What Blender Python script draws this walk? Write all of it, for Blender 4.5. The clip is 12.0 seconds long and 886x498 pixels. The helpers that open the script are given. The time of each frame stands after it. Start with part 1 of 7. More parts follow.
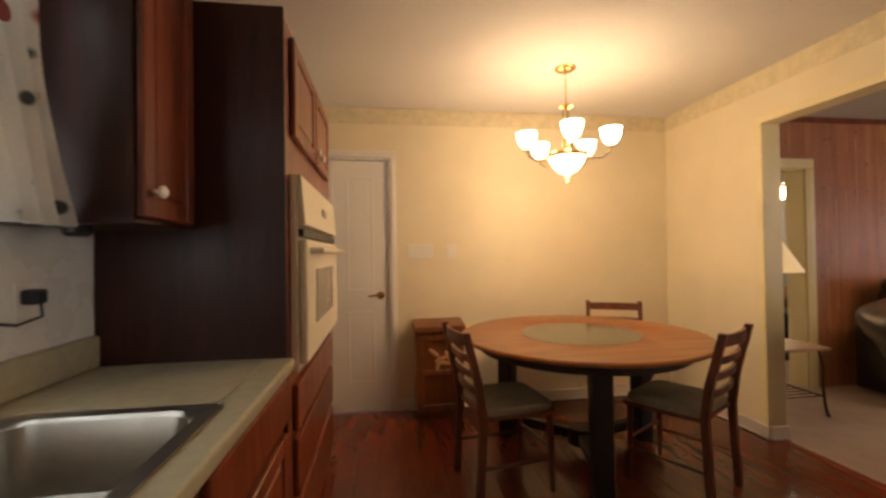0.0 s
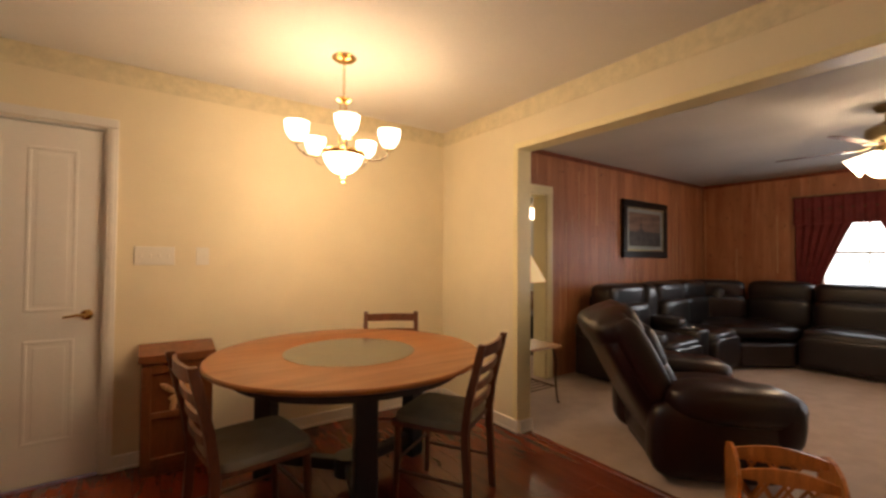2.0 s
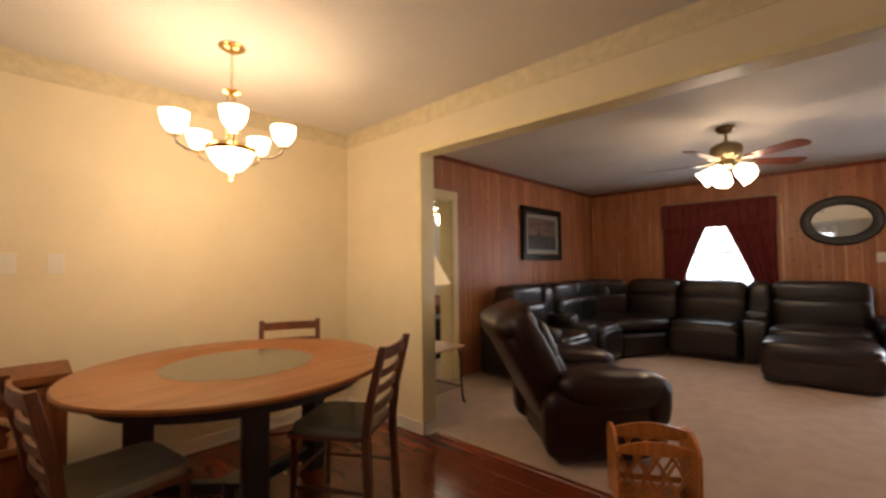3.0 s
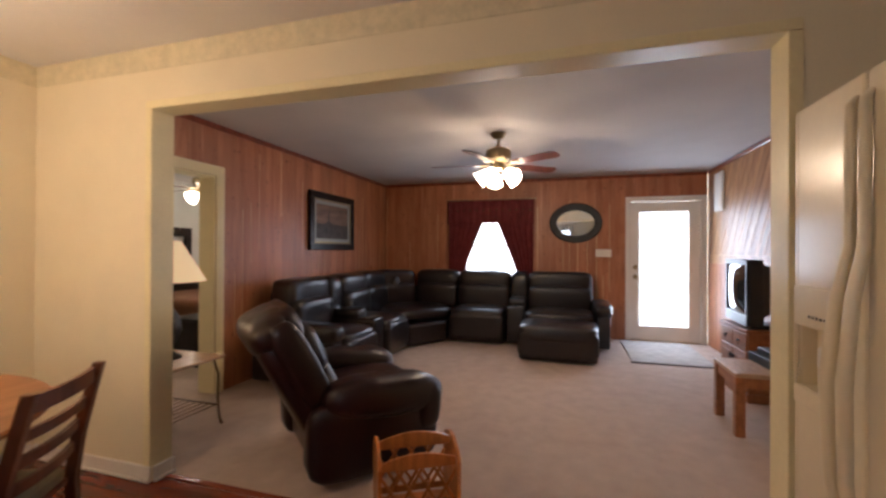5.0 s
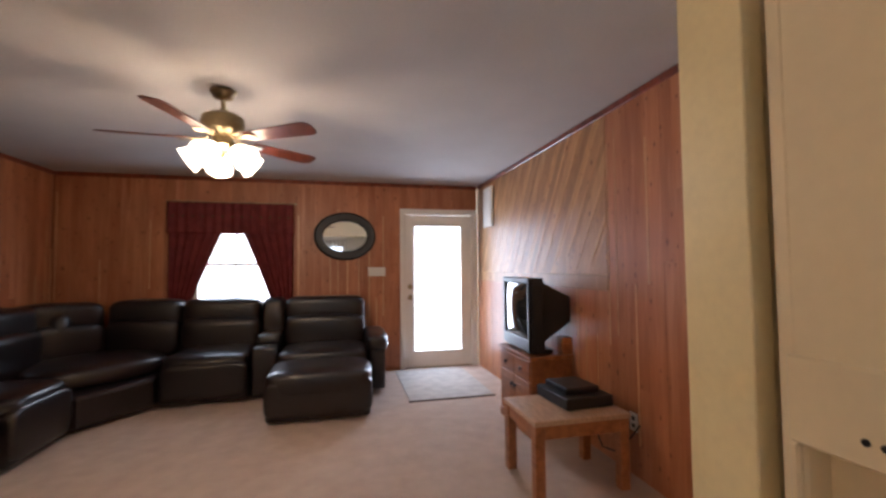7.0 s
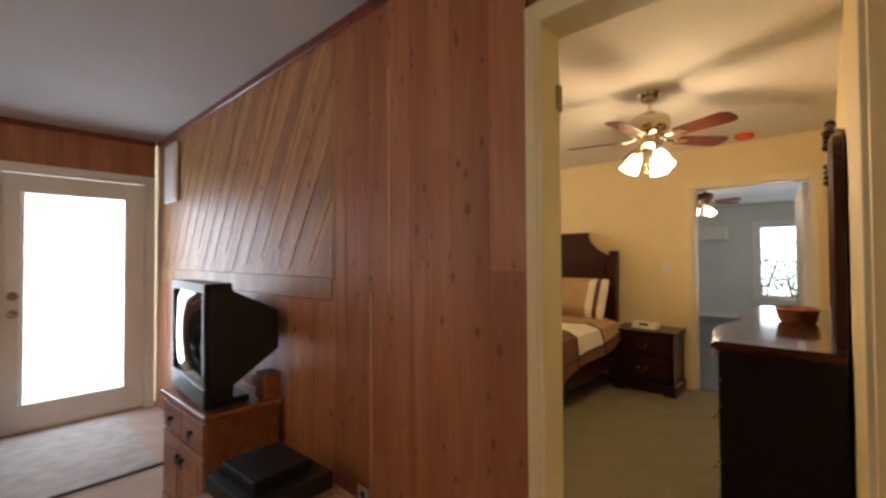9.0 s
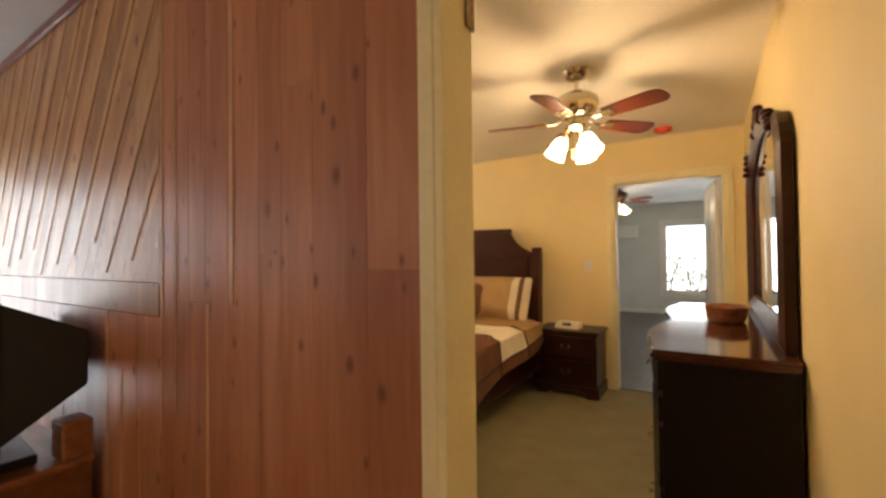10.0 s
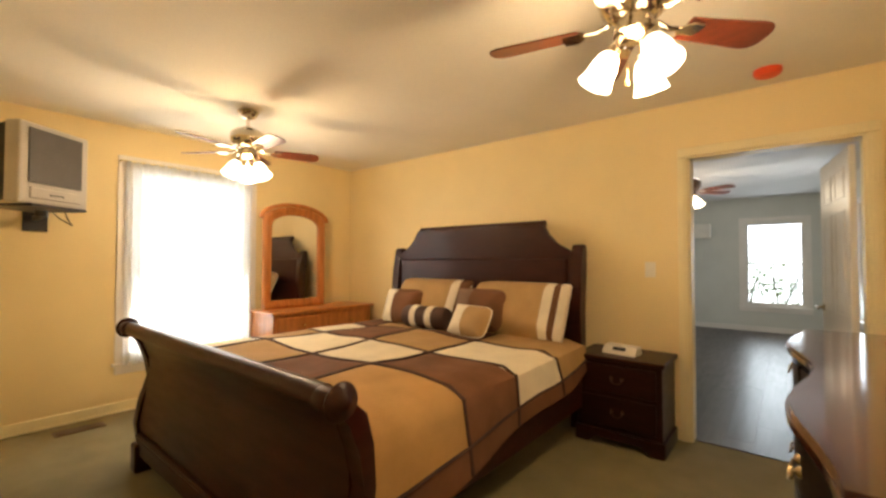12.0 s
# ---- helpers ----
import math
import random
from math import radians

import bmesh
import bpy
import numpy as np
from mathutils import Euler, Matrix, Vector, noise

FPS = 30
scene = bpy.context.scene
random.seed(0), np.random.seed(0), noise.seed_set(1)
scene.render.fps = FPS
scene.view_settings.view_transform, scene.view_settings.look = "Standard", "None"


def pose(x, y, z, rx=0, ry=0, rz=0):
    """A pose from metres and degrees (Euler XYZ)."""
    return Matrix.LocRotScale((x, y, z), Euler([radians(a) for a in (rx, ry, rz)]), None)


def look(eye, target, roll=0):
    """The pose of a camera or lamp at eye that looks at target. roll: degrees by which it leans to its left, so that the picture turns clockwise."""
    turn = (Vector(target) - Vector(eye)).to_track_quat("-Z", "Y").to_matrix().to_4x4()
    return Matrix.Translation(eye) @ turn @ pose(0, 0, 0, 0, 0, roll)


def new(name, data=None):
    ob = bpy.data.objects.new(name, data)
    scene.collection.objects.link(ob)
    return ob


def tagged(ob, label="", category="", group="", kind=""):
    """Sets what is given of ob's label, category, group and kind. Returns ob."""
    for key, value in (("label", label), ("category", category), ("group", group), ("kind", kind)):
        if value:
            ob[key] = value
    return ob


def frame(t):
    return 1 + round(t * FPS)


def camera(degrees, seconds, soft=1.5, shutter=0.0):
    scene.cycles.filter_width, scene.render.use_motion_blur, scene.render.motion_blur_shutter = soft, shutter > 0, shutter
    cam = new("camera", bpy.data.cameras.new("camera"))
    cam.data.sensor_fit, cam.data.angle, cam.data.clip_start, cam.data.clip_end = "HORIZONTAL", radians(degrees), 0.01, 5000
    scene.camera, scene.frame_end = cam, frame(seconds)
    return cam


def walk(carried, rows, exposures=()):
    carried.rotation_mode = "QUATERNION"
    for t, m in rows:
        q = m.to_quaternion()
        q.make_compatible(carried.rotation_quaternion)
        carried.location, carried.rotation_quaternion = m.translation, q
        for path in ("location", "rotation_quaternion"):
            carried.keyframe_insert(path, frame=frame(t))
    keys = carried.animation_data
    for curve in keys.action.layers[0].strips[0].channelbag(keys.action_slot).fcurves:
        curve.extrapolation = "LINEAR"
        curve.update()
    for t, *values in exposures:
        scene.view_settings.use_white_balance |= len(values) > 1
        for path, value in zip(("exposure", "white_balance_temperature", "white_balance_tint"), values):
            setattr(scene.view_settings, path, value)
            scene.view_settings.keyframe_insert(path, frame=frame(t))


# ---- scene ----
cam = camera(93.1, 12.0, soft=2.7, shutter=0.3)
PATH = [
    (0, (1.347, 0.143, 1.255), (1.63, 2.122, 1.277), -0.9),
    (0.5, (1.421, 0.231, 1.275), (1.945, 2.161, 1.278), -0.3),
    (1, (1.505, 0.291, 1.268), (2.224, 2.157, 1.287), 0.5),
    (1.5, (1.557, 0.35, 1.276), (2.505, 2.111, 1.308), 0.3),
    (2, (1.603, 0.375, 1.271), (2.756, 2.008, 1.316), 0.4),
    (2.5, (1.642, 0.338, 1.22), (2.964, 1.837, 1.307), -0.3),
    (3, (1.66, 0.342, 1.237), (3.124, 1.703, 1.317), -0.7),
    (5, (2.064, 0.351, 1.3), (3.98, 0.927, 1.308), 0.3),
    (5.5, (2.328, 0.404, 1.278), (4.302, 0.729, 1.305), 0.8),
    (6, (2.656, 0.424, 1.27), (4.655, 0.445, 1.329), 0.6),
    (6.5, (2.967, 0.388, 1.296), (4.953, 0.164, 1.379), 0.1),
    (8.5, (4.022, -0.263, 1.359), (5.592, -1.501, 1.401), -0.8),
    (9, (4.171, -0.429, 1.355), (5.519, -1.905, 1.393), -0.3),
    (9.5, (4.26, -0.652, 1.345), (5.453, -2.258, 1.374), -0.5),
    (10, (4.365, -0.87, 1.336), (5.439, -2.557, 1.37), -0.7),
    (10.5, (4.433, -1.119, 1.323), (5.494, -2.814, 1.346), -0.9),
    (11, (4.458, -1.360, 1.317), (5.567, -3.024, 1.351), -0.5),
    (11.5, (4.530, -1.574, 1.303), (5.690, -3.203, 1.34), 0.3),
    (12, (4.617, -1.845, 1.292), (5.886, -3.389, 1.343), 0.1),
]
EXPOSURES = [(0, -0.2, 6750, 10), (3, -0.22, 6400, 10), (5.5, -0.1, 5600, 13), (7, -0.15, 5650, 13), (8.5, -0.6, 5850, 11), (9.5, -0.5, 6350, 10), (10.5, -0.16, 6850, 8), (11.5, 0.0, 6400, 8), (12, -0.22, 6250, 7)]
walk(cam, [(t, look(eye, target, roll)) for t, eye, target, roll in PATH], EXPOSURES)

# light
world = bpy.data.worlds.new("sky")
world.use_nodes = True
scene.world = world
_wn = world.node_tree.nodes
_sky = _wn.new("ShaderNodeTexSky")
_sky.sky_type, _sky.sun_disc, _sky.sun_elevation, _sky.sun_rotation = "NISHITA", False, radians(50), radians(60)
_wn["Background"].inputs["Strength"].default_value = 0.15
world.node_tree.links.new(_sky.outputs[0], _wn["Background"].inputs["Color"])
_sun = bpy.data.lights.new("sun", "SUN")
_sun.energy, _sun.angle, _sun.color = 3.0, radians(0.5), (1, 0.95, 0.88)
new("sun", _sun).matrix_world = look((30, -14, 40), (0, 0, 0))


def lamp_light(x, y, z, watts, colour=(1, 0.62, 0.28), radius=0.05):
    d = bpy.data.lights.new("bulb_light", "POINT")
    d.energy, d.color, d.shadow_soft_size = watts, colour, radius
    new("bulb_light", d).location = (x, y, z)


def window_light(eye, target, w, h, watts, colour=(0.86, 0.93, 1.0)):
    d = bpy.data.lights.new("daylight", "AREA")
    d.shape, d.size, d.size_y, d.energy, d.color = "RECTANGLE", w, h, watts, colour
    new("daylight", d).matrix_world = look(eye, target)


WARM = (1, 0.64, 0.32)
window_light((8.70, -0.95, 1.06), (5, -0.95, 0.6), 0.66, 1.66, 25, (0.80, 0.89, 1.0))
window_light((8.62, 1.56, 1.32), (5, 1.56, 0.9), 0.7, 0.8, 9)
window_light((8.93, -3.42, 1.3), (5, -3.42, 1.0), 1.0, 1.6, 16, (1, 0.95, 0.86))
window_light((4.83, -11.33, 1.3), (4.83, -5, 0.8), 0.74, 1.4, 13)
# added side light for the far room, on its unseen west wall
window_light((3.95, -8.6, 1.3), (8, -8.6, 1.0), 1.0, 1.4, 20)
window_light((0.46, 0.72, 1.6), (3, 0.9, 1.0), 0.8, 0.8, 6.5)


# materials
def mat(name, colour, rough=0.5, metal=0.0, vary=0.12, scale=8.0, fine=60.0, bump=0.15, stretch=(1, 1, 1), coat=0.0, rand=0.0, second=None, emit=None, strength=0.0, coatrough=0.15, dist=0.004, spec=0.5):
    m = bpy.data.materials.new(name)
    m.use_nodes = True
    nt = m.node_tree
    n, l = nt.nodes, nt.links
    b = n["Principled BSDF"]
    b.inputs["Metallic"].default_value = metal
    b.inputs["Specular IOR Level"].default_value = spec
    b.inputs["Coat Weight"].default_value = coat
    b.inputs["Coat Roughness"].default_value = coatrough
    co = n.new("ShaderNodeTexCoord")
    mp = n.new("ShaderNodeMapping")
    mp.inputs["Scale"].default_value = stretch
    l.new(co.outputs["Object"], mp.inputs["Vector"])
    vec = mp.outputs[0]
    if rand:
        info = n.new("ShaderNodeObjectInfo")
        off = n.new("ShaderNodeVectorMath")
        off.operation = "MULTIPLY_ADD"
        l.new(info.outputs["Random"], off.inputs[0])
        off.inputs[1].default_value = (37, 19, 53)
        l.new(vec, off.inputs[2])
        vec = off.outputs[0]
    n1, n2 = n.new("ShaderNodeTexNoise"), n.new("ShaderNodeTexNoise")
    n1.inputs["Scale"].default_value, n1.inputs["Detail"].default_value = scale, 5
    n2.inputs["Scale"].default_value, n2.inputs["Detail"].default_value = fine, 4
    l.new(vec, n1.inputs["Vector"])
    l.new(vec, n2.inputs["Vector"])
    mx = n.new("ShaderNodeMix")
    mx.data_type = "RGBA"
    c2 = second or [c * (1 - vary * 1.6) for c in colour]
    c1 = colour if second else [min(1, c * (1 + vary * 0.6)) for c in colour]
    mx.inputs["A"].default_value, mx.inputs["B"].default_value = (*c1, 1), (*c2, 1)
    ramp = n.new("ShaderNodeMapRange")
    ramp.inputs["From Min"].default_value, ramp.inputs["From Max"].default_value = 0.35, 0.65
    add = n.new("ShaderNodeMath")
    add.operation = "MULTIPLY_ADD"
    l.new(n2.outputs["Fac"], add.inputs[0])
    add.inputs[1].default_value = 0.4
    sub = n.new("ShaderNodeMath")
    sub.operation = "MULTIPLY"
    sub.inputs[1].default_value = 0.6
    l.new(n1.outputs["Fac"], sub.inputs[0])
    l.new(sub.outputs[0], add.inputs[2])
    l.new(add.outputs[0], ramp.inputs["Value"])
    l.new(ramp.outputs[0], mx.inputs["Factor"])
    out = mx.outputs["Result"]
    if rand:
        hs = n.new("ShaderNodeHueSaturation")
        mr = n.new("ShaderNodeMapRange")
        mr.inputs["To Min"].default_value, mr.inputs["To Max"].default_value = 1 - rand, 1 + rand
        l.new(info.outputs["Random"], mr.inputs["Value"])
        l.new(mr.outputs[0], hs.inputs["Value"])
        l.new(out, hs.inputs["Color"])
        out = hs.outputs[0]
    l.new(out, b.inputs["Base Color"])
    rr = n.new("ShaderNodeMapRange")
    rr.inputs["To Min"].default_value, rr.inputs["To Max"].default_value = max(0.02, rough * 0.8), min(1, rough * 1.2)
    l.new(n1.outputs["Fac"], rr.inputs["Value"])
    l.new(rr.outputs[0], b.inputs["Roughness"])
    if bump:
        bp = n.new("ShaderNodeBump")
        bp.inputs["Strength"].default_value, bp.inputs["Distance"].default_value = bump, dist
        l.new(add.outputs[0], bp.inputs["Height"])
        l.new(bp.outputs[0], b.inputs["Normal"])
    if emit:
        b.inputs["Emission Color"].default_value = (*emit, 1)
        b.inputs["Emission Strength"].default_value = strength
    return m


def pine(name, dark, light, rand=0.22):
    """Knotty boards: fine grain along z, cloudy heartwood, dark knots with tails, some boards redder."""
    m = mat(name, light, 0.48, vary=0.2, scale=1.1, fine=7, bump=0.06, stretch=(7, 7, 0.55), coat=0.14, rand=rand, second=dark, coatrough=0.32)
    n, l = m.node_tree.nodes, m.node_tree.links
    b = n["Principled BSDF"]
    out = b.inputs["Base Color"].links[0].from_socket
    co = n["Texture Coordinate"]
    info = n["Object Info"]
    off = n.new("ShaderNodeVectorMath")
    off.operation = "MULTIPLY_ADD"
    l.new(info.outputs["Random"], off.inputs[0])
    off.inputs[1].default_value = (11, 23, 31)
    l.new(co.outputs["Object"], off.inputs[2])

    def layer(fac, colour, out):
        mx = n.new("ShaderNodeMix")
        mx.data_type = "RGBA"
        l.new(fac, mx.inputs["Factor"])
        l.new(out, mx.inputs["A"])
        mx.inputs["B"].default_value = (*colour, 1)
        return mx.outputs["Result"]

    def ranged(socket, a, b_, c, e):
        r = n.new("ShaderNodeMapRange")
        for k, v in zip(("From Min", "From Max", "To Min", "To Max"), (a, b_, c, e)):
            r.inputs[k].default_value = v
        l.new(socket, r.inputs["Value"])
        return r.outputs[0]

    # pale sapwood drifting along the board
    mp = n.new("ShaderNodeMapping")
    mp.inputs["Scale"].default_value = (10, 10, 0.9)
    l.new(off.outputs[0], mp.inputs["Vector"])
    sap = n.new("ShaderNodeTexNoise")
    sap.inputs["Scale"].default_value, sap.inputs["Detail"].default_value, sap.inputs["Distortion"].default_value = 1.0, 3, 0.6
    l.new(mp.outputs[0], sap.inputs["Vector"])
    pale = [min(0.85, c * 1.12 + 0.05) for c in light]
    out = layer(ranged(sap.outputs["Fac"], 0.58, 0.72, 0.0, 0.55), pale, out)
    # large cloudy reddening
    cl = n.new("ShaderNodeTexNoise")
    cl.inputs["Scale"].default_value = 1.7
    l.new(off.outputs[0], cl.inputs["Vector"])
    out = layer(ranged(cl.outputs["Fac"], 0.45, 0.75, 0.0, 0.55), [dark[0] * 0.95, dark[1] * 0.8, dark[2] * 0.8], out)
    # knots, small and large, with streaky tails
    for size, lo, hi, zs in ((4.2, 0.02, 0.065, 0.62), (7.5, 0.02, 0.075, 0.50)):
        sc = n.new("ShaderNodeMapping")
        sc.inputs["Scale"].default_value = (1, 1, zs)
        sc.inputs["Rotation"].default_value = (radians(90), 0, 0)
        l.new(off.outputs[0], sc.inputs["Vector"])
        vo = n.new("ShaderNodeTexVoronoi")
        vo.voronoi_dimensions = "2D"
        vo.inputs["Scale"].default_value = size
        l.new(sc.outputs[0], vo.inputs["Vector"])
        ad = n.new("ShaderNodeMath")
        ad.operation = "MULTIPLY_ADD"
        l.new(sap.outputs["Fac"], ad.inputs[0])
        ad.inputs[1].default_value = 0.10
        l.new(vo.outputs["Distance"], ad.inputs[2])
        out = layer(ranged(ad.outputs[0], lo + 0.045, hi + 0.045, 0.85, 0.0), (0.13, 0.038, 0.015), out)
    l.new(out, b.inputs["Base Color"])
    return m


M = {}
M["cream_wall"] = mat("cream wallpaper", (0.80, 0.70, 0.50), 0.75, vary=0.04, scale=3, fine=160, bump=0.12)
M["yellow_wall"] = mat("yellow wall paint", (0.82, 0.66, 0.34), 0.6, vary=0.04, scale=2, fine=190, bump=0.12)
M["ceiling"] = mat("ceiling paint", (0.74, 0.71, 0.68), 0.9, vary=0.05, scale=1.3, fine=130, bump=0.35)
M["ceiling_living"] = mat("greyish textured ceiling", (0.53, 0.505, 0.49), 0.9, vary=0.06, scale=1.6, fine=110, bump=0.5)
M["ceiling_bed"] = mat("cream ceiling paint", (0.84, 0.79, 0.66), 0.9, vary=0.05, scale=1.3, fine=130, bump=0.35)
M["white_paint"] = mat("white gloss paint", (0.80, 0.76, 0.70), 0.35, vary=0.04, scale=4, fine=60, bump=0.05)
M["door_paint"] = mat("smooth white door paint", (0.85, 0.82, 0.77), 0.4, vary=0.02, scale=3, fine=30, bump=0.02)
M["cream_trim"] = mat("cream trim paint", (0.80, 0.70, 0.42), 0.4, vary=0.05, scale=4, fine=60, bump=0.05)
M["grey_wall"] = mat("grey green wall paint", (0.66, 0.66, 0.60), 0.7, vary=0.04, scale=3, fine=160, bump=0.1)
M["white_wall"] = mat("white wall paint", (0.72, 0.72, 0.68), 0.7, vary=0.04, scale=3, fine=160, bump=0.1)
M["core"] = mat("wall core", (0.28, 0.10, 0.05), 0.8, vary=0.1)
M["panel"] = pine("knotty cedar boards", (0.31, 0.104, 0.040), (0.49, 0.208, 0.092), 0.12)
M["sapwood"] = mat("pale sapwood", (0.60, 0.34, 0.17), 0.42, vary=0.2, stretch=(9, 9, 1), coat=0.2, rand=0.15, coatrough=0.22)
M["diag"] = pine("pale diagonal boards", (0.30, 0.145, 0.055), (0.46, 0.25, 0.105), 0.14)
M["diag_pale"] = pine("paler ridged boards", (0.42, 0.22, 0.09), (0.57, 0.33, 0.15), 0.12)
M["laminate"] = mat("red wood laminate", (0.185, 0.031, 0.010), 0.24, vary=0.2, scale=3, fine=20, bump=0.03, stretch=(5, 0.7, 1), coat=0.25, rand=0.05)
M["dark_floor"] = mat("dark wood floor", (0.048, 0.036, 0.033), 0.33, vary=0.25, scale=3, fine=30, bump=0.05, stretch=(9, 1, 1), rand=0.25)
M["carpet"] = mat("beige pile carpet", (0.53, 0.405, 0.325), 0.97, vary=0.09, scale=7, fine=150, bump=1.0, dist=0.02)
M["carpet_green"] = mat("sage green pile carpet", (0.23, 0.198, 0.098), 0.97, vary=0.09, scale=5, fine=260, bump=0.9, dist=0.012)
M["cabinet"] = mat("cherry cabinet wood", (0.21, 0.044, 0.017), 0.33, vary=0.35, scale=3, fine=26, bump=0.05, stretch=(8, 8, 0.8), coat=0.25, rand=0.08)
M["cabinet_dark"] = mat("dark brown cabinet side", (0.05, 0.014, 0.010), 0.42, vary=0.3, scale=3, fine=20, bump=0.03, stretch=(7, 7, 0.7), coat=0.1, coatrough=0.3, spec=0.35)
M["counter"] = mat("beige laminate worktop", (0.40, 0.36, 0.24), 0.3, vary=0.1, scale=30, fine=200, bump=0.02)
M["steel"] = mat("brushed stainless steel", (0.42, 0.39, 0.34), 0.38, metal=1, vary=0.08, scale=20, fine=200, bump=0.03, stretch=(1, 12, 1))
M["chrome"] = mat("polished nickel", (0.75, 0.68, 0.55), 0.16, metal=1, vary=0.05, bump=0)
M["brass"] = mat("polished brass", (0.72, 0.50, 0.22), 0.2, metal=1, vary=0.08, bump=0)
M["antique"] = mat("antique brass", (0.38, 0.30, 0.17), 0.3, metal=1, vary=0.15, bump=0.02)
M["bronze"] = mat("dark bronze", (0.10, 0.05, 0.025), 0.4, metal=0.6, vary=0.2, bump=0.05)
M["appliance"] = mat("almond enamel", (0.76, 0.66, 0.46), 0.3, vary=0.03, scale=3, fine=40, bump=0.03, coat=0.3)
M["appliance_grey"] = mat("grey oven glass", (0.33, 0.28, 0.20), 0.18, vary=0.08, bump=0)
M["plastic_white"] = mat("white plastic", (0.78, 0.74, 0.66), 0.35, vary=0.03, bump=0)
M["plastic_black"] = mat("black plastic", (0.012, 0.012, 0.014), 0.38, vary=0.1, bump=0.04)
M["plastic_silver"] = mat("silver plastic", (0.46, 0.43, 0.38), 0.4, vary=0.05, bump=0)
M["screen_dull"] = mat("dull grey screen glass", (0.06, 0.055, 0.05), 0.45, vary=0.08, bump=0)
M["screen"] = mat("dark screen glass", (0.02, 0.022, 0.022), 0.06, vary=0.05, bump=0, coat=1, coatrough=0.03)
M["leather"] = mat("dark brown leather", (0.011, 0.0065, 0.0065), 0.33, vary=0.3, scale=4, fine=75, bump=0.2, dist=0.004, coat=0.25, coatrough=0.25, spec=0.5)
M["leather_red"] = mat("oxblood brown leather", (0.017, 0.0052, 0.0055), 0.33, vary=0.3, scale=4, fine=75, bump=0.25, dist=0.004, coat=0.12, coatrough=0.25, spec=0.4)
M["chair_wood"] = mat("walnut stained wood", (0.16, 0.05, 0.02), 0.38, vary=0.3, scale=3, fine=30, bump=0.06, stretch=(8, 8, 1), coat=0.2)
M["table_wood"] = mat("honey oak veneer", (0.27, 0.088, 0.018), 0.36, vary=0.2, scale=2, fine=22, bump=0.04, stretch=(1, 9, 1), coat=0.2)
M["seat_cloth"] = mat("grey green seat cloth", (0.29, 0.245, 0.16), 0.8, vary=0.12, scale=10, fine=220, bump=0.3)
M["glass_green"] = mat("frosted grey glass inlay", (0.055, 0.058, 0.040), 0.2, vary=0.06, bump=0, coat=0.6)
M["black_wood"] = mat("black painted wood", (0.015, 0.013, 0.012), 0.4, vary=0.2, bump=0.05)
M["oak"] = mat("golden oak", (0.52, 0.185, 0.042), 0.36, vary=0.25, scale=3, fine=28, bump=0.06, stretch=(8, 8, 1), coat=0.25, rand=0.06)
M["oak_dark"] = mat("dark oak", (0.20, 0.06, 0.018), 0.4, vary=0.25, scale=3, fine=28, bump=0.06, stretch=(8, 8, 1), coat=0.2)
M["pine_wood"] = mat("pine furniture wood", (0.34, 0.125, 0.045), 0.4, vary=0.25, scale=3, fine=28, bump=0.06, stretch=(1.5, 8, 8), coat=0.2, rand=0.08)
M["mahogany"] = mat("mahogany", (0.036, 0.0072, 0.0038), 0.36, vary=0.25, scale=3, fine=28, bump=0.02, stretch=(1.5, 8, 8), coat=0.12, coatrough=0.12, spec=0.2)
M["espresso"] = mat("espresso stained wood", (0.007, 0.003, 0.0022), 0.36, vary=0.2, scale=3, fine=28, bump=0.02, stretch=(8, 1.5, 8), coat=0.12, coatrough=0.15, spec=0.2)
M["dresser_top"] = mat("glossy brown dresser top", (0.075, 0.022, 0.012), 0.13, vary=0.25, scale=3, fine=28, bump=0.02, stretch=(8, 1.5, 8), coat=0.6, coatrough=0.06)
M["mirror"] = mat("mirror glass", (0.86, 0.86, 0.86), 0.02, metal=1, vary=0.0, bump=0)
M["red_cloth"] = mat("burgundy curtain cloth", (0.15, 0.014, 0.014), 0.75, vary=0.2, scale=10, fine=200, bump=0.25)
M["tan"] = mat("tan suede cloth", (0.40, 0.25, 0.10), 0.85, vary=0.1, scale=6, fine=200, bump=0.3)
M["mahogany_dark"] = mat("near black mahogany", (0.022, 0.005, 0.003), 0.36, vary=0.25, scale=3, fine=28, bump=0.02, stretch=(1.5, 8, 8), coat=0.1, coatrough=0.15, spec=0.2)
M["brown"] = mat("chocolate suede cloth", (0.15, 0.060, 0.022), 0.85, vary=0.14, scale=6, fine=200, bump=0.3)
M["taupe"] = mat("grey brown suede", (0.17, 0.10, 0.062), 0.8, vary=0.12, scale=6, fine=120, bump=0.2)
M["gold"] = mat("camel suede cloth", (0.44, 0.255, 0.085), 0.85, vary=0.1, scale=6, fine=200, bump=0.3)
M["ivory"] = mat("ivory suede cloth", (0.74, 0.66, 0.50), 0.85, vary=0.08, scale=6, fine=200, bump=0.3)
M["piping"] = mat("dark brown piping", (0.05, 0.02, 0.012), 0.8, vary=0.15, fine=200, bump=0.3)
M["orange"] = mat("orange plastic", (0.85, 0.09, 0.02), 0.4, vary=0.08, bump=0)
M["tile_white"] = mat("white splashback", (0.72, 0.70, 0.66), 0.28, vary=0.05, bump=0.02)
M["basket"] = mat("painted wooden bowl", (0.36, 0.15, 0.055), 0.4, vary=0.6, scale=14, fine=40, bump=0.2, second=(0.14, 0.035, 0.02))
M["mat_rug"] = mat("grey beige door mat", (0.46, 0.42, 0.38), 0.95, vary=0.16, scale=9, fine=240, bump=0.7)
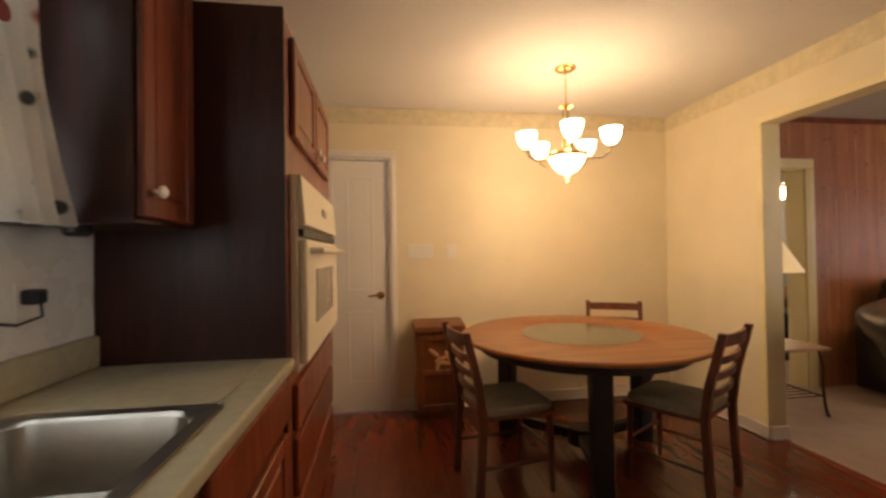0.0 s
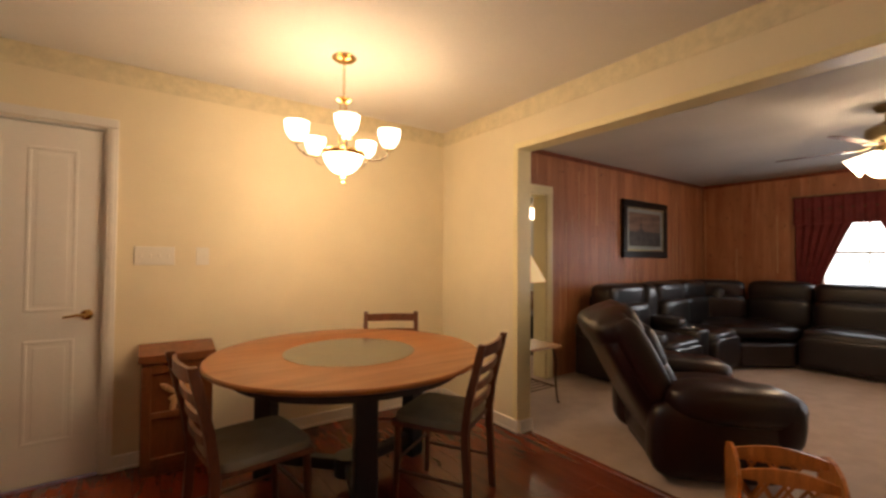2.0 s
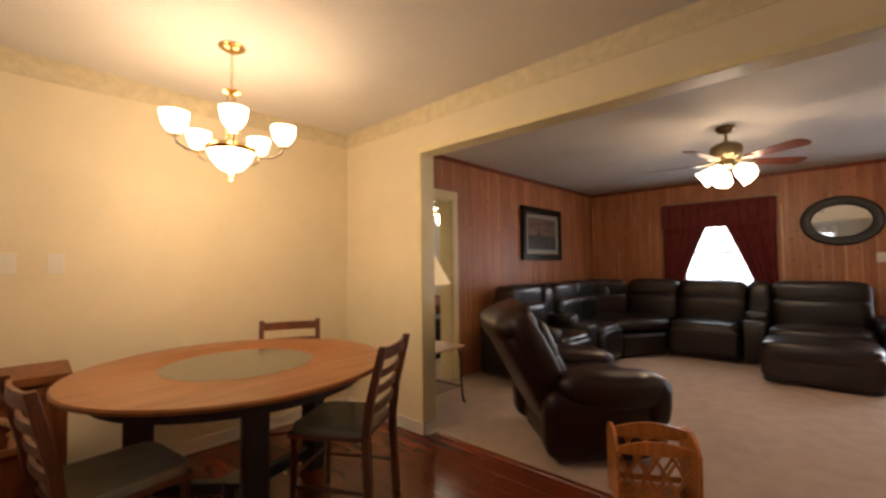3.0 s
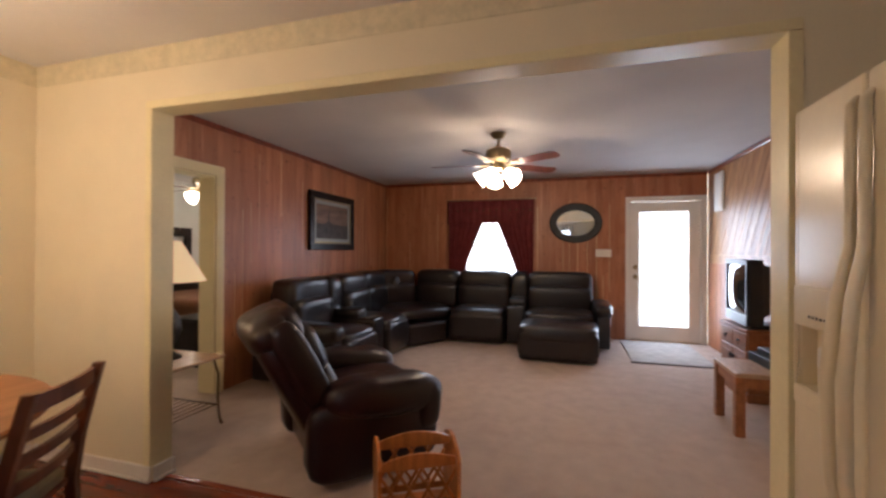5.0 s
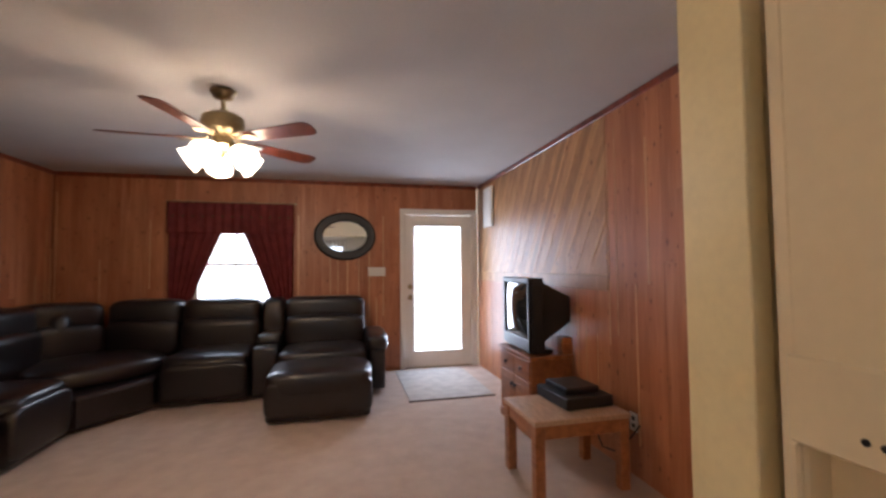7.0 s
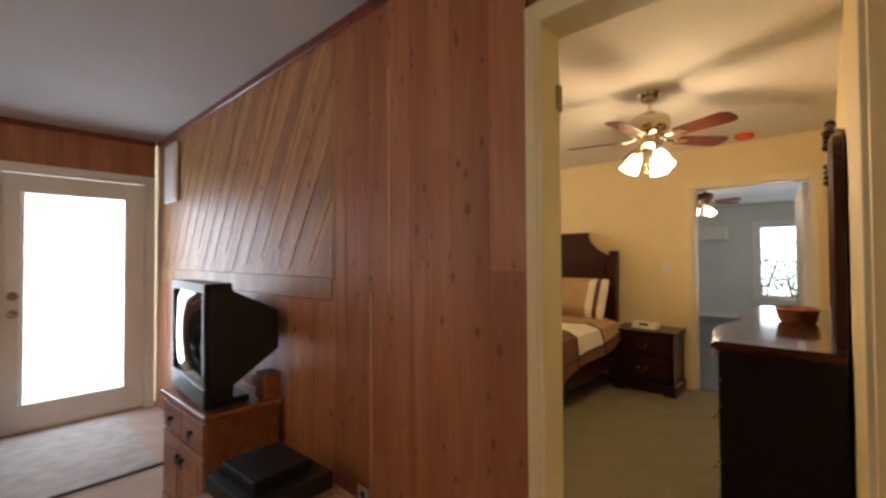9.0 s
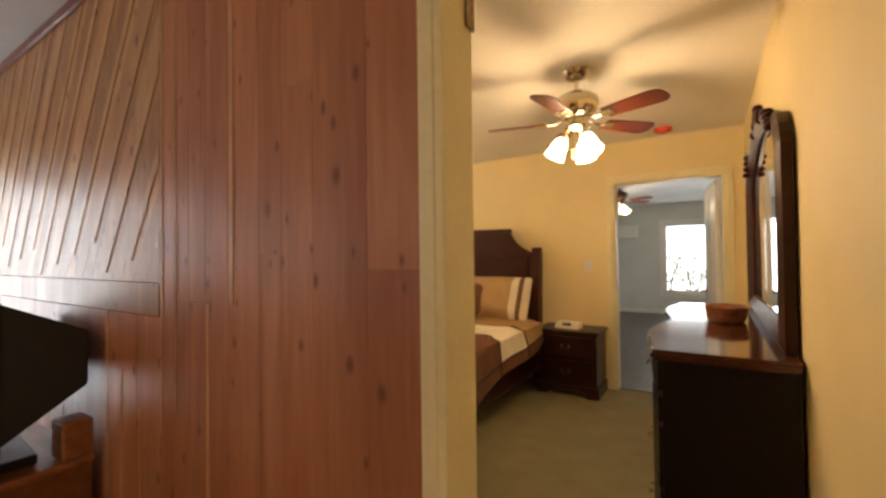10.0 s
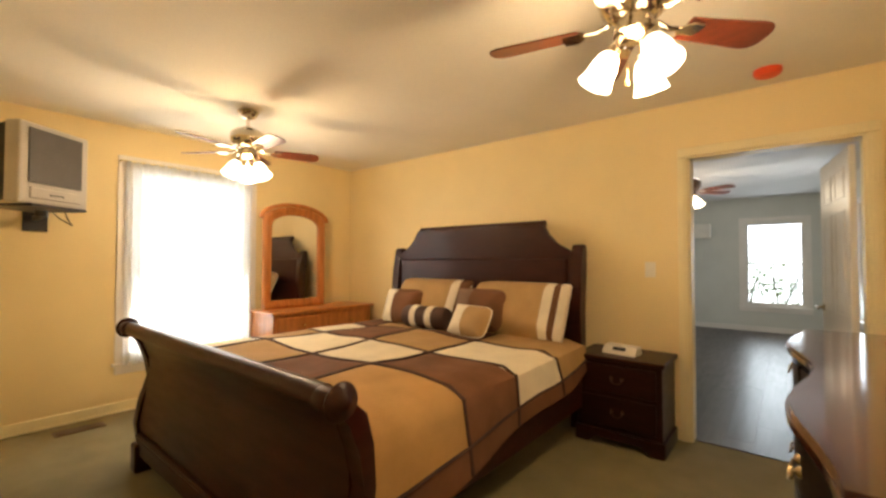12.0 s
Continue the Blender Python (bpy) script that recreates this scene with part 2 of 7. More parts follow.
M["border"] = mat("leafy wallpaper border", (0.76, 0.66, 0.45), 0.75, scale=17, fine=46, bump=0.05, second=(0.62, 0.55, 0.37))
M["backdrop"] = mat("bright hazy daylight", (0.9, 0.9, 0.9), 1, vary=0.02, scale=0.4, emit=(0.95, 0.98, 1.0), strength=4.2, bump=0)
M["leaf"] = mat("green leaves", (0.45, 0.55, 0.32), 0.6, vary=0.4)
M["bark"] = mat("grey bark", (0.16, 0.13, 0.1), 0.9, vary=0.3)
M["grass"] = mat("short lawn grass", (0.08, 0.11, 0.04), 0.9, vary=0.3, scale=2, fine=50)


def glow(name, colour, strength, base=(0.85, 0.8, 0.7)):
    return mat(name, base, 0.3, vary=0.03, bump=0, emit=colour, strength=strength)


M["glow_warm"] = glow("lit frosted glass", (1, 0.76, 0.5), 13)
M["glow_shade"] = glow("lit paper shade", (1, 0.66, 0.32), 0.55, (0.75, 0.6, 0.4))


def sheer(name, colour, thru, tint=(1, 1, 1)):
    m = mat(name, colour, 0.9, vary=0.05, scale=6, fine=150, bump=0.1)
    n, l = m.node_tree.nodes, m.node_tree.links
    t, x = n.new("ShaderNodeBsdfTranslucent"), n.new("ShaderNodeMixShader")
    t.inputs["Color"].default_value = (*tint, 1)
    x.inputs[0].default_value = thru
    l.new(n["Principled BSDF"].outputs[0], x.inputs[1])
    l.new(t.outputs[0], x.inputs[2])
    l.new(x.outputs[0], n["Material Output"].inputs["Surface"])
    return m


M["sheer"] = sheer("white sheer cloth", (0.9, 0.88, 0.84), 0.85)
M["print_cloth"] = sheer("printed white cotton", (0.86, 0.84, 0.80), 0.6)
_n, _l = M["print_cloth"].node_tree.nodes, M["print_cloth"].node_tree.links
_b = _n["Principled BSDF"]
_old = _b.inputs["Base Color"].links[0].from_socket
for _s, _col, _w in ((6.0, (0.45, 0.02, 0.03, 1), 0.10), (11.0, (0.12, 0.13, 0.14, 1), 0.16)):
    _v, _k, _x = _n.new("ShaderNodeTexVoronoi"), _n.new("ShaderNodeMapRange"), _n.new("ShaderNodeMix")
    _v.inputs["Scale"].default_value = _s
    _l.new(_n["Texture Coordinate"].outputs["Object"], _v.inputs["Vector"])
    _k.inputs["From Min"].default_value, _k.inputs["From Max"].default_value = _w, _w + 0.06
    _k.inputs["To Min"].default_value, _k.inputs["To Max"].default_value = 1, 0
    _l.new(_v.outputs["Distance"], _k.inputs["Value"])
    _x.data_type = "RGBA"
    _l.new(_k.outputs[0], _x.inputs["Factor"])
    _l.new(_old, _x.inputs["A"])
    _x.inputs["B"].default_value = _col
    _old = _x.outputs["Result"]
_l.new(_old, _b.inputs["Base Color"])
_t = next(q for q in _n if q.bl_idname == "ShaderNodeBsdfTranslucent")
_l.new(_old, _t.inputs["Color"])
M["pane"] = bpy.data.materials.new("clear glass")
M["pane"].use_nodes = True
_n, _l = M["pane"].node_tree.nodes, M["pane"].node_tree.links
_t, _g, _x, _f = _n.new("ShaderNodeBsdfTransparent"), _n.new("ShaderNodeBsdfGlossy"), _n.new("ShaderNodeMixShader"), _n.new("ShaderNodeFresnel")
_g.inputs["Roughness"].default_value = 0.02
_l.new(_f.outputs[0], _x.inputs[0]), _l.new(_t.outputs[0], _x.inputs[1]), _l.new(_g.outputs[0], _x.inputs[2])
_l.new(_x.outputs[0], _n["Material Output"].inputs["Surface"])


# mesh helpers
def thing(name, label, category, m=None, group=""):
    ob = new(name)
    if m is not None:
        ob.matrix_world = m
    return tagged(ob, label, category, group)


def part(name, bm, material, parent=None, label="", smooth=False, kind=""):
    me = bpy.data.meshes.new(name)
    bmesh.ops.recalc_face_normals(bm, faces=bm.faces)
    bm.to_mesh(me)
    bm.free()
    me.materials.append(M[material])
    if smooth:
        for p in me.polygons:
            p.use_smooth = True
        me.set_sharp_from_angle(angle=radians(40))
    ob = new(name, me)
    ob.parent = parent
    return tagged(ob, label, kind=kind)


def B():
    return bmesh.new()


def box(bm, x0, x1, y0, y1, z0, z1, bev=0.003, m=None, seg=1):
    mm = Matrix.Translation(((x0 + x1) / 2, (y0 + y1) / 2, (z0 + z1) / 2)) @ Matrix.Diagonal((abs(x1 - x0), abs(y1 - y0), abs(z1 - z0), 1))
    r = bmesh.ops.create_cube(bm, size=1, matrix=mm)
    vs = r["verts"]
    if bev:
        es = list({e for v in vs for e in v.link_edges})
        r = bmesh.ops.bevel(bm, geom=es, offset=min(bev, abs(x1 - x0) * 0.45, abs(y1 - y0) * 0.45, abs(z1 - z0) * 0.45), segments=seg, affect="EDGES", profile=0.5)
        vs = list({v for f in r["faces"] for v in f.verts} | {v for v in vs if v.is_valid})
    if m is not None:
        bmesh.ops.transform(bm, matrix=m, verts=vs)
    return bm


def lathe(bm, prof, seg=24, m=None, sx=1.0, sy=1.0):
    rings = []
    for r, z in prof:
        rings.append([bm.verts.new((max(r, 0.0004) * math.cos(2 * math.pi * i / seg) * sx, max(r, 0.0004) * math.sin(2 * math.pi * i / seg) * sy, z)) for i in range(seg)])
    for a, b in zip(rings, rings[1:]):
        for i in range(seg):
            bm.faces.new((a[i], a[(i + 1) % seg], b[(i + 1) % seg], b[i]))
    bm.faces.new(rings[0][::-1])
    bm.faces.new(rings[-1])
    if m is not None:
        bmesh.ops.transform(bm, matrix=m, verts=[v for r in rings for v in r])
    return bm


def tube(bm, pts, r=0.01, seg=8, flat=1.0):
    pts = [Vector(p) for p in pts]
    rs = r if isinstance(r, (list, tuple)) else [r] * len(pts)
    rings, up = [], None
    for i, p in enumerate(pts):
        d = (pts[min(i + 1, len(pts) - 1)] - pts[max(i - 1, 0)]).normalized()
        if up is None:
            up = Vector((0, 0, 1)) if abs(d.z) < 0.9 else Vector((1, 0, 0))
        a = d.cross(up).normalized()
        b = a.cross(d).normalized()
        up = b
        rings.append([bm.verts.new(p + (a * math.cos(t) + b * math.sin(t) * flat) * rs[i]) for t in [2 * math.pi * k / seg for k in range(seg)]])
    for q, w in zip(rings, rings[1:]):
        for i in range(seg):
            bm.faces.new((q[i], q[(i + 1) % seg], w[(i + 1) % seg], w[i]))
    bm.faces.new(rings[0][::-1])
    bm.faces.new(rings[-1])
    return bm


def prism(bm, outline, axis, a, b, bev=0.0, m=None):
    """An outline of (u, v) pushed along an axis from a to b."""
    def at(u, v, w):
        return {"x": (w, u, v), "y": (u, w, v), "z": (u, v, w)}[axis]
    lo = [bm.verts.new(at(u, v, a)) for u, v in outline]
    hi = [bm.verts.new(at(u, v, b)) for u, v in outline]
    n = len(outline)
    fs = [bm.faces.new(lo[::-1]), bm.faces.new(hi)]
    for i in range(n):
        bm.faces.new((lo[i], lo[(i + 1) % n], hi[(i + 1) % n], hi[i]))
    vs = lo + hi
    if bev:
        es = list({e for f in fs for e in f.edges})
        r = bmesh.ops.bevel(bm, geom=es, offset=bev, segments=2, affect="EDGES", profile=0.5)
        vs = list({v for f in r["faces"] for v in f.verts} | {v for v in vs if v.is_valid})
    if m is not None:
        bmesh.ops.transform(bm, matrix=m, verts=vs)
    return bm


def soft(bm, c, s, p=0.45, nu=28, nv=16, m=None, wrinkle=0.006, seed=0.0, crown=0.0):
    """A stuffed form: a rounded box about c with the sizes s; a lower p is squarer."""
    def f(v, q):
        return math.copysign(abs(v) ** q, v)
    rings = []
    for j in range(1, nv):
        t = math.pi * j / nv - math.pi / 2
        ring = []
        for i in range(nu):
            a = 2 * math.pi * i / nu
            x, y, z = f(math.cos(t), p) * f(math.cos(a), p), f(math.cos(t), p) * f(math.sin(a), p), f(math.sin(t), p)
            z *= 1 + crown * (1 - x * x) * (1 - y * y)
            v = Vector((x * s[0] / 2, y * s[1] / 2, z * s[2] / 2))
            w = noise.noise(Vector((v.x * 7 + seed, v.y * 7, v.z * 7 + seed))) * wrinkle + noise.noise(Vector((v.x * 22 + seed, v.y * 22, v.z * 22))) * wrinkle * 0.4
            v += v.normalized() * w
            ring.append(bm.verts.new(v + Vector(c)))
        rings.append(ring)
    for q, w in zip(rings, rings[1:]):
        for i in range(nu):
            bm.faces.new((q[i], q[(i + 1) % nu], w[(i + 1) % nu], w[i]))
    bm.faces.new(rings[0][::-1])
    bm.faces.new(rings[-1])
    if m is not None:
        bmesh.ops.transform(bm, matrix=m, verts=[v for r in rings for v in r])
    return bm


def arc(cx, cy, r, a0, a1, n):
    return [(cx + r * math.cos(radians(a0 + (a1 - a0) * i / n)), cy + r * math.sin(radians(a0 + (a1 - a0) * i / n))) for i in range(n + 1)]


def at(x, y, z=0, rz=0):
    return pose(x, y, z, 0, 0, rz)


# ---- the large structure
CEIL = 2.435


def wall(name, axis, a0, a1, face0, face1, holes, material, z1=CEIL, z0=0.0, label=""):
    """A wall along x or y with rectangular openings (from, to, sill, head)."""
    bm = B()

    def blk(s, e, lo, hi):
        if e - s < 0.002 or hi - lo < 0.002:
            return
        if axis == "x":
            box(bm, s, e, face0, face1, lo, hi, 0)
        else:
            box(bm, face0, face1, s, e, lo, hi, 0)
    p = a0
    for h0, h1, lo, hi in sorted(holes):
        blk(p, h0, z0, z1)
        blk(h0, h1, z0, lo)
        blk(h0, h1, hi, z1)
        p = h1
    blk(p, a1, z0, z1)
    bmesh.ops.remove_doubles(bm, verts=bm.verts, dist=0.0005)
    return part(name, bm, material, kind="structure", label=label)


def slab(name, x0, x1, y0, y1, z0, z1, material, label=""):
    bm = B()
    box(bm, x0, x1, y0, y1, z0, z1, 0)
    return part(name, bm, material, kind="structure", label=label)


def strip(name, x0, x1, y0, y1, z0, z1, material, bev=0.004, label=""):
    bm = B()
    box(bm, x0, x1, y0, y1, z0, z1, bev)
    return part(name, bm, material, kind="structure", label=label)


# kitchen and dining room: x 0.42 to 3.845, y -1.6 to 3.55
wall("wall_dining_north", "x", 0.28, 3.845, 3.55, 3.68, [(0.62, 1.40, -0.001, 2.03)], "cream_wall", label="cream papered dining room wall with a white door")
wall("wall_kitchen_west", "y", -1.6, 3.55, 0.28, 0.42, [(0.30, 1.12, 1.16, 2.08)], "white_wall", label="kitchen wall behind the sink")
wall("wall_kitchen_south", "x", 0.28, 3.845, -1.74, -1.6, [], "cream_wall", label="plain cream kitchen wall")
wall("wall_dining_east", "y", -1.6, 3.68, 3.845, 3.975, [(-0.405, 2.600, -0.001, 2.098)], "cream_wall", label="cream papered wall with a wide cased opening to the living room")
slab("ceiling", 0.28, 3.91, -1.74, 3.68, CEIL, CEIL + 0.1, "ceiling", "off-white dining room ceiling")
slab("floor_kitchen", 0.28, 3.90, -1.6, 3.68, -0.1, -0.012, "core", "kitchen floor under the boards")
# living room
wall("wall_living_north", "x", 3.975, 8.90, 3.43, 3.56, [(4.27, 5.10, -0.001, 1.965)], "core", label="wall clad in knotty cedar boards with a cased doorway")
wall("wall_living_east", "y", -1.50, 3.43, 8.785, 8.92, [(1.08, 2.04, 0.86, 1.90), (-1.44, -0.50, -0.001, 2.045)], "core", label="wall clad in knotty cedar boards with window and glazed door")
wall("wall_living_south", "x", 3.975, 9.12, -1.65, -1.54, [(3.985, 4.800, -0.001, 2.055)], "yellow_wall", label="wall clad in knotty cedar boards, partly diagonal, yellow behind")
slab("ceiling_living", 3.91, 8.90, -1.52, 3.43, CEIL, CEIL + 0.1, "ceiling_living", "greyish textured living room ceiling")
slab("floor", 3.90, 8.90, -1.58, 3.43, -0.1, 0.0, "carpet", "beige wall-to-wall pile carpet")
# bedroom
wall("wall_bedroom_west", "y", -5.42, -1.651, 3.97, 4.10, [], "yellow_wall", label="yellow painted bedroom wall")
wall("wall_bedroom_south", "x", 3.97, 9.12, -5.42, -5.288, [(4.255, 5.165, -0.001, 2.035)], "yellow_wall", label="yellow painted bedroom wall with an open doorway")
wall("wall_bedroom_east", "y", -5.288, -1.651, 9.0, 9.12, [(-3.96, -2.90, 0.42, 2.11)], "yellow_wall", label="yellow painted bedroom wall with a bright curtained window")
slab("ceiling_bedroom", 3.97, 9.12, -5.42, -1.52, CEIL, CEIL + 0.1, "ceiling_bed", "cream bedroom ceiling")
slab("floor_bedroom", 3.97, 9.12, -5.35, -1.58, -0.1, 0.0, "carpet_green", "sage green wall-to-wall carpet")
# far south room
wall("wall_far_south", "x", 3.80, 8.2, -11.55, -11.40, [(4.37, 5.25, 0.46, 2.00)], "grey_wall", label="pale grey green wall with a white window")
wall("wall_far_west", "y", -11.40, -5.42, 3.80, 3.92, [(-9.1, -8.1, 0.56, 2.0)], "grey_wall", label="pale grey green wall")
wall("wall_far_east", "y", -11.40, -5.42, 8.08, 8.2, [], "grey_wall", label="pale grey green wall")
slab("ceiling_far", 3.80, 8.2, -11.55, -5.42, CEIL, CEIL + 0.1, "ceiling", "white ceiling")
slab("floor_far", 3.80, 8.2, -11.55, -5.35, -0.1, -0.012, "core", "floor under dark boards")
# north bedroom
wall("wall_second_north", "x", 3.985, 8.2, 6.6, 6.72, [], "white_wall", label="pale bedroom wall")
wall("wall_second_west", "y", 3.585, 6.6, 3.985, 4.08, [], "white_wall", label="pale bedroom wall")
wall("wall_second_east", "y", 3.56, 6.6, 8.08, 8.2, [], "white_wall", label="pale bedroom wall")
slab("ceiling_second", 3.985, 8.2, 3.57, 6.72, CEIL, CEIL + 0.1, "ceiling", "white ceiling")
slab("floor_second", 3.985, 8.2, 3.43, 6.72, -0.1, 0.0, "carpet", "beige carpet")
wall("wall_second_south", "x", 3.985, 8.2, 3.565, 3.58, [(4.27, 5.10, -0.001, 1.965)], "white_wall", label="pale bedroom wall")
# outdoors
slab("ground", -60, 80, -80, 60, -0.35, -0.2, "grass", "mown lawn")
for nm, x0, x1, y0, y1 in (("backdrop", 9.45, 9.5, -2.0, 3.4), ("backdrop", 9.75, 9.8, -4.6, -2.2), ("backdrop", 2, 8, -14.6, -14.5), ("backdrop", -2.6, -2.5, -1.5, 3.0), ("backdrop", 0.5, 0.6, -10.5, -7)):
    o = slab(nm, x0, x1, y0, y1, -0.2, 3.4, "backdrop", "plain bright hazy daylight beyond the windows")


def casing(axis, a0, a1, head, face, out, material, w=0.08, t=0.018, jamb=None):
    """Trim round an opening; out is +1 or -1, the way it stands proud."""
    f0, f1 = (face + 0.001 * out, face + t * out)
    lo, hi = min(f0, f1), max(f0, f1)
    for s, e, z0, z1 in ((a0 - w, a0, 0, head), (a1, a1 + w, 0, head), (a0 - w, a1 + w, head + 0.001, head + w)):
        bm = B()
        if axis == "x":
            box(bm, s, e, lo, hi, z0, z1, 0.006, seg=2)
            k = 0.3 * w
            if z1 == head:
                box(bm, s + k, e - k, lo - 0.004 if out < 0 else lo, hi if out < 0 else hi + 0.004, z0 + 0.01, z1 - 0.01, 0.003)
        else:
            box(bm, lo, hi, s, e, z0, z1, 0.006, seg=2)
        part("trim", bm, material, kind="structure")
    if jamb is not None:
        j0, j1 = sorted((face, jamb))
        for s, e, z0, z1 in ((a0 - 0.001, a0 + 0.014, 0.001, head), (a1 - 0.014, a1 + 0.001, 0.001, head), (a0, a1, head - 0.014, head + 0.001)):
            bm = B()
            if axis == "x":
                box(bm, s, e, j0, j1, z0, z1, 0.002)
            else:
                box(bm, j0, j1, s, e, z0, z1, 0.002)
            part("trim", bm, material, kind="structure")


casing("y", -0.392, 2.588, 2.086, 3.845, -1, "cream_trim", w=0.045, t=0.008)
for p in ((-0.4045, -0.392, 0.001, 2.097), (2.586, 2.5995, 0.001, 2.097), (-0.391, 2.585, 2.085, 2.0975)):
    strip("trim", 3.838, 3.978, p[0], p[1], p[2], p[3], "cream_trim", 0.002)
casing("x", 0.62, 1.40, 2.03, 3.55, -1, "white_paint", w=0.056, jamb=3.68)
casing("x", 4.27, 5.10, 1.965, 3.41, -1, "cream_trim", w=0.09, jamb=3.58)
casing("x", 3.985, 4.770, 2.04, -1.519, 1, "cream_trim", w=0.056, t=0.010)
for p in ((4.785, 4.7995, 0.001, 2.054), (3.9755, 3.99, 0.001, 2.054), (3.9905, 4.7845, 2.043, 2.0545)):
    strip("trim", p[0], p[1], -1.652, -1.521, p[2], p[3], "cream_trim", 0.002)
casing("x", 4.115, 4.787, 2.045, -1.65, -1, "cream_trim", w=0.012, t=0.007)
casing("x", 4.255, 5.165, 2.035, -5.288, 1, "cream_trim", w=0.065, jamb=-5.42)
casing("y", -1.44, -0.50, 2.045, 8.765, -1, "white_paint", w=0.058, jamb=8.92)
casing("x", 4.255, 5.165, 2.035, -5.42, -1, "white_paint", w=0.065)


def skirting(axis, a0, a1, face, out, material="white_paint", h=0.09):
    lo, hi = sorted((face + 0.001 * out, face + 0.014 * out))
    bm = B()
    if axis == "x":
        box(bm, a0, a1, lo, hi, 0.001, h, 0.004)
        lo, hi = sorted((face + 0.014 * out, face + 0.026 * out))
        box(bm, a0, a1, lo, hi, 0.001, 0.02, 0.005)
    else:
        box(bm, lo, hi, a0, a1, 0.001, h, 0.004)
        lo, hi = sorted((face + 0.014 * out, face + 0.026 * out))
        box(bm, lo, hi, a0, a1, 0.001, 0.02, 0.005)
    part("baseboard", bm, material, kind="structure")


skirting("x", 1.43, 3.83, 3.55, -1)
skirting("y", 2.575, 3.53, 3.845, -1)
skirting("x", 3.845, 3.975, 2.5745, -1)
skirting("y", -5.27, -1.66, 9.0, -1, "cream_trim")
skirting("x", 5.235, 8.97, -5.288, 1, "cream_trim")
skirting("y", -5.27, -1.66, 4.10, 1, "cream_trim")
skirting("x", 3.94, 8.06, -11.40, 1)
skirting("y", -11.38, -5.45, 8.08, -1)
strip("threshold", 3.90, 3.94, -0.34, 2.56, -0.005, 0.008, "laminate", label="red wood threshold strip")
strip("threshold", 4.27, 5.15, -5.37, -5.34, -0.005, 0.006, "dark_floor", label="dark threshold strip")
for x0, x1, y0, y1 in ((0.42, 3.844, 3.5455, 3.5495), (3.8405, 3.8445, -1.6, 3.545)):
    strip("wallpaper_border", x0, x1, y0, y1, 2.305, 2.434, "border", 0, "leafy patterned wallpaper border")
# cedar cornice round the living room
for x0, x1, y0, y1 in ((3.98, 8.76, 3.392, 3.41), (8.747, 8.765, -1.50, 3.39), (3.98, 8.745, -1.519, -1.503)):
    strip("cornice", x0, x1, y0, y1, 2.385, 2.434, "cabinet", 0.006, "brown stained wooden cornice")

# ---- doors and windows


def panel_door(name, w, h, t, label, m, panels, handle_x, material="white_paint", hm="brass", lever=True):
    """A hinged door; local x along its width, y through it, the front at y = 0."""
    d = tagged(new(name), label, "door", kind="structure")
    d.matrix_world = m
    bm = B()
    box(bm, 0, w, 0, t, 0.008, h, 0.003)
    leaf = part("leaf", bm, material, d)
    for x0, x1, z0, z1 in panels:
        for y0, y1, in ((-0.0035, 0.001), (t - 0.001, t + 0.0035)):
            bm = B()
            for a, b, c, e in ((x0, x1, z0, z0 + 0.018), (x0, x1, z1 - 0.018, z1), (x0, x0 + 0.018, z0 + 0.018, z1 - 0.018), (x1 - 0.018, x1, z0 + 0.018, z1 - 0.018)):
                box(bm, a, b, y0, y1, c, e, 0.003)
            box(bm, x0 + 0.04, x1 - 0.04, y0 + 0.001, y1 - 0.001, z0 + 0.04, z1 - 0.04, 0.003)
            part("panel_moulding", bm, material, d)
    for s in (-1, 1):
        y = 0 if s < 0 else t
        bm = B()
        lathe(bm, [(0.028, 0), (0.030, 0.006), (0.012, 0.012), (0.011, 0.045)], 18, pose(handle_x, y, 0.93, 90 if s < 0 else -90, 0, 0))
        if lever:
            k = 0.1 if handle_x < w / 2 else -0.1
            tube(bm, [(handle_x, y + s * 0.045, 0.93), (handle_x + k * 0.4, y + s * 0.05, 0.934), (handle_x + k, y + s * 0.05, 0.925)], [0.011, 0.009, 0.008], 10)
        else:
            lathe(bm, [(0.012, 0), (0.028, 0.012), (0.03, 0.028), (0.02, 0.04)], 18, pose(handle_x, y + s * 0.04, 0.93, 90 if s < 0 else -90, 0, 0))
        part("door_handle", bm, hm, d)
    return d


SIX = lambda w: [(x0, x1, z0, z1) for x0, x1 in ((0.11, w / 2 - 0.05), (w / 2 + 0.05, w - 0.11)) for z0, z1 in ((0.23, 0.78), (0.92, 1.62), (1.70, 1.90))]
TWO = lambda w: [(x0, x1, z0, z1) for x0, x1 in ((0.11, w / 2 - 0.05), (w / 2 + 0.05, w - 0.11)) for z0, z1 in ((0.23, 0.80), (0.96, 1.88))]
panel_door("door_1", 0.748, 2.008, 0.035, "closed white moulded panel door with a brass lever", at(0.636, 3.565), TWO(0.748), 0.69, "door_paint")
panel_door("door_2", 0.87, 2.01, 0.035, "open white panel door standing ajar in the doorway", at(4.285, -5.43, 0, -84), SIX(0.87), 0.81, hm="antique")


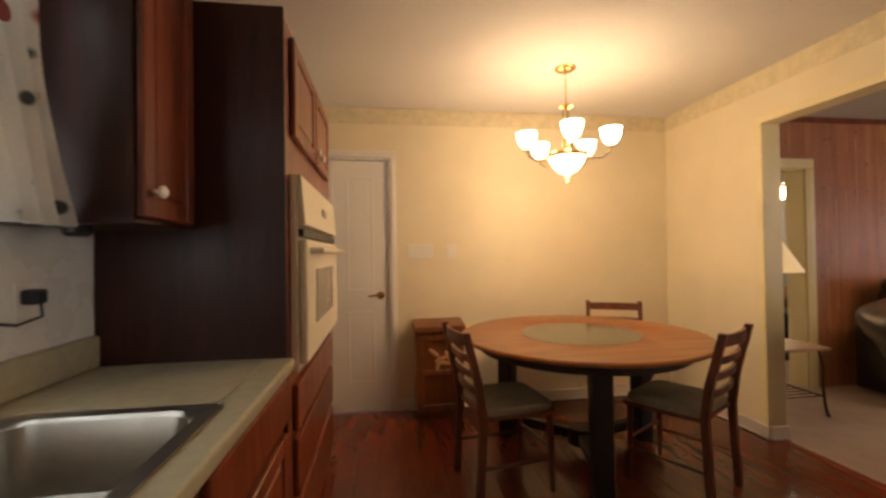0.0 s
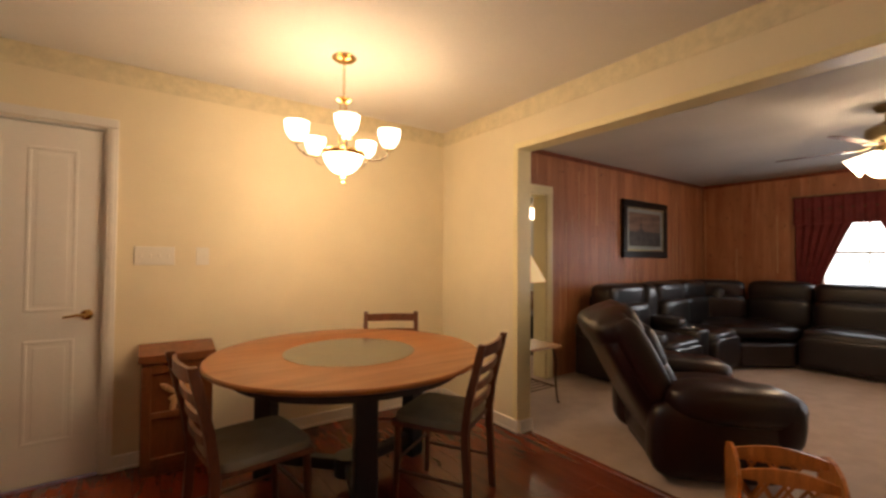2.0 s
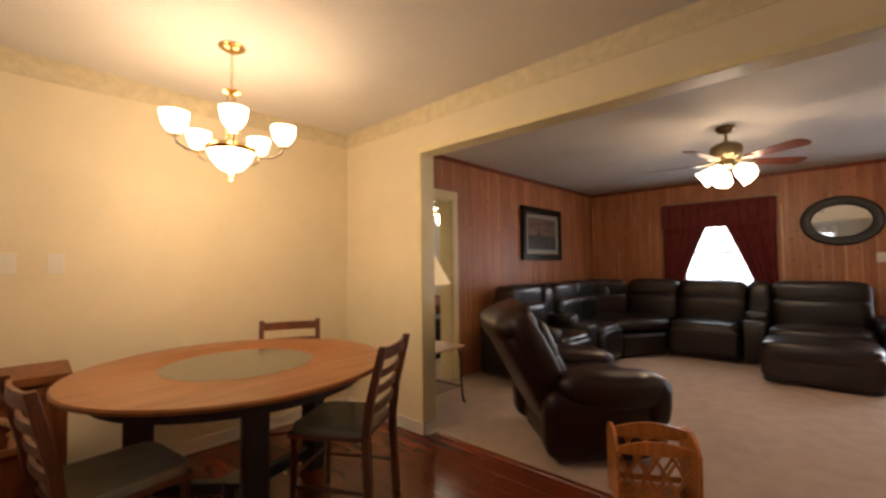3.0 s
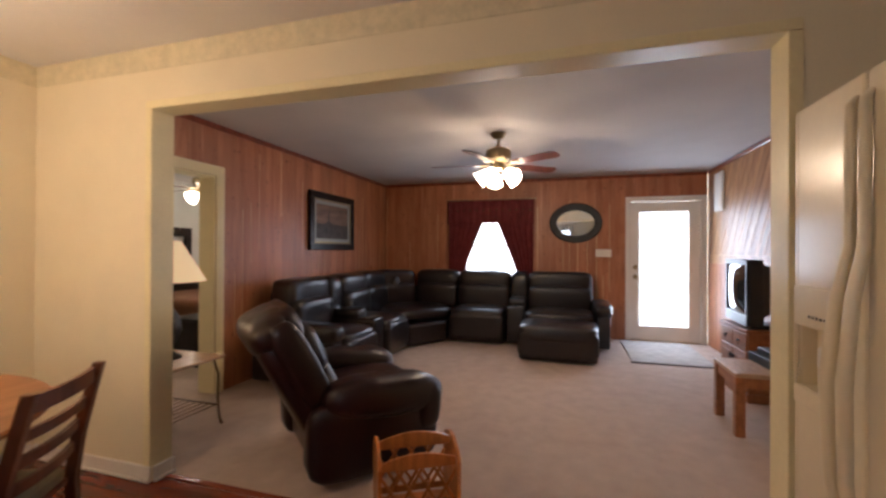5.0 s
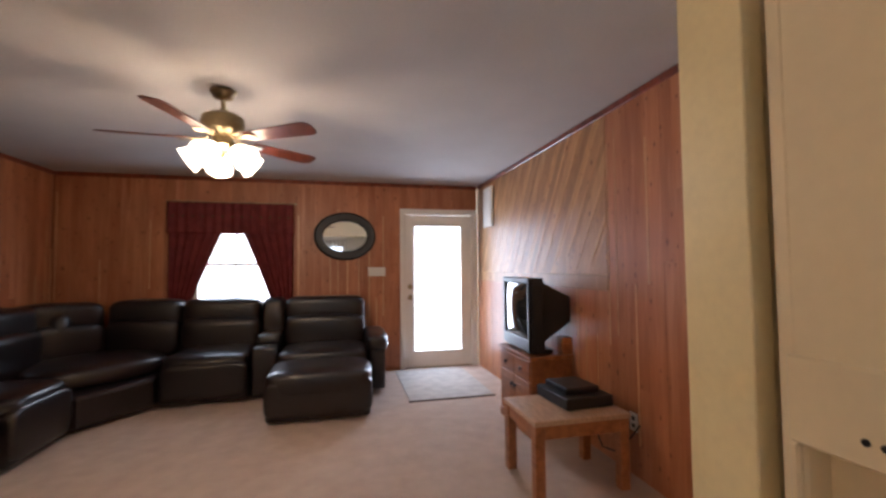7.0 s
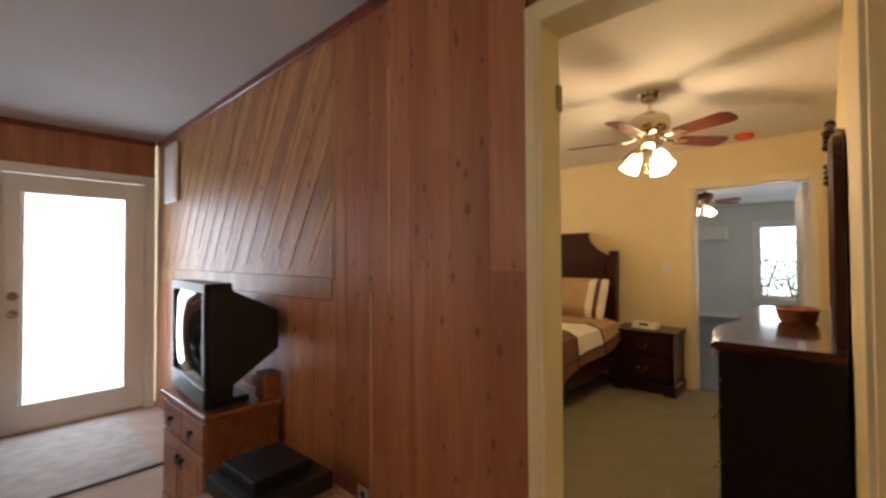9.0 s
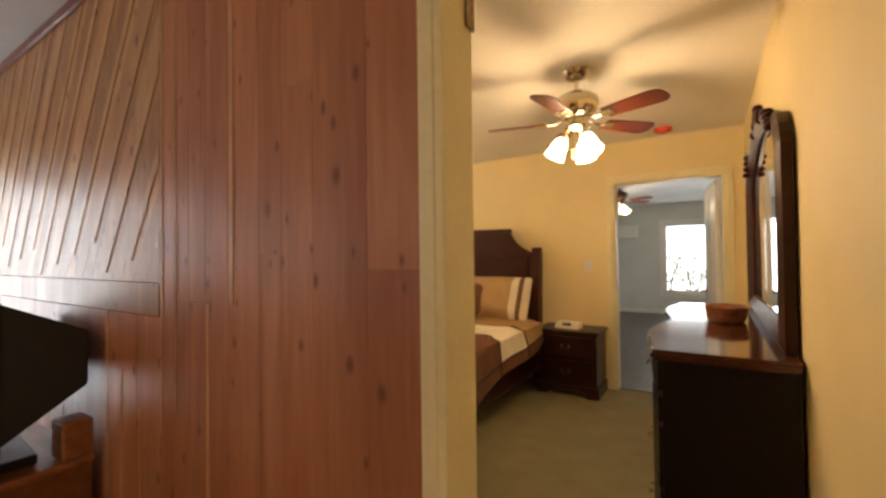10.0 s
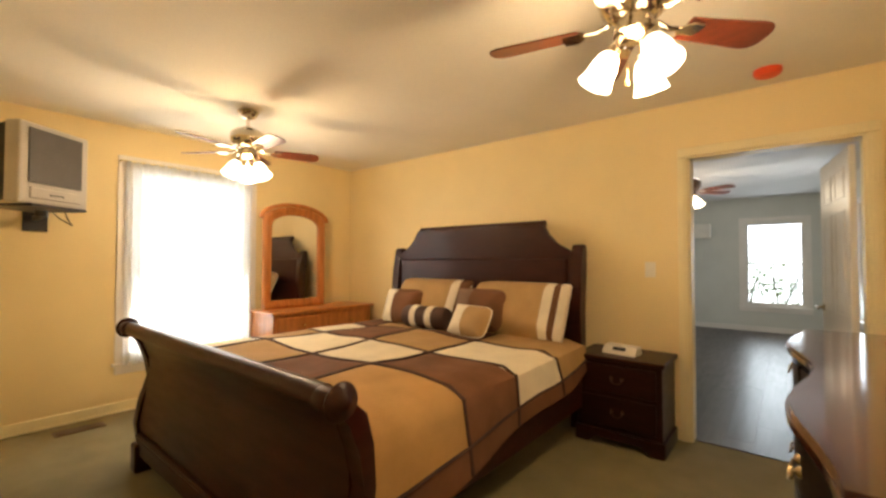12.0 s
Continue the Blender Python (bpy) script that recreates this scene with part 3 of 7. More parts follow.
def glazed_door():
    d = tagged(new("door_3"), "white exterior door with one full-length glass pane, bright daylight behind", "door", kind="structure")
    d.matrix_world = at(8.80, -0.515, 0, -90)
    w, h = 0.91, 2.025
    bm = B()
    gx0, gx1, g0, g1 = 0.105, 0.785, 0.20, 1.90
    box(bm, 0, gx0, 0, 0.044, 0.01, h, 0.003)
    box(bm, gx1, w, 0, 0.044, 0.01, h, 0.003)
    box(bm, gx0, gx1, 0, 0.044, 0.01, g0, 0.003)
    box(bm, gx0, gx1, 0, 0.044, g1, h, 0.003)
    part("leaf", bm, "white_paint", d)
    bm = B()
    for a, b, c, e in ((gx0, gx1, g0, g0 + 0.025), (gx0, gx1, g1 - 0.025, g1), (gx0, gx0 + 0.025, g0 + 0.025, g1 - 0.025), (gx1 - 0.025, gx1, g0 + 0.025, g1 - 0.025)):
        box(bm, a, b, -0.010, 0.001, c, e, 0.004)
    part("glazing_bead", bm, "white_paint", d)
    bm = B()
    box(bm, gx0, gx1, 0.02, 0.026, g0, g1, 0)
    part("pane", bm, "pane", d).visible_shadow = False
    for z, r in ((0.93, 0.027), (1.07, 0.024)):
        bm = B()
        lathe(bm, [(0.032, 0), (0.034, 0.006), (0.014, 0.01), (0.013, 0.03), (r, 0.042), (r, 0.06), (0.012, 0.066)], 18, pose(0.065, 0, z, 90, 0, 0))
        part("door_knob" if z < 1 else "deadbolt", bm, "antique", d, "round knob" if z < 1 else "round deadbolt")
    bm = B()
    box(bm, 0.0, w, -0.02, 0.10, 0.001, 0.012, 0.003)
    part("sill", bm, "antique", d, "worn metal door sill")


glazed_door()


def window(name, axis, a0, a1, z0, z1, face, inn, label, cols=1, rows=1, muntin=False, trimmed=True):
    """A sash window; inn is the direction into the room, face the wall's room side."""
    d = tagged(new(name), label, "window", kind="structure")

    def bx(bm, s, e, u0, u1, lo, hi, bev=0.003):
        u0, u1 = sorted((u0, u1))
        return box(bm, s, e, u0, u1, lo, hi, bev) if axis == "x" else box(bm, u0, u1, s, e, lo, hi, bev)
    bo = -inn
    mid = (z0 + z1) / 2
    bm = B()
    f = 0.035
    for s, e, lo, hi in ((a0, a0 + f, z0, z1), (a1 - f, a1, z0, z1), (a0 + f, a1 - f, z0, z0 + f), (a0 + f, a1 - f, z1 - f, z1)):
        bx(bm, s, e, face + bo * 0.02, face + bo * 0.13, lo, hi)
    part("window_frame", bm, "white_paint", d)
    for k, (lo, hi) in enumerate(((z0 + f, mid + 0.015), (mid - 0.015, z1 - f))):
        bm = B()
        y0 = face + bo * (0.045 + 0.03 * k)
        y1 = y0 + bo * 0.025
        g = 0.03
        s, e = a0 + f, a1 - f
        for p in ((s, s + g, lo, hi), (e - g, e, lo, hi), (s + g, e - g, lo, lo + g), (s + g, e - g, hi - g, hi)):
            bx(bm, p[0], p[1], y0, y1, p[2], p[3])
        if muntin:
            for i in range(1, cols):
                x = s + (e - s) * i / cols
                bx(bm, x - 0.008, x + 0.008, y0, y1, lo + g, hi - g, 0.001)
            for i in range(1, rows):
                z = lo + (hi - lo) * i / rows
                bx(bm, s + g, e - g, y0, y1, z - 0.008, z + 0.008, 0.001)
        part("sash", bm, "white_paint", d)
        bm = B()
        bx(bm, s + g, e - g, y0 + bo * 0.010, y0 + bo * 0.014, lo + g, hi - g, 0)
        part("pane", bm, "pane", d).visible_shadow = False
    if trimmed:
        for s, e, lo, hi, o in ((a0 - 0.07, a0, z0 - 0.001, z1, 0.016), (a1, a1 + 0.07, z0 - 0.001, z1, 0.016), (a0 - 0.07, a1 + 0.07, z1 + 0.001, z1 + 0.07, 0.016), (a0 - 0.09, a1 + 0.09, z0 - 0.03, z0 - 0.002, 0.04), (a0 - 0.07, a1 + 0.07, z0 - 0.10, z0 - 0.031, 0.014)):
            bm = B()
            bx(bm, s, e, face + inn * 0.001, face + inn * o, lo, hi, 0.004)
            part("window_sill" if o > 0.03 else "window_casing", bm, "white_paint", d)


window("window_1", "y", 1.08, 2.04, 0.86, 1.90, 8.785, -1, "white sash window with one muntin cross behind red curtains", 2, 1, True)
window("window_2", "y", -3.96, -2.90, 0.42, 2.11, 9.0, -1, "tall white sash window behind a white sheer curtain")
window("window_3", "x", 4.37, 5.25, 0.46, 2.00, -11.40, 1, "white sash window with bright foliage outside", 1, 2, True)
window("window_4", "y", 0.30, 1.12, 1.16, 2.08, 0.42, 1, "white kitchen window over the sink")
# unseen window, added only to brighten the far room from the west
window("added_window", "y", -9.1, -8.1, 0.56, 2.0, 3.92, 1, "unseen white sash window added to light the far room")


def shrub(name, x, y, h, n, label):
    d = thing(name, label, "shrub", at(x, y, -0.2))
    bm = B()
    for k in range(5):
        a = k * 1.26
        tube(bm, [(0, 0, 0), (0.12 * math.cos(a), 0.12 * math.sin(a), h * 0.4), (0.4 * math.cos(a), 0.4 * math.sin(a), h * 0.8)], [0.03, 0.02, 0.008], 6)
    part("trunk", bm, "bark", d)
    rnd = random.Random(int(x * 10))
    vs, fs = [], []
    for _ in range(n):
        c = Vector((rnd.gauss(0, 0.45), rnd.gauss(0, 0.3), h * 0.6 + rnd.gauss(0, h * 0.22)))
        u = Vector((rnd.uniform(-1, 1), rnd.uniform(-1, 1), rnd.uniform(-1, 1))).normalized() * 0.05
        v = u.cross(Vector((rnd.uniform(-1, 1), 0.3, rnd.uniform(-1, 1)))).normalized() * 0.025
        i = len(vs)
        vs += [c - u, c + v, c + u, c - v]
        fs.append((i, i + 1, i + 2, i + 3))
    me = bpy.data.meshes.new("leaves")
    me.from_pydata(vs, [], fs)
    me.materials.append(M["leaf"])
    o = new("leaves", me)
    o.parent = d
    tagged(o, kind="stuff")


shrub("shrub", 4.75, -13.2, 1.5, 420, "loose green shrub outside the far window")
shrub("shrub", 5.35, -13.6, 1.9, 420, "taller green shrub outside the far window")


# ---- light fittings


def light_shade_up(bm, r=0.075, h=0.10):
    lathe(bm, [(0.02, 0), (r * 0.55, 0.006), (r * 0.85, h * 0.35), (r, h * 0.75), (r * 1.04, h), (r * 1.0, h), (r * 0.94, h * 0.75), (r * 0.8, h * 0.4), (r * 0.5, 0.02)], 24)


def chandelier():
    d = thing("chandelier", "brass chandelier with five lit glass shades and a lit bowl", "chandelier", at(2.52, 2.68, CEIL))
    bm = B()
    lathe(bm, [(0.065, -0.001), (0.068, -0.008), (0.05, -0.022), (0.015, -0.03)], 24)
    part("canopy", bm, "brass", d, smooth=True)
    bm = B()
    for k in range(12):
        o = Matrix.Translation((0, 0, -0.035 - k * 0.017)) @ Matrix.Rotation(radians(90 * k), 4, "Z")
        ring = [(0.007 * math.cos(a), 0, 0.012 * math.sin(a)) for a in [2 * math.pi * i / 8 for i in range(9)]]
        tube(bm, [o @ Vector(p) for p in ring], 0.002, 5)
    part("chain", bm, "brass", d)
    bm = B()
    lathe(bm, [(0.006, -0.24), (0.04, -0.245), (0.045, -0.255), (0.02, -0.268), (0.008, -0.27)], 20)
    for k in range(3):
        a = radians(120 * k + 20)
        tube(bm, [(0.02 * math.cos(a), 0.02 * math.sin(a), -0.26), (0.024 * math.cos(a), 0.024 * math.sin(a), -0.52)], 0.0035, 6)
    lathe(bm, [(0.10, -0.545), (0.125, -0.55), (0.13, -0.565), (0.115, -0.58), (0.03, -0.53), (0.02, -0.515)], 28)
    part("stem", bm, "brass", d, smooth=True)
    for k in range(5):
        a = 72 * k + 36
        m = Matrix.Rotation(radians(a), 4, "Z")
        bm = B()
        tube(bm, [m @ Vector(p) for p in ((0.09, 0, -0.56), (0.15, 0, -0.60), (0.21, 0, -0.60), (0.255, 0, -0.575), (0.265, 0, -0.54))], 0.006, 8)
        lathe(bm, [(0.012, 0), (0.03, 0.006), (0.024, 0.02), (0.017, 0.035)], 16, m @ Matrix.Translation((0.265, 0, -0.55)))
        arm = part("arm", bm, "chrome", d, smooth=True)
        bm = B()
        light_shade_up(bm, 0.062, 0.095)
        bmesh.ops.transform(bm, matrix=m @ Matrix.Translation((0.265, 0, -0.525)), verts=bm.verts)
        sh = part("shade", bm, "glow_warm", arm, "lit clear frosted glass shade", smooth=True)
        sh.visible_shadow = False
        p = m @ Vector((0.265, 0, -0.45))
        lamp_light(2.52 + p.x, 2.68 + p.y, CEIL + p.z, 1.6, (1, 0.70, 0.44), 0.09)
    bm = B()
    lathe(bm, [(0.015, -0.685), (0.06, -0.665), (0.098, -0.62), (0.112, -0.578), (0.105, -0.578), (0.05, -0.65)], 28)
    bowl = part("bowl", bm, "glow_warm", d, "lit alabaster glass bowl", smooth=True)
    bowl.visible_shadow = False
    lamp_light(2.52, 2.68, CEIL - 0.78, 18, (1, 0.65, 0.34), 0.09)
    bm = B()
    lathe(bm, [(0.004, -0.735), (0.012, -0.725), (0.008, -0.71), (0.022, -0.695), (0.018, -0.682)], 16)
    part("finial", bm, "brass", d, smooth=True)


chandelier()


def ceiling_fan(name, x, y, turn, label, watts, body="antique", shades=3, tilt=28, first=0, colour=WARM, size=1.0, reach=0.56, long=1.0, lift=0.0):
    d = thing(name, label, "ceiling fan", at(x, y, CEIL + lift), "ceiling fans")
    bm = B()
    lathe(bm, [(0.075, -0.001), (0.078, -0.012), (0.055, -0.05), (0.025, -0.062)], 24)
    part("canopy", bm, body, d, smooth=True)
    bm = B()
    lathe(bm, [(0.013, -0.05), (0.013, -0.12), (0.03, -0.125), (0.03, -0.15)], 14)
    part("downrod", bm, body, d, smooth=True)
    bm = B()
    lathe(bm, [(0.03, -0.14), (0.085, -0.15), (0.12, -0.175), (0.125, -0.215), (0.115, -0.255), (0.085, -0.285), (0.06, -0.30), (0.06, -0.325), (0.075, -0.332), (0.075, -0.35), (0.045, -0.37)], 32)
    part("motor_housing", bm, body, d, smooth=True)
    for k in range(5):
        m = Matrix.Rotation(radians(turn + 72 * k), 4, "Z")
        bm = B()
        tube(bm, [m @ Vector(p) for p in ((0.08, 0, -0.295), (0.13, 0, -0.315), (0.20, 0, -0.312))], [0.012, 0.014, 0.01], 8, 0.5)
        prism(bm, [(0.17, -0.02), (0.20, -0.045), (0.245, -0.04), (0.25, 0), (0.245, 0.04), (0.20, 0.045), (0.17, 0.02)], "z", -0.318, -0.312, 0, m)
        br = part("blade_iron", bm, body, d, smooth=True)
        bm = B()
        o = [(0.19, -0.052)] + [(reach - 0.06, -0.068)] + arc(reach - 0.05, -0.018, 0.05, -90, 0, 4) + arc(reach - 0.05, 0.018, 0.05, 0, 90, 4) + [(reach - 0.06, 0.068), (0.19, 0.052)]
        tl = m @ Matrix.Translation((0, 0, -0.309)) @ Matrix.Rotation(radians(-12), 4, "X")
        prism(bm, o, "z", -0.003, 0.003, 0.0015, tl)
        part("blade", bm, "blade", br, "reddish brown fan blade")
    for k in range(shades):
        m = Matrix.Rotation(radians(first + 360 / shades * k), 4, "Z") @ Matrix.Translation((0.05, 0, -0.352)) @ Matrix.Rotation(radians(180 - tilt), 4, "Y")
        bm = B()
        lathe(bm, [(0.010, 0), (0.013, 0.035), (0.026, 0.045), (0.026, 0.07)], 14, m)
        ar = part("lamp_arm", bm, body, d, smooth=True)
        bm = B()
        r = 0.052 * size
        prof = ((0.02, 0), (r * 0.7, 0.015), (r * 0.95, 0.05), (r, 0.08), (r * 1.25, 0.115), (r * 1.2, 0.115), (r * 0.9, 0.08), (r * 0.5, 0.02))
        lathe(bm, [(a, 0.06 + b * long) for a, b in prof], 24, m)
        sh = part("shade", bm, "glow_warm", ar, "lit frosted tulip glass shade", smooth=True)
        sh.visible_shadow = False
    bm = B()
    tube(bm, [(0.02, 0.03, -0.36), (0.02, 0.03, -0.52)], 0.0018, 5)
    lathe(bm, [(0.002, 0.02), (0.007, 0.01), (0.006, 0)], 8, Matrix.Translation((0.02, 0.03, -0.535)))
    part("pull_chain", bm, "brass", d)
    lamp_light(x, y, CEIL - 0.50 + lift, watts, colour, 0.075)
    return d


M["blade"] = mat("reddish brown fan blade", (0.13, 0.028, 0.010), 0.35, vary=0.3, scale=3, fine=30, bump=0.04, stretch=(1.5, 8, 8), coat=0.25)
ceiling_fan("ceiling_fan", 6.08, 1.005, -122, "antique brass ceiling fan with reddish blades and lit glass shades", 20, shades=5, tilt=56, first=20, size=1.25, reach=0.66, colour=(1, 0.70, 0.42))
ceiling_fan("ceiling_fan", 5.02, -3.40, -131, "polished nickel ceiling fan with lit tulip shades, by the door", 33, body="chrome", tilt=28, first=22, size=0.95, long=1.08, reach=0.535, colour=(1, 0.68, 0.38))
ceiling_fan("ceiling_fan", 7.82, -3.37, -112, "polished nickel ceiling fan with lit tulip shades, over the bed", 35, body="chrome", tilt=28, first=94, size=0.95, long=1.08, reach=0.535, colour=(1, 0.68, 0.38))
ceiling_fan("ceiling_fan", 5.62, -8.35, 10, "dark ceiling fan with a lit glass shade in the far room", 14, body="bronze", tilt=40, lift=0.09, colour=(1, 0.85, 0.65))
ceiling_fan("ceiling_fan", 6.60, 5.15, 10, "ceiling fan with lit glass shades in the second bedroom", 22, body="antique", shades=4, tilt=56, size=1.2, colour=(1, 0.82, 0.62))


# ---- kitchen


def knob(bm, m, r=0.017):
    lathe(bm, [(0.008, 0), (0.007, 0.012), (r, 0.02), (r, 0.028), (r * 0.6, 0.034)], 14, m)


def shaker(parent, y0, y1, z0, z1, x, name="door", knob_at=None, knob_mat="plastic_white"):
    """A raised-frame front facing +x."""
    bm = B()
    t, f = 0.02, 0.055
    box(bm, x, x + t * 0.5, y0 + 0.01, y1 - 0.01, z0 + 0.01, z1 - 0.01, 0)
    if z1 - z0 > 0.25:
        for a, b, c, e in ((y0, y0 + f, z0, z1), (y1 - f, y1, z0, z1), (y0 + f, y1 - f, z0, z0 + f), (y0 + f, y1 - f, z1 - f, z1)):
            box(bm, x, x + t, a, b, c, e, 0.004)
        box(bm, x, x + t * 0.8, y0 + f + 0.012, y1 - f - 0.012, z0 + f + 0.012, z1 - f - 0.012, 0.006)
    else:
        box(bm, x, x + t, y0, y1, z0, z1, 0.006, seg=2)
    dr = part(name, bm, "cabinet", parent)
    if knob_at:
        bm = B()
        knob(bm, pose(x + t, knob_at[0], knob_at[1], 0, 90, 0))
        part("knob", bm, knob_mat, dr, "round white knob", smooth=True)
    return dr


def base_cabinet(y0, y1, doors, label):
    d = thing("base_cabinet", label, "cabinet", at(0, 0))
    bm = B()
    box(bm, 0.43, 1.005, y0, y1, 0.10, 0.70, 0.002)
    box(bm, 0.96, 1.005, y0, y1, 0.70, 0.868, 0.002)
    box(bm, 0.43, 0.52, y0, y1, 0.70, 0.868, 0.002)
    box(bm, 0.43, 0.95, y0 + 0.002, y1 - 0.002, 0.0, 0.10, 0)
    part("body", bm, "cabinet", d)
    w = (y1 - y0) / doors
    for i in range(doors):
        a, b = y0 + i * w + 0.02, y0 + (i + 1) * w - 0.02
        shaker(d, a, b, 0.70, 0.845, 1.006, "drawer")
        shaker(d, a, b, 0.12, 0.665, 1.006, "door")


base_cabinet(-1.5, -0.30, 2, "cherry stained base cabinet with drawers under the worktop")
base_cabinet(-0.295, 0.95, 2, "cherry stained sink base cabinet with slab drawer fronts")
base_cabinet(0.955, 1.635, 1, "cherry stained base cabinet beside the oven tower")
wt = thing("worktop", "beige laminate worktop with a rounded front edge and upstand", "worktop", at(0, 0))
bm = B()
SX0, SX1, SY0, SY1 = 0.54, 0.955, 0.34, 1.17
box(bm, 0.422, SX0, -1.5, 1.638, 0.87, 0.91, 0.002)
box(bm, SX1, 1.045, -1.5, 1.638, 0.87, 0.91, 0.01, seg=3)
box(bm, SX0, SX1, -1.5, SY0, 0.87, 0.91, 0.0)
box(bm, SX0, SX1, SY1, 1.638, 0.87, 0.91, 0.0)
part("top", bm, "counter", wt)
bm = B()
box(bm, 0.422, 0.445, -1.5, 1.638, 0.911, 1.01, 0.005)
part("upstand", bm, "counter", wt)
sk = thing("kitchen_sink", "brushed stainless steel drop-in sink with rounded corners", "sink", at((SX0 + SX1) / 2, (SY0 + SY1) / 2, 0.91))


def rrect(w, h, r, n=5):
    o = []
    for cx, cy, a in ((w / 2 - r, h / 2 - r, 0), (-w / 2 + r, h / 2 - r, 90), (-w / 2 + r, -h / 2 + r, 180), (w / 2 - r, -h / 2 + r, 270)):
        o += arc(cx, cy, r, a, a + 90, n)
    return o


bm = B()
prev = None
for w, h, r, z in ((0.465, 0.87, 0.03, 0.001), (0.468, 0.868, 0.03, 0.006), (0.40, 0.80, 0.07, 0.005), (0.385, 0.785, 0.07, -0.004), (0.36, 0.76, 0.06, -0.15), (0.30, 0.70, 0.05, -0.17), (0.05, 0.05, 0.02, -0.175)):
    ring = [bm.verts.new((u, v, z)) for u, v in rrect(w, h, r)]
    if prev:
        for i in range(len(ring)):
            bm.faces.new((prev[i], prev[(i + 1) % len(ring)], ring[(i + 1) % len(ring)], ring[i]))
    prev = ring
bm.faces.new(prev)
part("basin", bm, "steel", sk, smooth=True)
bm = B()
lathe(bm, [(0.045, -0.174), (0.045, -0.170), (0.03, -0.172), (0.01, -0.176)], 20)
part("drain", bm, "chrome", sk, smooth=True)
bm = B()
lathe(bm, [(0.03, 0.0), (0.028, 0.02), (0.018, 0.03), (0.016, 0.10)], 16, Matrix.Translation((-0.215, 0, 0)))
tube(bm, [(-0.215, 0, 0.09), (-0.215, 0, 0.20), (-0.17, 0, 0.25), (-0.08, 0, 0.25), (-0.04, 0, 0.20)], 0.011, 10)
part("tap", bm, "chrome", sk, smooth=True)


def oven_tower():
    d = thing("oven_cabinet", "tall cherry stained oven cabinet with a dark side panel and drawers", "cabinet", at(0, 0))
    y0, y1, x0, x1 = 1.64, 2.90, 0.425, 1.01
    bm = B()
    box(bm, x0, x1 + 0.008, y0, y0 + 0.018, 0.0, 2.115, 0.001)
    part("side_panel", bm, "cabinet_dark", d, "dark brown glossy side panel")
    bm = B()
    box(bm, x0, x1, y0 + 0.019, y1, 0.0, 2.11, 0.002)
    part("body", bm, "cabinet", d)
    shaker(d, 1.755, 2.235, 1.70, 2.07, x1 + 0.002, "door", (2.19, 1.74))
    shaker(d, 2.265, 2.74, 1.70, 2.07, x1 + 0.002, "door", (2.31, 1.74))
    for z0, z1 in ((0.12, 0.34), (0.37, 0.58), (0.61, 0.78)):
        shaker(d, 1.755, 2.80, z0, z1, x1 + 0.002, "drawer")
    o = thing("wall_oven", "almond enamelled built-in wall oven with a grey window and bar handle", "oven", at(0, 0))
    bm = B()
    box(bm, x1 + 0.001, x1 + 0.03, 1.725, 2.72, 0.83, 1.555, 0.006, seg=2)
    part("frame", bm, "appliance", o)
    bm = B()
    prism(bm, [(x1 + 0.031, 1.36), (x1 + 0.06, 1.37), (x1 + 0.045, 1.55), (x1 + 0.031, 1.55)], "y", 1.73, 2.715, 0.003)
    me = part("control_panel", bm, "appliance", o)
    bm = B()
    box(bm, x1 + 0.052, x1 + 0.058, 2.20, 2.32, 1.44, 1.475, 0.002)
    part("display", bm, "antique", o, "small oval badge")
    bm = B()
    box(bm, x1 + 0.031, x1 + 0.05, 1.735, 2.71, 1.325, 1.355, 0.002)
    part("vent", bm, "plastic_black", o, "black vent slot")
    bm = B()
    box(bm, x1 + 0.031, x1 + 0.062, 1.735, 2.71, 0.86, 1.315, 0.008, seg=2)
    dr = part("oven_door", bm, "appliance", o)
    bm = B()
    box(bm, x1 + 0.0625, x1 + 0.066, 1.93, 2.50, 0.98, 1.20, 0.003)
    part("window", bm, "appliance_grey", dr, "grey glass oven window")
    bm = B()
    tube(bm, [(x1 + 0.06, 1.80, 1.275), (x1 + 0.10, 1.81, 1.275), (x1 + 0.105, 2.22, 1.275), (x1 + 0.10, 2.64, 1.275), (x1 + 0.06, 2.65, 1.275)], 0.013, 10)
    part("handle", bm, "appliance", dr, smooth=True)


oven_tower()
wc = thing("wall_cabinet", "cherry stained wall cabinet with one framed door and a white knob", "cabinet", at(0, 0))
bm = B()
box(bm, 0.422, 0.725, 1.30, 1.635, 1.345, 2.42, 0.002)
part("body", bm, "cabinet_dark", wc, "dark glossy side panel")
shaker(wc, 1.31, 1.60, 1.36, 2.40, 0.727, "door", (1.35, 1.43))
sp = slab("splashback", 0.421, 0.4265, 1.13, 1.636, 1.012, 1.344, "tile_white", "white splashback")
d = thing("power_socket", "white power socket with a black plug above the worktop", "power socket", at(0.4265, 1.37, 1.14))
bm = B()
box(bm, 0, 0.006, -0.035, 0.035, -0.057, 0.057, 0.003)
pl = part("plate", bm, "plastic_white", d)
bm = B()
box(bm, 0.006, 0.045, -0.022, 0.022, 0.0, 0.04, 0.008, seg=2)
tube(bm, [(0.04, 0, 0.01), (0.05, -0.01, -0.03), (0.03, -0.06, -0.045), (0.012, -0.12, -0.03)], 0.004, 6)
part("plug", bm, "plastic_black", d, "black plug and lead")
# plain black disc in place of a small dark hook; not a lamp
d = thing("cabinet_disc", "small black disc standing in for a hook under the wall cabinet", "light", at(0.56, 1.36, 1.345))
bm = B()
lathe(bm, [(0.03, -0.001), (0.032, -0.02), (0.024, -0.03)], 18)
part("housing", bm, "plastic_black", d, smooth=True)


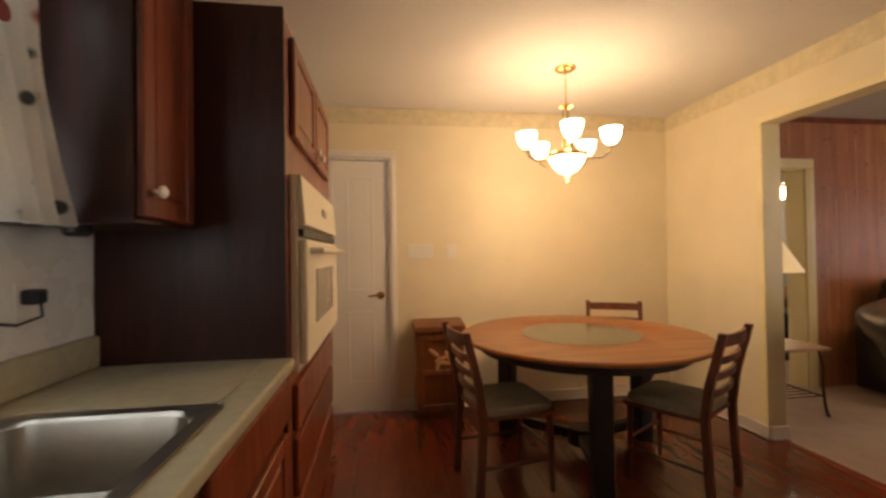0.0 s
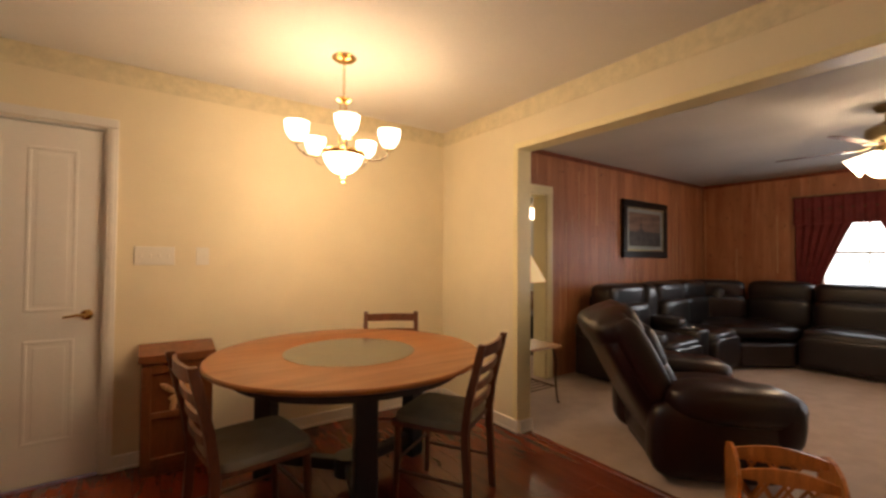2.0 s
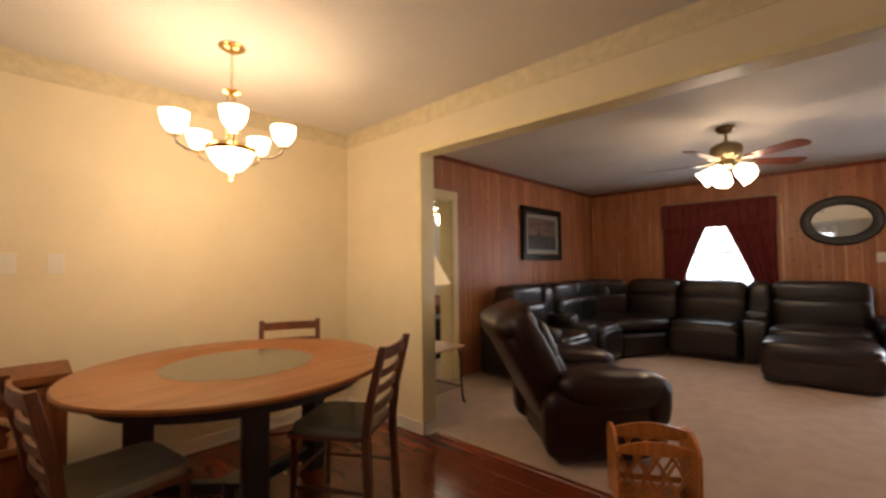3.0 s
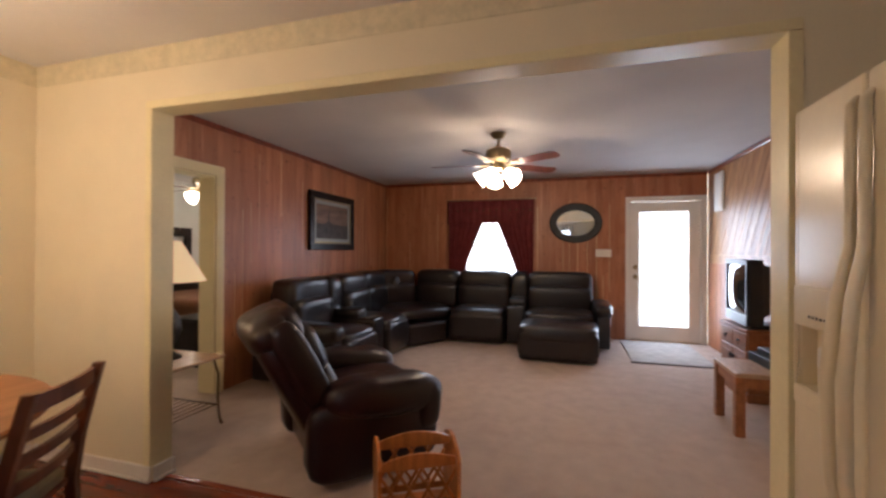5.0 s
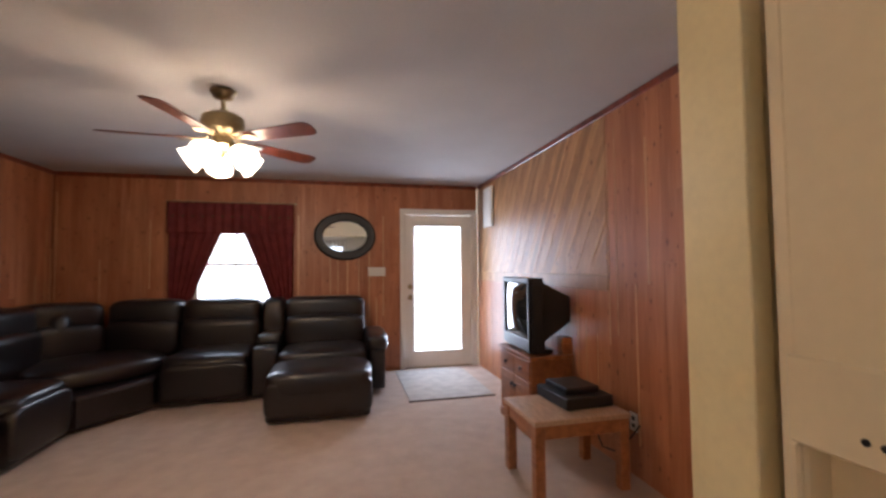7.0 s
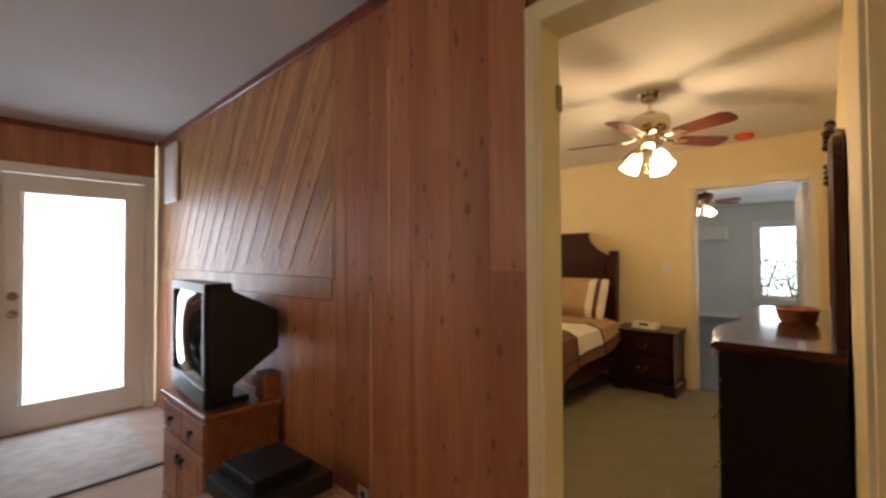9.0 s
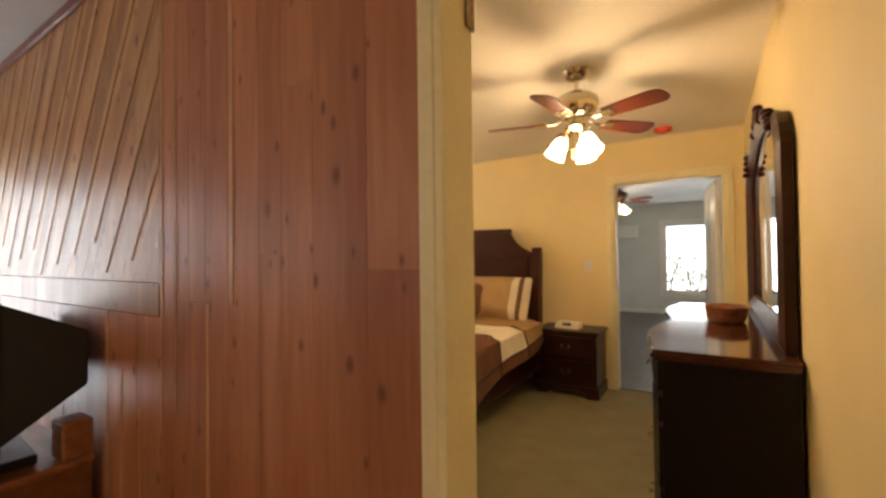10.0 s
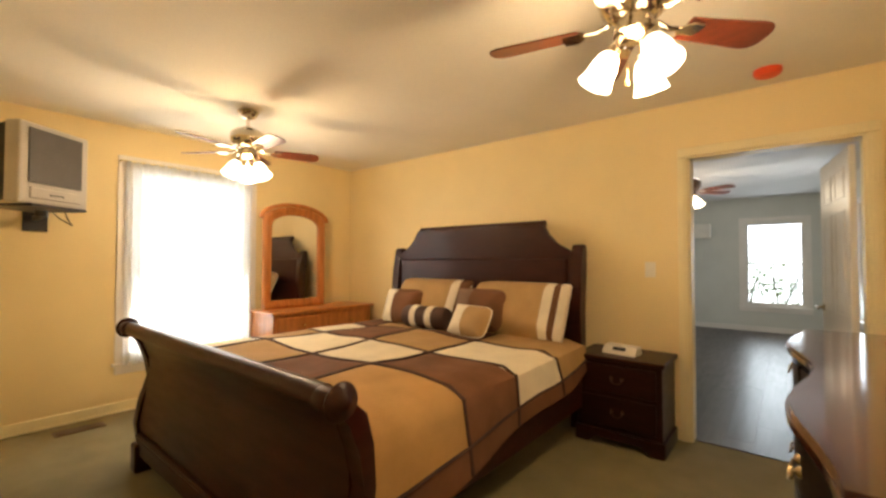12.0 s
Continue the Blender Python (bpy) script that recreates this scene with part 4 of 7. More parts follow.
def ruffle(name, label, x, y0, y1, z0, z1, m_, amp=0.02, waves=9, axis="y", taper=None, material="sheer"):
    """A hanging cloth with folds; taper(v) gives the (from, to) of the cloth at the height v from 0 to 1."""
    d = thing(name, label, "curtain", m_)
    bm = B()
    nu, nv = waves * 8, 14
    grid = []
    for j in range(nv + 1):
        v = j / nv
        a, b = taper(v) if taper else (y0, y1)
        row = []
        for i in range(nu + 1):
            u = i / nu
            y = a + (b - a) * u
            o = amp * math.sin(u * waves * 2 * math.pi) + amp * 0.4 * noise.noise(Vector((u * 9, v * 3, 2)))
            row.append(bm.verts.new((x + o, y, z0 + (z1 - z0) * v)))
        grid.append(row)
    for j in range(nv):
        for i in range(nu):
            bm.faces.new((grid[j][i], grid[j][i + 1], grid[j + 1][i + 1], grid[j + 1][i]))
    o = part("cloth", bm, material, d, smooth=True)
    s = o.modifiers.new("thickness", "SOLIDIFY")
    s.thickness = 0.002
    return d


c1 = ruffle("cafe_curtain", "white kitchen curtain printed with small red and grey shapes", 0.50, 0.2, 1.24, 1.40, 2.2, at(0, 0), 0.016, 9, taper=lambda v: (0.22, 1.16 + 0.10 * v), material="print_cloth")
c2 = ruffle("cafe_curtain", "white kitchen swag curtain with a ruffled hanging tail", 0.60, 0.7, 1.26, 1.335, 2.2, at(0, 0), 0.03, 6, taper=lambda v: (0.85 + 0.12 * (1 - v), 1.165 + 0.13 * max(0, 1 - v / 0.5) ** 1.5), material="print_cloth")
for y, z, s, c in ((1.04, 1.735, 0.032, "red_cloth"), (1.10, 1.83, 0.016, "appliance_grey"), (0.98, 1.60, 0.018, "appliance_grey"), (1.13, 1.60, 0.014, "appliance_grey"), (1.02, 1.90, 0.02, "appliance_grey")):
    bm = B()
    soft(bm, (0.632, y, z), (0.006, s * 2, s * 1.4), 0.8, 12, 8, wrinkle=0)
    part("print", bm, c, c2, "printed shape")


def fridge():
    x0, x1, yb, yf = 2.905, 3.80, -1.15, -0.46
    d = thing("refrigerator", "almond side-by-side refrigerator with an ice and water dispenser", "refrigerator", at(0, 0))
    bm = B()
    box(bm, x0, x1, yb, yf, 0.02, 1.77, 0.008, seg=2)
    box(bm, x0 + 0.03, x1 - 0.03, yb + 0.05, yf + 0.05, 0.0, 0.06, 0)
    part("body", bm, "appliance", d)
    xs = 3.435
    f0, f1 = yf + 0.004, -0.392
    bm = B()
    box(bm, x0, xs - 0.004, f0, f1, 0.08, 1.78, 0.014, seg=3)
    dr = part("fridge_door", bm, "appliance", d)
    bm = B()
    dx0, dx1, dz0, dz1 = 3.555, 3.765, 0.93, 1.19
    box(bm, xs + 0.004, dx0, f0, f1, 0.08, 1.78, 0.01, seg=2)
    box(bm, dx1, x1, f0, f1, 0.08, 1.78, 0.01, seg=2)
    box(bm, dx0 - 0.012, dx1 + 0.012, f0, f1 - 0.0015, dz1 - 0.125, 1.775, 0.0)
    box(bm, dx0 - 0.012, dx1 + 0.012, f0, f1 - 0.0015, 0.085, dz0 - 0.07, 0.0)
    box(bm, dx0 - 0.01, dx1 + 0.01, f0, f0 + 0.012, dz0 - 0.07, dz1 - 0.12, 0)
    fz = part("freezer_door", bm, "appliance", d)
    bm = B()
    for a, b, c, e in ((dx0 - 0.015, dx1 + 0.015, dz1 - 0.13, dz1), (dx0 - 0.015, dx1 + 0.015, dz0 - 0.13, dz0 - 0.07), (dx0 - 0.015, dx0, dz0 - 0.07, dz1 - 0.13), (dx1, dx1 + 0.015, dz0 - 0.07, dz1 - 0.13)):
        box(bm, a, b, f1 - 0.001, f1 + 0.01, c, e, 0.004)
    part("dispenser_bezel", bm, "appliance", fz, "almond dispenser surround")
    bm = B()
    prism(bm, [(dx0 + 0.06, -0.44), (dx0 + 0.16, -0.44), (dx0 + 0.14, -0.41), (dx0 + 0.08, -0.41)], "z", 0.93, 1.0, 0.008)
    part("dispenser_lever", bm, "plastic_white", fz)
    for k in range(6):
        bm = B()
        lathe(bm, [(0.005, 0), (0.005, 0.003)], 10, pose(dx0 + 0.02 + k * 0.021, f1 + 0.009, dz1 - 0.095, -90, 0, 0))
        part("button", bm, "plastic_black", fz, "small dark button")
    for s, nm, par in ((-1, "handle", dr), (1, "handle", fz)):
        bm = B()
        x = xs + s * 0.03
        tube(bm, [(x, f1, 1.72), (x, f1 + 0.015, 1.70), (x, f1 + 0.018, 1.32), (x + s * 0.006, f1 + 0.045, 1.18), (x + s * 0.01, f1 + 0.065, 0.95), (x + s * 0.006, f1 + 0.06, 0.7), (x, f1 + 0.03, 0.5), (x, f1 + 0.01, 0.42), (x, f1, 0.4)], [0.008, 0.013, 0.014, 0.016, 0.017, 0.016, 0.014, 0.012, 0.008], 10)
        part(nm, bm, "appliance", par, "long bowed handle", smooth=True)


fridge()


# ---- dining


def dining_table():
    d = thing("dining_table", "round honey oak dining table with a glass inlay and black legs", "table", at(2.55, 2.615))
    bm = B()
    lathe(bm, [(0.36, 0.722), (0.715, 0.722), (0.733, 0.73), (0.735, 0.742), (0.727, 0.75), (0.362, 0.75), (0.358, 0.747)], 72)
    part("tabletop", bm, "table_wood", d, smooth=True)
    bm = B()
    lathe(bm, [(0.355, 0.735), (0.357, 0.7495), (0.10, 0.7495)], 64)
    part("glass_inlay", bm, "glass_green", d, "grey tinted glass disc")
    bm = B()
    lathe(bm, [(0.60, 0.66), (0.62, 0.66), (0.62, 0.721), (0.60, 0.721)], 48)
    part("apron", bm, "black_wood", d)
    for a in (-105, 15, 135):
        m = Matrix.Rotation(radians(a), 4, "Z")
        bm = B()
        box(bm, 0.46, 0.56, -0.05, 0.05, 0.0, 0.70, 0.006, m)
        part("leg", bm, "black_wood", d)
        bm = B()
        box(bm, 0.03, 0.459, -0.03, 0.03, 0.09, 0.15, 0.004, m)
        part("stretcher", bm, "black_wood", d)
    bm = B()
    lathe(bm, [(0.08, 0.07), (0.08, 0.17)], 20)
    part("hub", bm, "black_wood", d)


dining_table()


def dining_chair(m, label):
    """Faces +x; the origin is under the seat's middle."""
    d = thing("dining_chair", label, "chair", m, "chairs round the dining table")
    bm = B()
    prism(bm, [(-0.19, -0.19), (0.20, -0.215), (0.215, -0.19), (0.215, 0.19), (0.20, 0.215), (-0.19, 0.19)], "z", 0.405, 0.43, 0.006)
    part("seat_frame", bm, "chair_wood", d)
    bm = B()
    soft(bm, (0.01, 0, 0.447), (0.40, 0.41, 0.045), 0.28, 28, 8, wrinkle=0.002)
    part("seat", bm, "seat_cloth", d, "grey green padded seat", smooth=True)
    for s in (-1, 1):
        bm = B()
        prism(bm, [(-0.235, 0), (-0.20, 0), (-0.175, 0.42), (-0.20, 0.60), (-0.265, 0.86), (-0.30, 0.86), (-0.235, 0.58), (-0.21, 0.42)], "y", s * 0.19 - 0.016, s * 0.19 + 0.016, 0.004)
        part("back_post", bm, "chair_wood", d)
        bm = B()
        tube(bm, [(0.18, s * 0.18, 0.41), (0.185, s * 0.182, 0.2), (0.19, s * 0.185, 0.0)], [0.018, 0.016, 0.012], 10)
        part("front_leg", bm, "chair_wood", d, smooth=True)
        bm = B()
        tube(bm, [(-0.20, s * 0.19, 0.17), (0.185, s * 0.183, 0.17)], 0.009, 8)
        part("stretcher", bm, "chair_wood", d, smooth=True)
    for z0, h in ((0.79, 0.055), (0.70, 0.035), (0.615, 0.035), (0.53, 0.035)):
        bm = B()
        x = -0.205 - 0.075 * max(0, (z0 + h / 2 - 0.58)) / 0.28
        o = [(x - 0.02 * (1 - (v / 0.17) ** 2) - 0.008, v) for v in [-0.175 + 0.035 * i for i in range(11)]]
        o = o + [(u + 0.017, v) for u, v in o[::-1]]
        prism(bm, o, "z", z0, z0 + h, 0.002)
        part("back_slat", bm, "chair_wood", d)
    bm = B()
    tube(bm, [(0.187, -0.183, 0.22), (0.187, 0.183, 0.22)], 0.009, 8)
    part("stretcher", bm, "chair_wood", d, smooth=True)
    return d


dining_chair(at(2.00, 2.42, 0, 8), "walnut ladder-back dining chair with grey seat, beside the wooden bin")
dining_chair(at(2.94, 2.25, 0, 121), "walnut ladder-back dining chair with grey seat, near the wide opening")
dining_chair(at(3.02, 3.00, 0, 243), "walnut ladder-back dining chair with grey seat, in the room corner")


def bin_cabinet():
    d = thing("potato_bin", "small oak bin cabinet with slanted lid and carved leaf ornament", "storage bin", at(1.77, 3.43))
    bm = B()
    box(bm, -0.18, 0.18, -0.10, 0.10, 0.03, 0.69, 0.004)
    box(bm, -0.17, 0.17, -0.09, 0.09, 0.0, 0.03, 0)
    part("body", bm, "oak_dark", d)
    bm = B()
    prism(bm, [(-0.125, 0.66), (-0.12, 0.70), (0.10, 0.735), (0.10, 0.69)], "x", -0.195, 0.195, 0.003)
    part("lid", bm, "oak_dark", d)
    bm = B()
    for a, b, c, e in ((-0.18, -0.13, 0.06, 0.64), (0.13, 0.18, 0.06, 0.64), (-0.13, 0.13, 0.06, 0.11), (-0.13, 0.13, 0.59, 0.64), (-0.13, 0.13, 0.33, 0.37)):
        box(bm, a, b, -0.114, -0.1005, c, e, 0.004)
    part("door", bm, "oak_dark", d)
    for i, (x, z, r) in enumerate(((-0.05, 0.50, 40), (0.0, 0.45, -20), (0.06, 0.47, 65), (0.03, 0.42, 10), (-0.02, 0.41, 100))):
        bm = B()
        soft(bm, (0, 0, 0), (0.10, 0.014, 0.035), 0.9, 14, 8, pose(x, -0.107, z, 0, r, 0), 0.001)
        part("carving", bm, "sapwood", d, "carved leaf ornament", smooth=True)


bin_cabinet()


def plate(name, label, cat, m, w, h, pieces, mat_="plastic_white"):
    """A wall plate facing local -y."""
    d = thing(name, label, cat, m, "wall switches")
    bm = B()
    box(bm, -w / 2, w / 2, -0.007, -0.001, -h / 2, h / 2, 0.003)
    part("plate", bm, mat_, d)
    for x, kind in pieces:
        bm = B()
        if kind == "switch":
            box(bm, x - 0.005, x + 0.005, -0.017, -0.007, -0.011, 0.011, 0.002)
        else:
            box(bm, x - 0.016, x + 0.016, -0.009, -0.007, -0.033, 0.033, 0.004)
        part("toggle" if kind == "switch" else "rocker", bm, mat_, d)


plate("light_switch", "white four-gang light switch plate on the cream wall", "light switch", at(1.645, 3.55, 1.275), 0.21, 0.115, [(-0.07, "switch"), (-0.023, "switch"), (0.023, "switch"), (0.07, "switch")])
plate("light_switch", "white single switch plate on the cream wall", "light switch", at(1.905, 3.55, 1.275), 0.075, 0.115, [(0, "rocker")])
plate("light_switch", "white four-gang light switch plate on the cedar wall", "light switch", at(8.762, -0.14, 1.275, -90), 0.22, 0.115, [(-0.07, "switch"), (-0.023, "switch"), (0.023, "switch"), (0.07, "switch")])
plate("light_switch", "single switch plate on the yellow bedroom wall", "light switch", at(5.42, -5.288, 1.22, 180), 0.075, 0.115, [(0, "switch")])
d = thing("power_socket", "white power socket low on the cedar wall behind the side table", "power socket", at(5.62, -1.516, 0.34, 180))
bm = B()
box(bm, -0.036, 0.036, -0.007, -0.001, -0.058, 0.058, 0.003)
part("plate", bm, "plastic_white", d)
for k in (-0.022, 0.022):
    bm = B()
    box(bm, -0.015, 0.015, -0.009, -0.007, k - 0.013, k + 0.013, 0.004)
    part("outlet", bm, "plastic_black", d, "dark plug in the outlet")


# ---- living room


def picture():
    d = thing("framed_picture", "landscape print of a tower at dusk in a dark carved frame", "picture", at(7.03, 3.405, 1.67))
    w, h = 1.08, 0.74
    for nm, f0, f1, y0, mt in (("frame", 0.0, 0.085, -0.045, "espresso"), ("inner_frame", 0.085, 0.105, -0.03, "antique"), ("mount", 0.105, 0.15, -0.02, "print_mount")):
        bm = B()
        for a, b, c, e in ((-w / 2 + f0, w / 2 - f0, -h / 2 + f0, -h / 2 + f1), (-w / 2 + f0, w / 2 - f0, h / 2 - f1, h / 2 - f0), (-w / 2 + f0, -w / 2 + f1, -h / 2 + f1, h / 2 - f1), (w / 2 - f1, w / 2 - f0, -h / 2 + f1, h / 2 - f1)):
            box(bm, a, b, y0, -0.001, c, e, 0.008 if nm == "frame" else 0.002, seg=2)
        part(nm, bm, mt, d)
    bm = B()
    box(bm, -w / 2 + 0.15, w / 2 - 0.15, -0.016, -0.002, -h / 2 + 0.15, h / 2 - 0.15, 0)
    pr = part("print_sky", bm, "print_sky", d, "dusky pinkish sky of the print")
    bm = B()
    box(bm, -w / 2 + 0.151, w / 2 - 0.151, -0.018, -0.0165, -h / 2 + 0.151, -0.03, 0)
    part("print_land", bm, "print_dark", d, "dark land of the print")
    bm = B()
    prism(bm, [(-0.16, -0.03), (-0.15, 0.0), (-0.115, 0.01), (-0.10, 0.16), (-0.085, 0.01), (-0.05, 0.0), (-0.04, -0.03)], "y", -0.0185, -0.0165, 0)
    part("print_tower", bm, "print_dark", d, "dark tower of the print")


M["print_sky"] = mat("printed dusk sky", (0.20, 0.115, 0.075), 0.5, vary=0.4, scale=3, stretch=(1, 1, 5), bump=0)
M["print_dark"] = mat("printed dark land", (0.05, 0.04, 0.03), 0.5, vary=0.5, scale=12, bump=0)
M["print_mount"] = mat("grey mount board", (0.30, 0.32, 0.30), 0.7, vary=0.05, bump=0)
picture()

mr = thing("oval_mirror", "oval mirror in a wide black moulded frame", "mirror", at(8.765, 0.26, 1.73, 0))
bm = B()
prev = None
for k, (s, o) in enumerate(((1.0, 0.001), (1.0, 0.02), (0.93, 0.035), (0.82, 0.028), (0.70, 0.03), (0.63, 0.012), (0.63, 0.002))):
    ring = [bm.verts.new((-o, (0.385 - 0.30 * (1 - s)) * math.cos(a), (0.305 - 0.30 * (1 - s)) * math.sin(a))) for a in [2 * math.pi * i / 48 for i in range(48)]]
    if prev:
        for i in range(48):
            bm.faces.new((prev[i], prev[(i + 1) % 48], ring[(i + 1) % 48], ring[i]))
    prev = ring
part("frame", bm, "black_wood", mr, smooth=True)
bm = B()
o = [(0.285 * math.cos(a), 0.205 * math.sin(a)) for a in [2 * math.pi * i / 48 for i in range(48)]]
prism(bm, o, "x", -0.011, -0.006)
part("glass", bm, "mirror", mr)


def red_curtains():
    for side in (1, -1):
        def tp(v, side=side):
            # v 0 at the bottom, 1 at the top: the inner edge sweeps out towards the bottom
            yo = 1.56 + side * 0.68
            yi = 1.56 + side * (0.47 - 0.40 * v ** 1.15)
            return (min(yo, yi), max(yo, yi))
        ruffle("curtain", "burgundy curtain panel swept aside from the window", 8.69, 0, 1, 0.80, 1.86, at(0, 0), 0.014, 6, taper=tp, material="red_cloth")
    v = ruffle("curtain_valance", "burgundy valance with a dotted band across the window top", 8.665, 0.87, 2.25, 1.74, 2.11, at(0, 0), 0.012, 14, material="red_cloth")
    for k in range(13):
        bm = B()
        box(bm, 8.648, 8.652, 0.93 + k * 0.105 - 0.012, 0.93 + k * 0.105 + 0.012, 1.93, 1.955, 0.002)
        part("dot", bm, "bronze", v, "small dark woven dot")
    r = thing("curtain_rod", "white curtain rod above the burgundy valance", "curtain rod", at(0, 0))
    bm = B()
    tube(bm, [(8.69, 0.84, 2.115), (8.69, 2.27, 2.115)], 0.012, 10)
    tube(bm, [(8.69, 0.90, 2.115), (8.763, 0.90, 2.115)], 0.006, 8)
    tube(bm, [(8.69, 2.20, 2.115), (8.763, 2.20, 2.115)], 0.006, 8)
    part("rod", bm, "antique", r, smooth=True)


red_curtains()


def seat_unit(d, m, w, depth=0.98, back=0.95, name="seat", mt="leather", pillow=True, sd=0.0):
    """One seat of a leather suite: faces +x, its middle at the origin."""
    h = w / 2
    bm = B()
    box(bm, -depth / 2 + 0.12, depth / 2 - 0.06, -h, h, 0.03, 0.27, 0.03, m, 3)
    part("base", bm, mt, d, smooth=True)
    bm = B()
    soft(bm, (depth / 2 - 0.10, 0, 0.24), (0.16, w * 0.99, 0.36), 0.35, 28, 16, m, 0.006, sd)
    part("footrest", bm, mt, d, "padded leather footrest front", smooth=True)
    bm = B()
    soft(bm, (0.10, 0, 0.385), (depth * 0.72, w * 0.985, 0.20), 0.36, 36, 18, m, 0.008, sd + 3, 0.25)
    part("seat_cushion", bm, mt, d, smooth=True)
    for z, hh, x in ((0.60, 0.40, -0.22), (0.83, 0.34, -0.29)):
        bm = B()
        soft(bm, (x, 0, z), (0.31, w * 1.015, hh), 0.40, 36, 18, m @ Matrix.Translation((0, 0, 0)), 0.010, sd + z * 5)
        part("back_cushion", bm, mt, d, smooth=True)
    bm = B()
    soft(bm, (-0.36, 0, 0.50), (0.20, w * 0.985, 0.86), 0.3, 28, 16, m, 0.004, sd)
    part("back_shell", bm, mt, d, smooth=True)


def console(d, m, w=0.26, mt="leather"):
    bm = B()
    box(bm, -0.2, 0.40, -w / 2 + 0.005, w / 2 - 0.005, 0.04, 0.53, 0.03, m, 3)
    part("console_body", bm, mt, d, smooth=True)
    bm = B()
    soft(bm, (-0.02, 0, 0.56), (0.42, w * 0.97, 0.14), 0.4, 28, 12, m, 0.004)
    part("console_lid", bm, mt, d, "padded console lid", smooth=True)
    for s in (-0.055, 0.055):
        bm = B()
        lathe(bm, [(0.042, 0.529), (0.044, 0.534), (0.034, 0.534), (0.032, 0.530)], 20, m @ Matrix.Translation((0.29, s, 0)))
        part("cup_holder", bm, "steel", d, "steel cup holder", smooth=True)
    bm = B()
    soft(bm, (-0.31, 0, 0.56), (0.34, w * 1.02, 0.86), 0.36, 24, 16, m, 0.006)
    part("console_back", bm, mt, d, smooth=True)


def arm(d, m, length=0.92, w=0.24, h=0.60, mt="leather"):
    bm = B()
    box(bm, -length / 2 + 0.02, length / 2 - 0.04, -w / 2 + 0.03, w / 2 - 0.03, 0.04, h - 0.10, 0.03, m, 3)
    a = part("arm_body", bm, mt, d, smooth=True)
    bm = B()
    soft(bm, (0.0, 0, h - 0.08), (length, w * 1.1, 0.19), 0.5, 32, 16, m, 0.006)
    part("arm_pad", bm, mt, a, "rounded padded arm", smooth=True)


def sectional():
    d = thing("sectional_sofa", "large dark brown leather corner sofa with consoles and a chaise", "sofa", at(0, 0))
    yc = 2.83
    arm(d, at(5.50, yc, 0, -90), 0.95, 0.24, 0.60)
    seat_unit(d, at(5.98, yc, 0, -90), 0.70, sd=1)
    console(d, at(6.47, yc, 0, -90), 0.26)
    seat_unit(d, at(6.94, yc, 0, -90), 0.66, sd=3)
    xc = 8.25
    seat_unit(d, at(xc, 1.60, 0, 180), 0.80, sd=4)
    console(d, at(xc, 1.06, 0, 180), 0.25)
    # corner wedge
    m = at(8.02, 2.62, 0, 225)
    bm = B()
    prism(bm, [(7.29, 2.37), (7.80, 2.02), (8.66, 2.02), (8.66, 3.28), (7.29, 3.28)], "z", 0.03, 0.30, 0.03)
    part("corner_base", bm, "leather", d)
    bm = B()
    soft(bm, (0.0, 0, 0.385), (0.95, 1.10, 0.20), 0.5, 36, 16, m, 0.008, 7, 0.2)
    part("corner_cushion", bm, "leather", d, smooth=True)
    for mm, w in ((at(7.62, 3.12, 0, -90), 0.66), (at(8.18, 3.0, 0, 225), 0.66), (at(8.50, 2.36, 0, 180), 0.66)):
        for z, hh, x in ((0.60, 0.40, 0.0), (0.83, 0.34, -0.05)):
            bm = B()
            soft(bm, (x, 0, z), (0.31, w * 1.08, hh), 0.40, 30, 16, mm, 0.009, z * 9)
            part("corner_back_cushion", bm, "leather", d, smooth=True)
    bm = B()
    soft(bm, (8.30, 3.10, 0.50), (0.55, 0.45, 0.86), 0.35, 24, 14)
    part("corner_shell", bm, "leather", d, smooth=True)
    # chaise
    cy = 0.48
    bm = B()
    box(bm, 7.09, 8.60, cy - 0.44, cy + 0.44, 0.02, 0.20, 0.03, None, 3)
    part("chaise_base", bm, "leather", d, smooth=True)
    bm = B()
    soft(bm, (7.17, cy, 0.21), (0.22, 0.92, 0.34), 0.35, 30, 16)
    part("chaise_front", bm, "leather", d, smooth=True)
    bm = B()
    soft(bm, (7.385, cy, 0.325), (0.66, 0.92, 0.22), 0.36, 36, 18, None, 0.01, 4, 0.2)
    part("chaise_cushion", bm, "leather", d, smooth=True)
    bm = B()
    soft(bm, (8.02, cy, 0.385), (0.66, 0.90, 0.22), 0.36, 36, 18, None, 0.01, 9, 0.2)
    part("seat_cushion", bm, "leather", d, smooth=True)
    for z, hh, x in ((0.60, 0.40, 8.43), (0.83, 0.34, 8.50)):
        bm = B()
        soft(bm, (x, cy, z), (0.31, 0.91, hh), 0.40, 36, 18, None, 0.01, z * 3)
        part("back_cushion", bm, "leather", d, smooth=True)
    bm = B()
    soft(bm, (8.60, cy, 0.50), (0.18, 0.92, 0.86), 0.3)
    part("back_shell", bm, "leather", d, smooth=True)
    arm(d, at(8.22, -0.08, 0, 180), 0.90, 0.22, 0.60)


sectional()


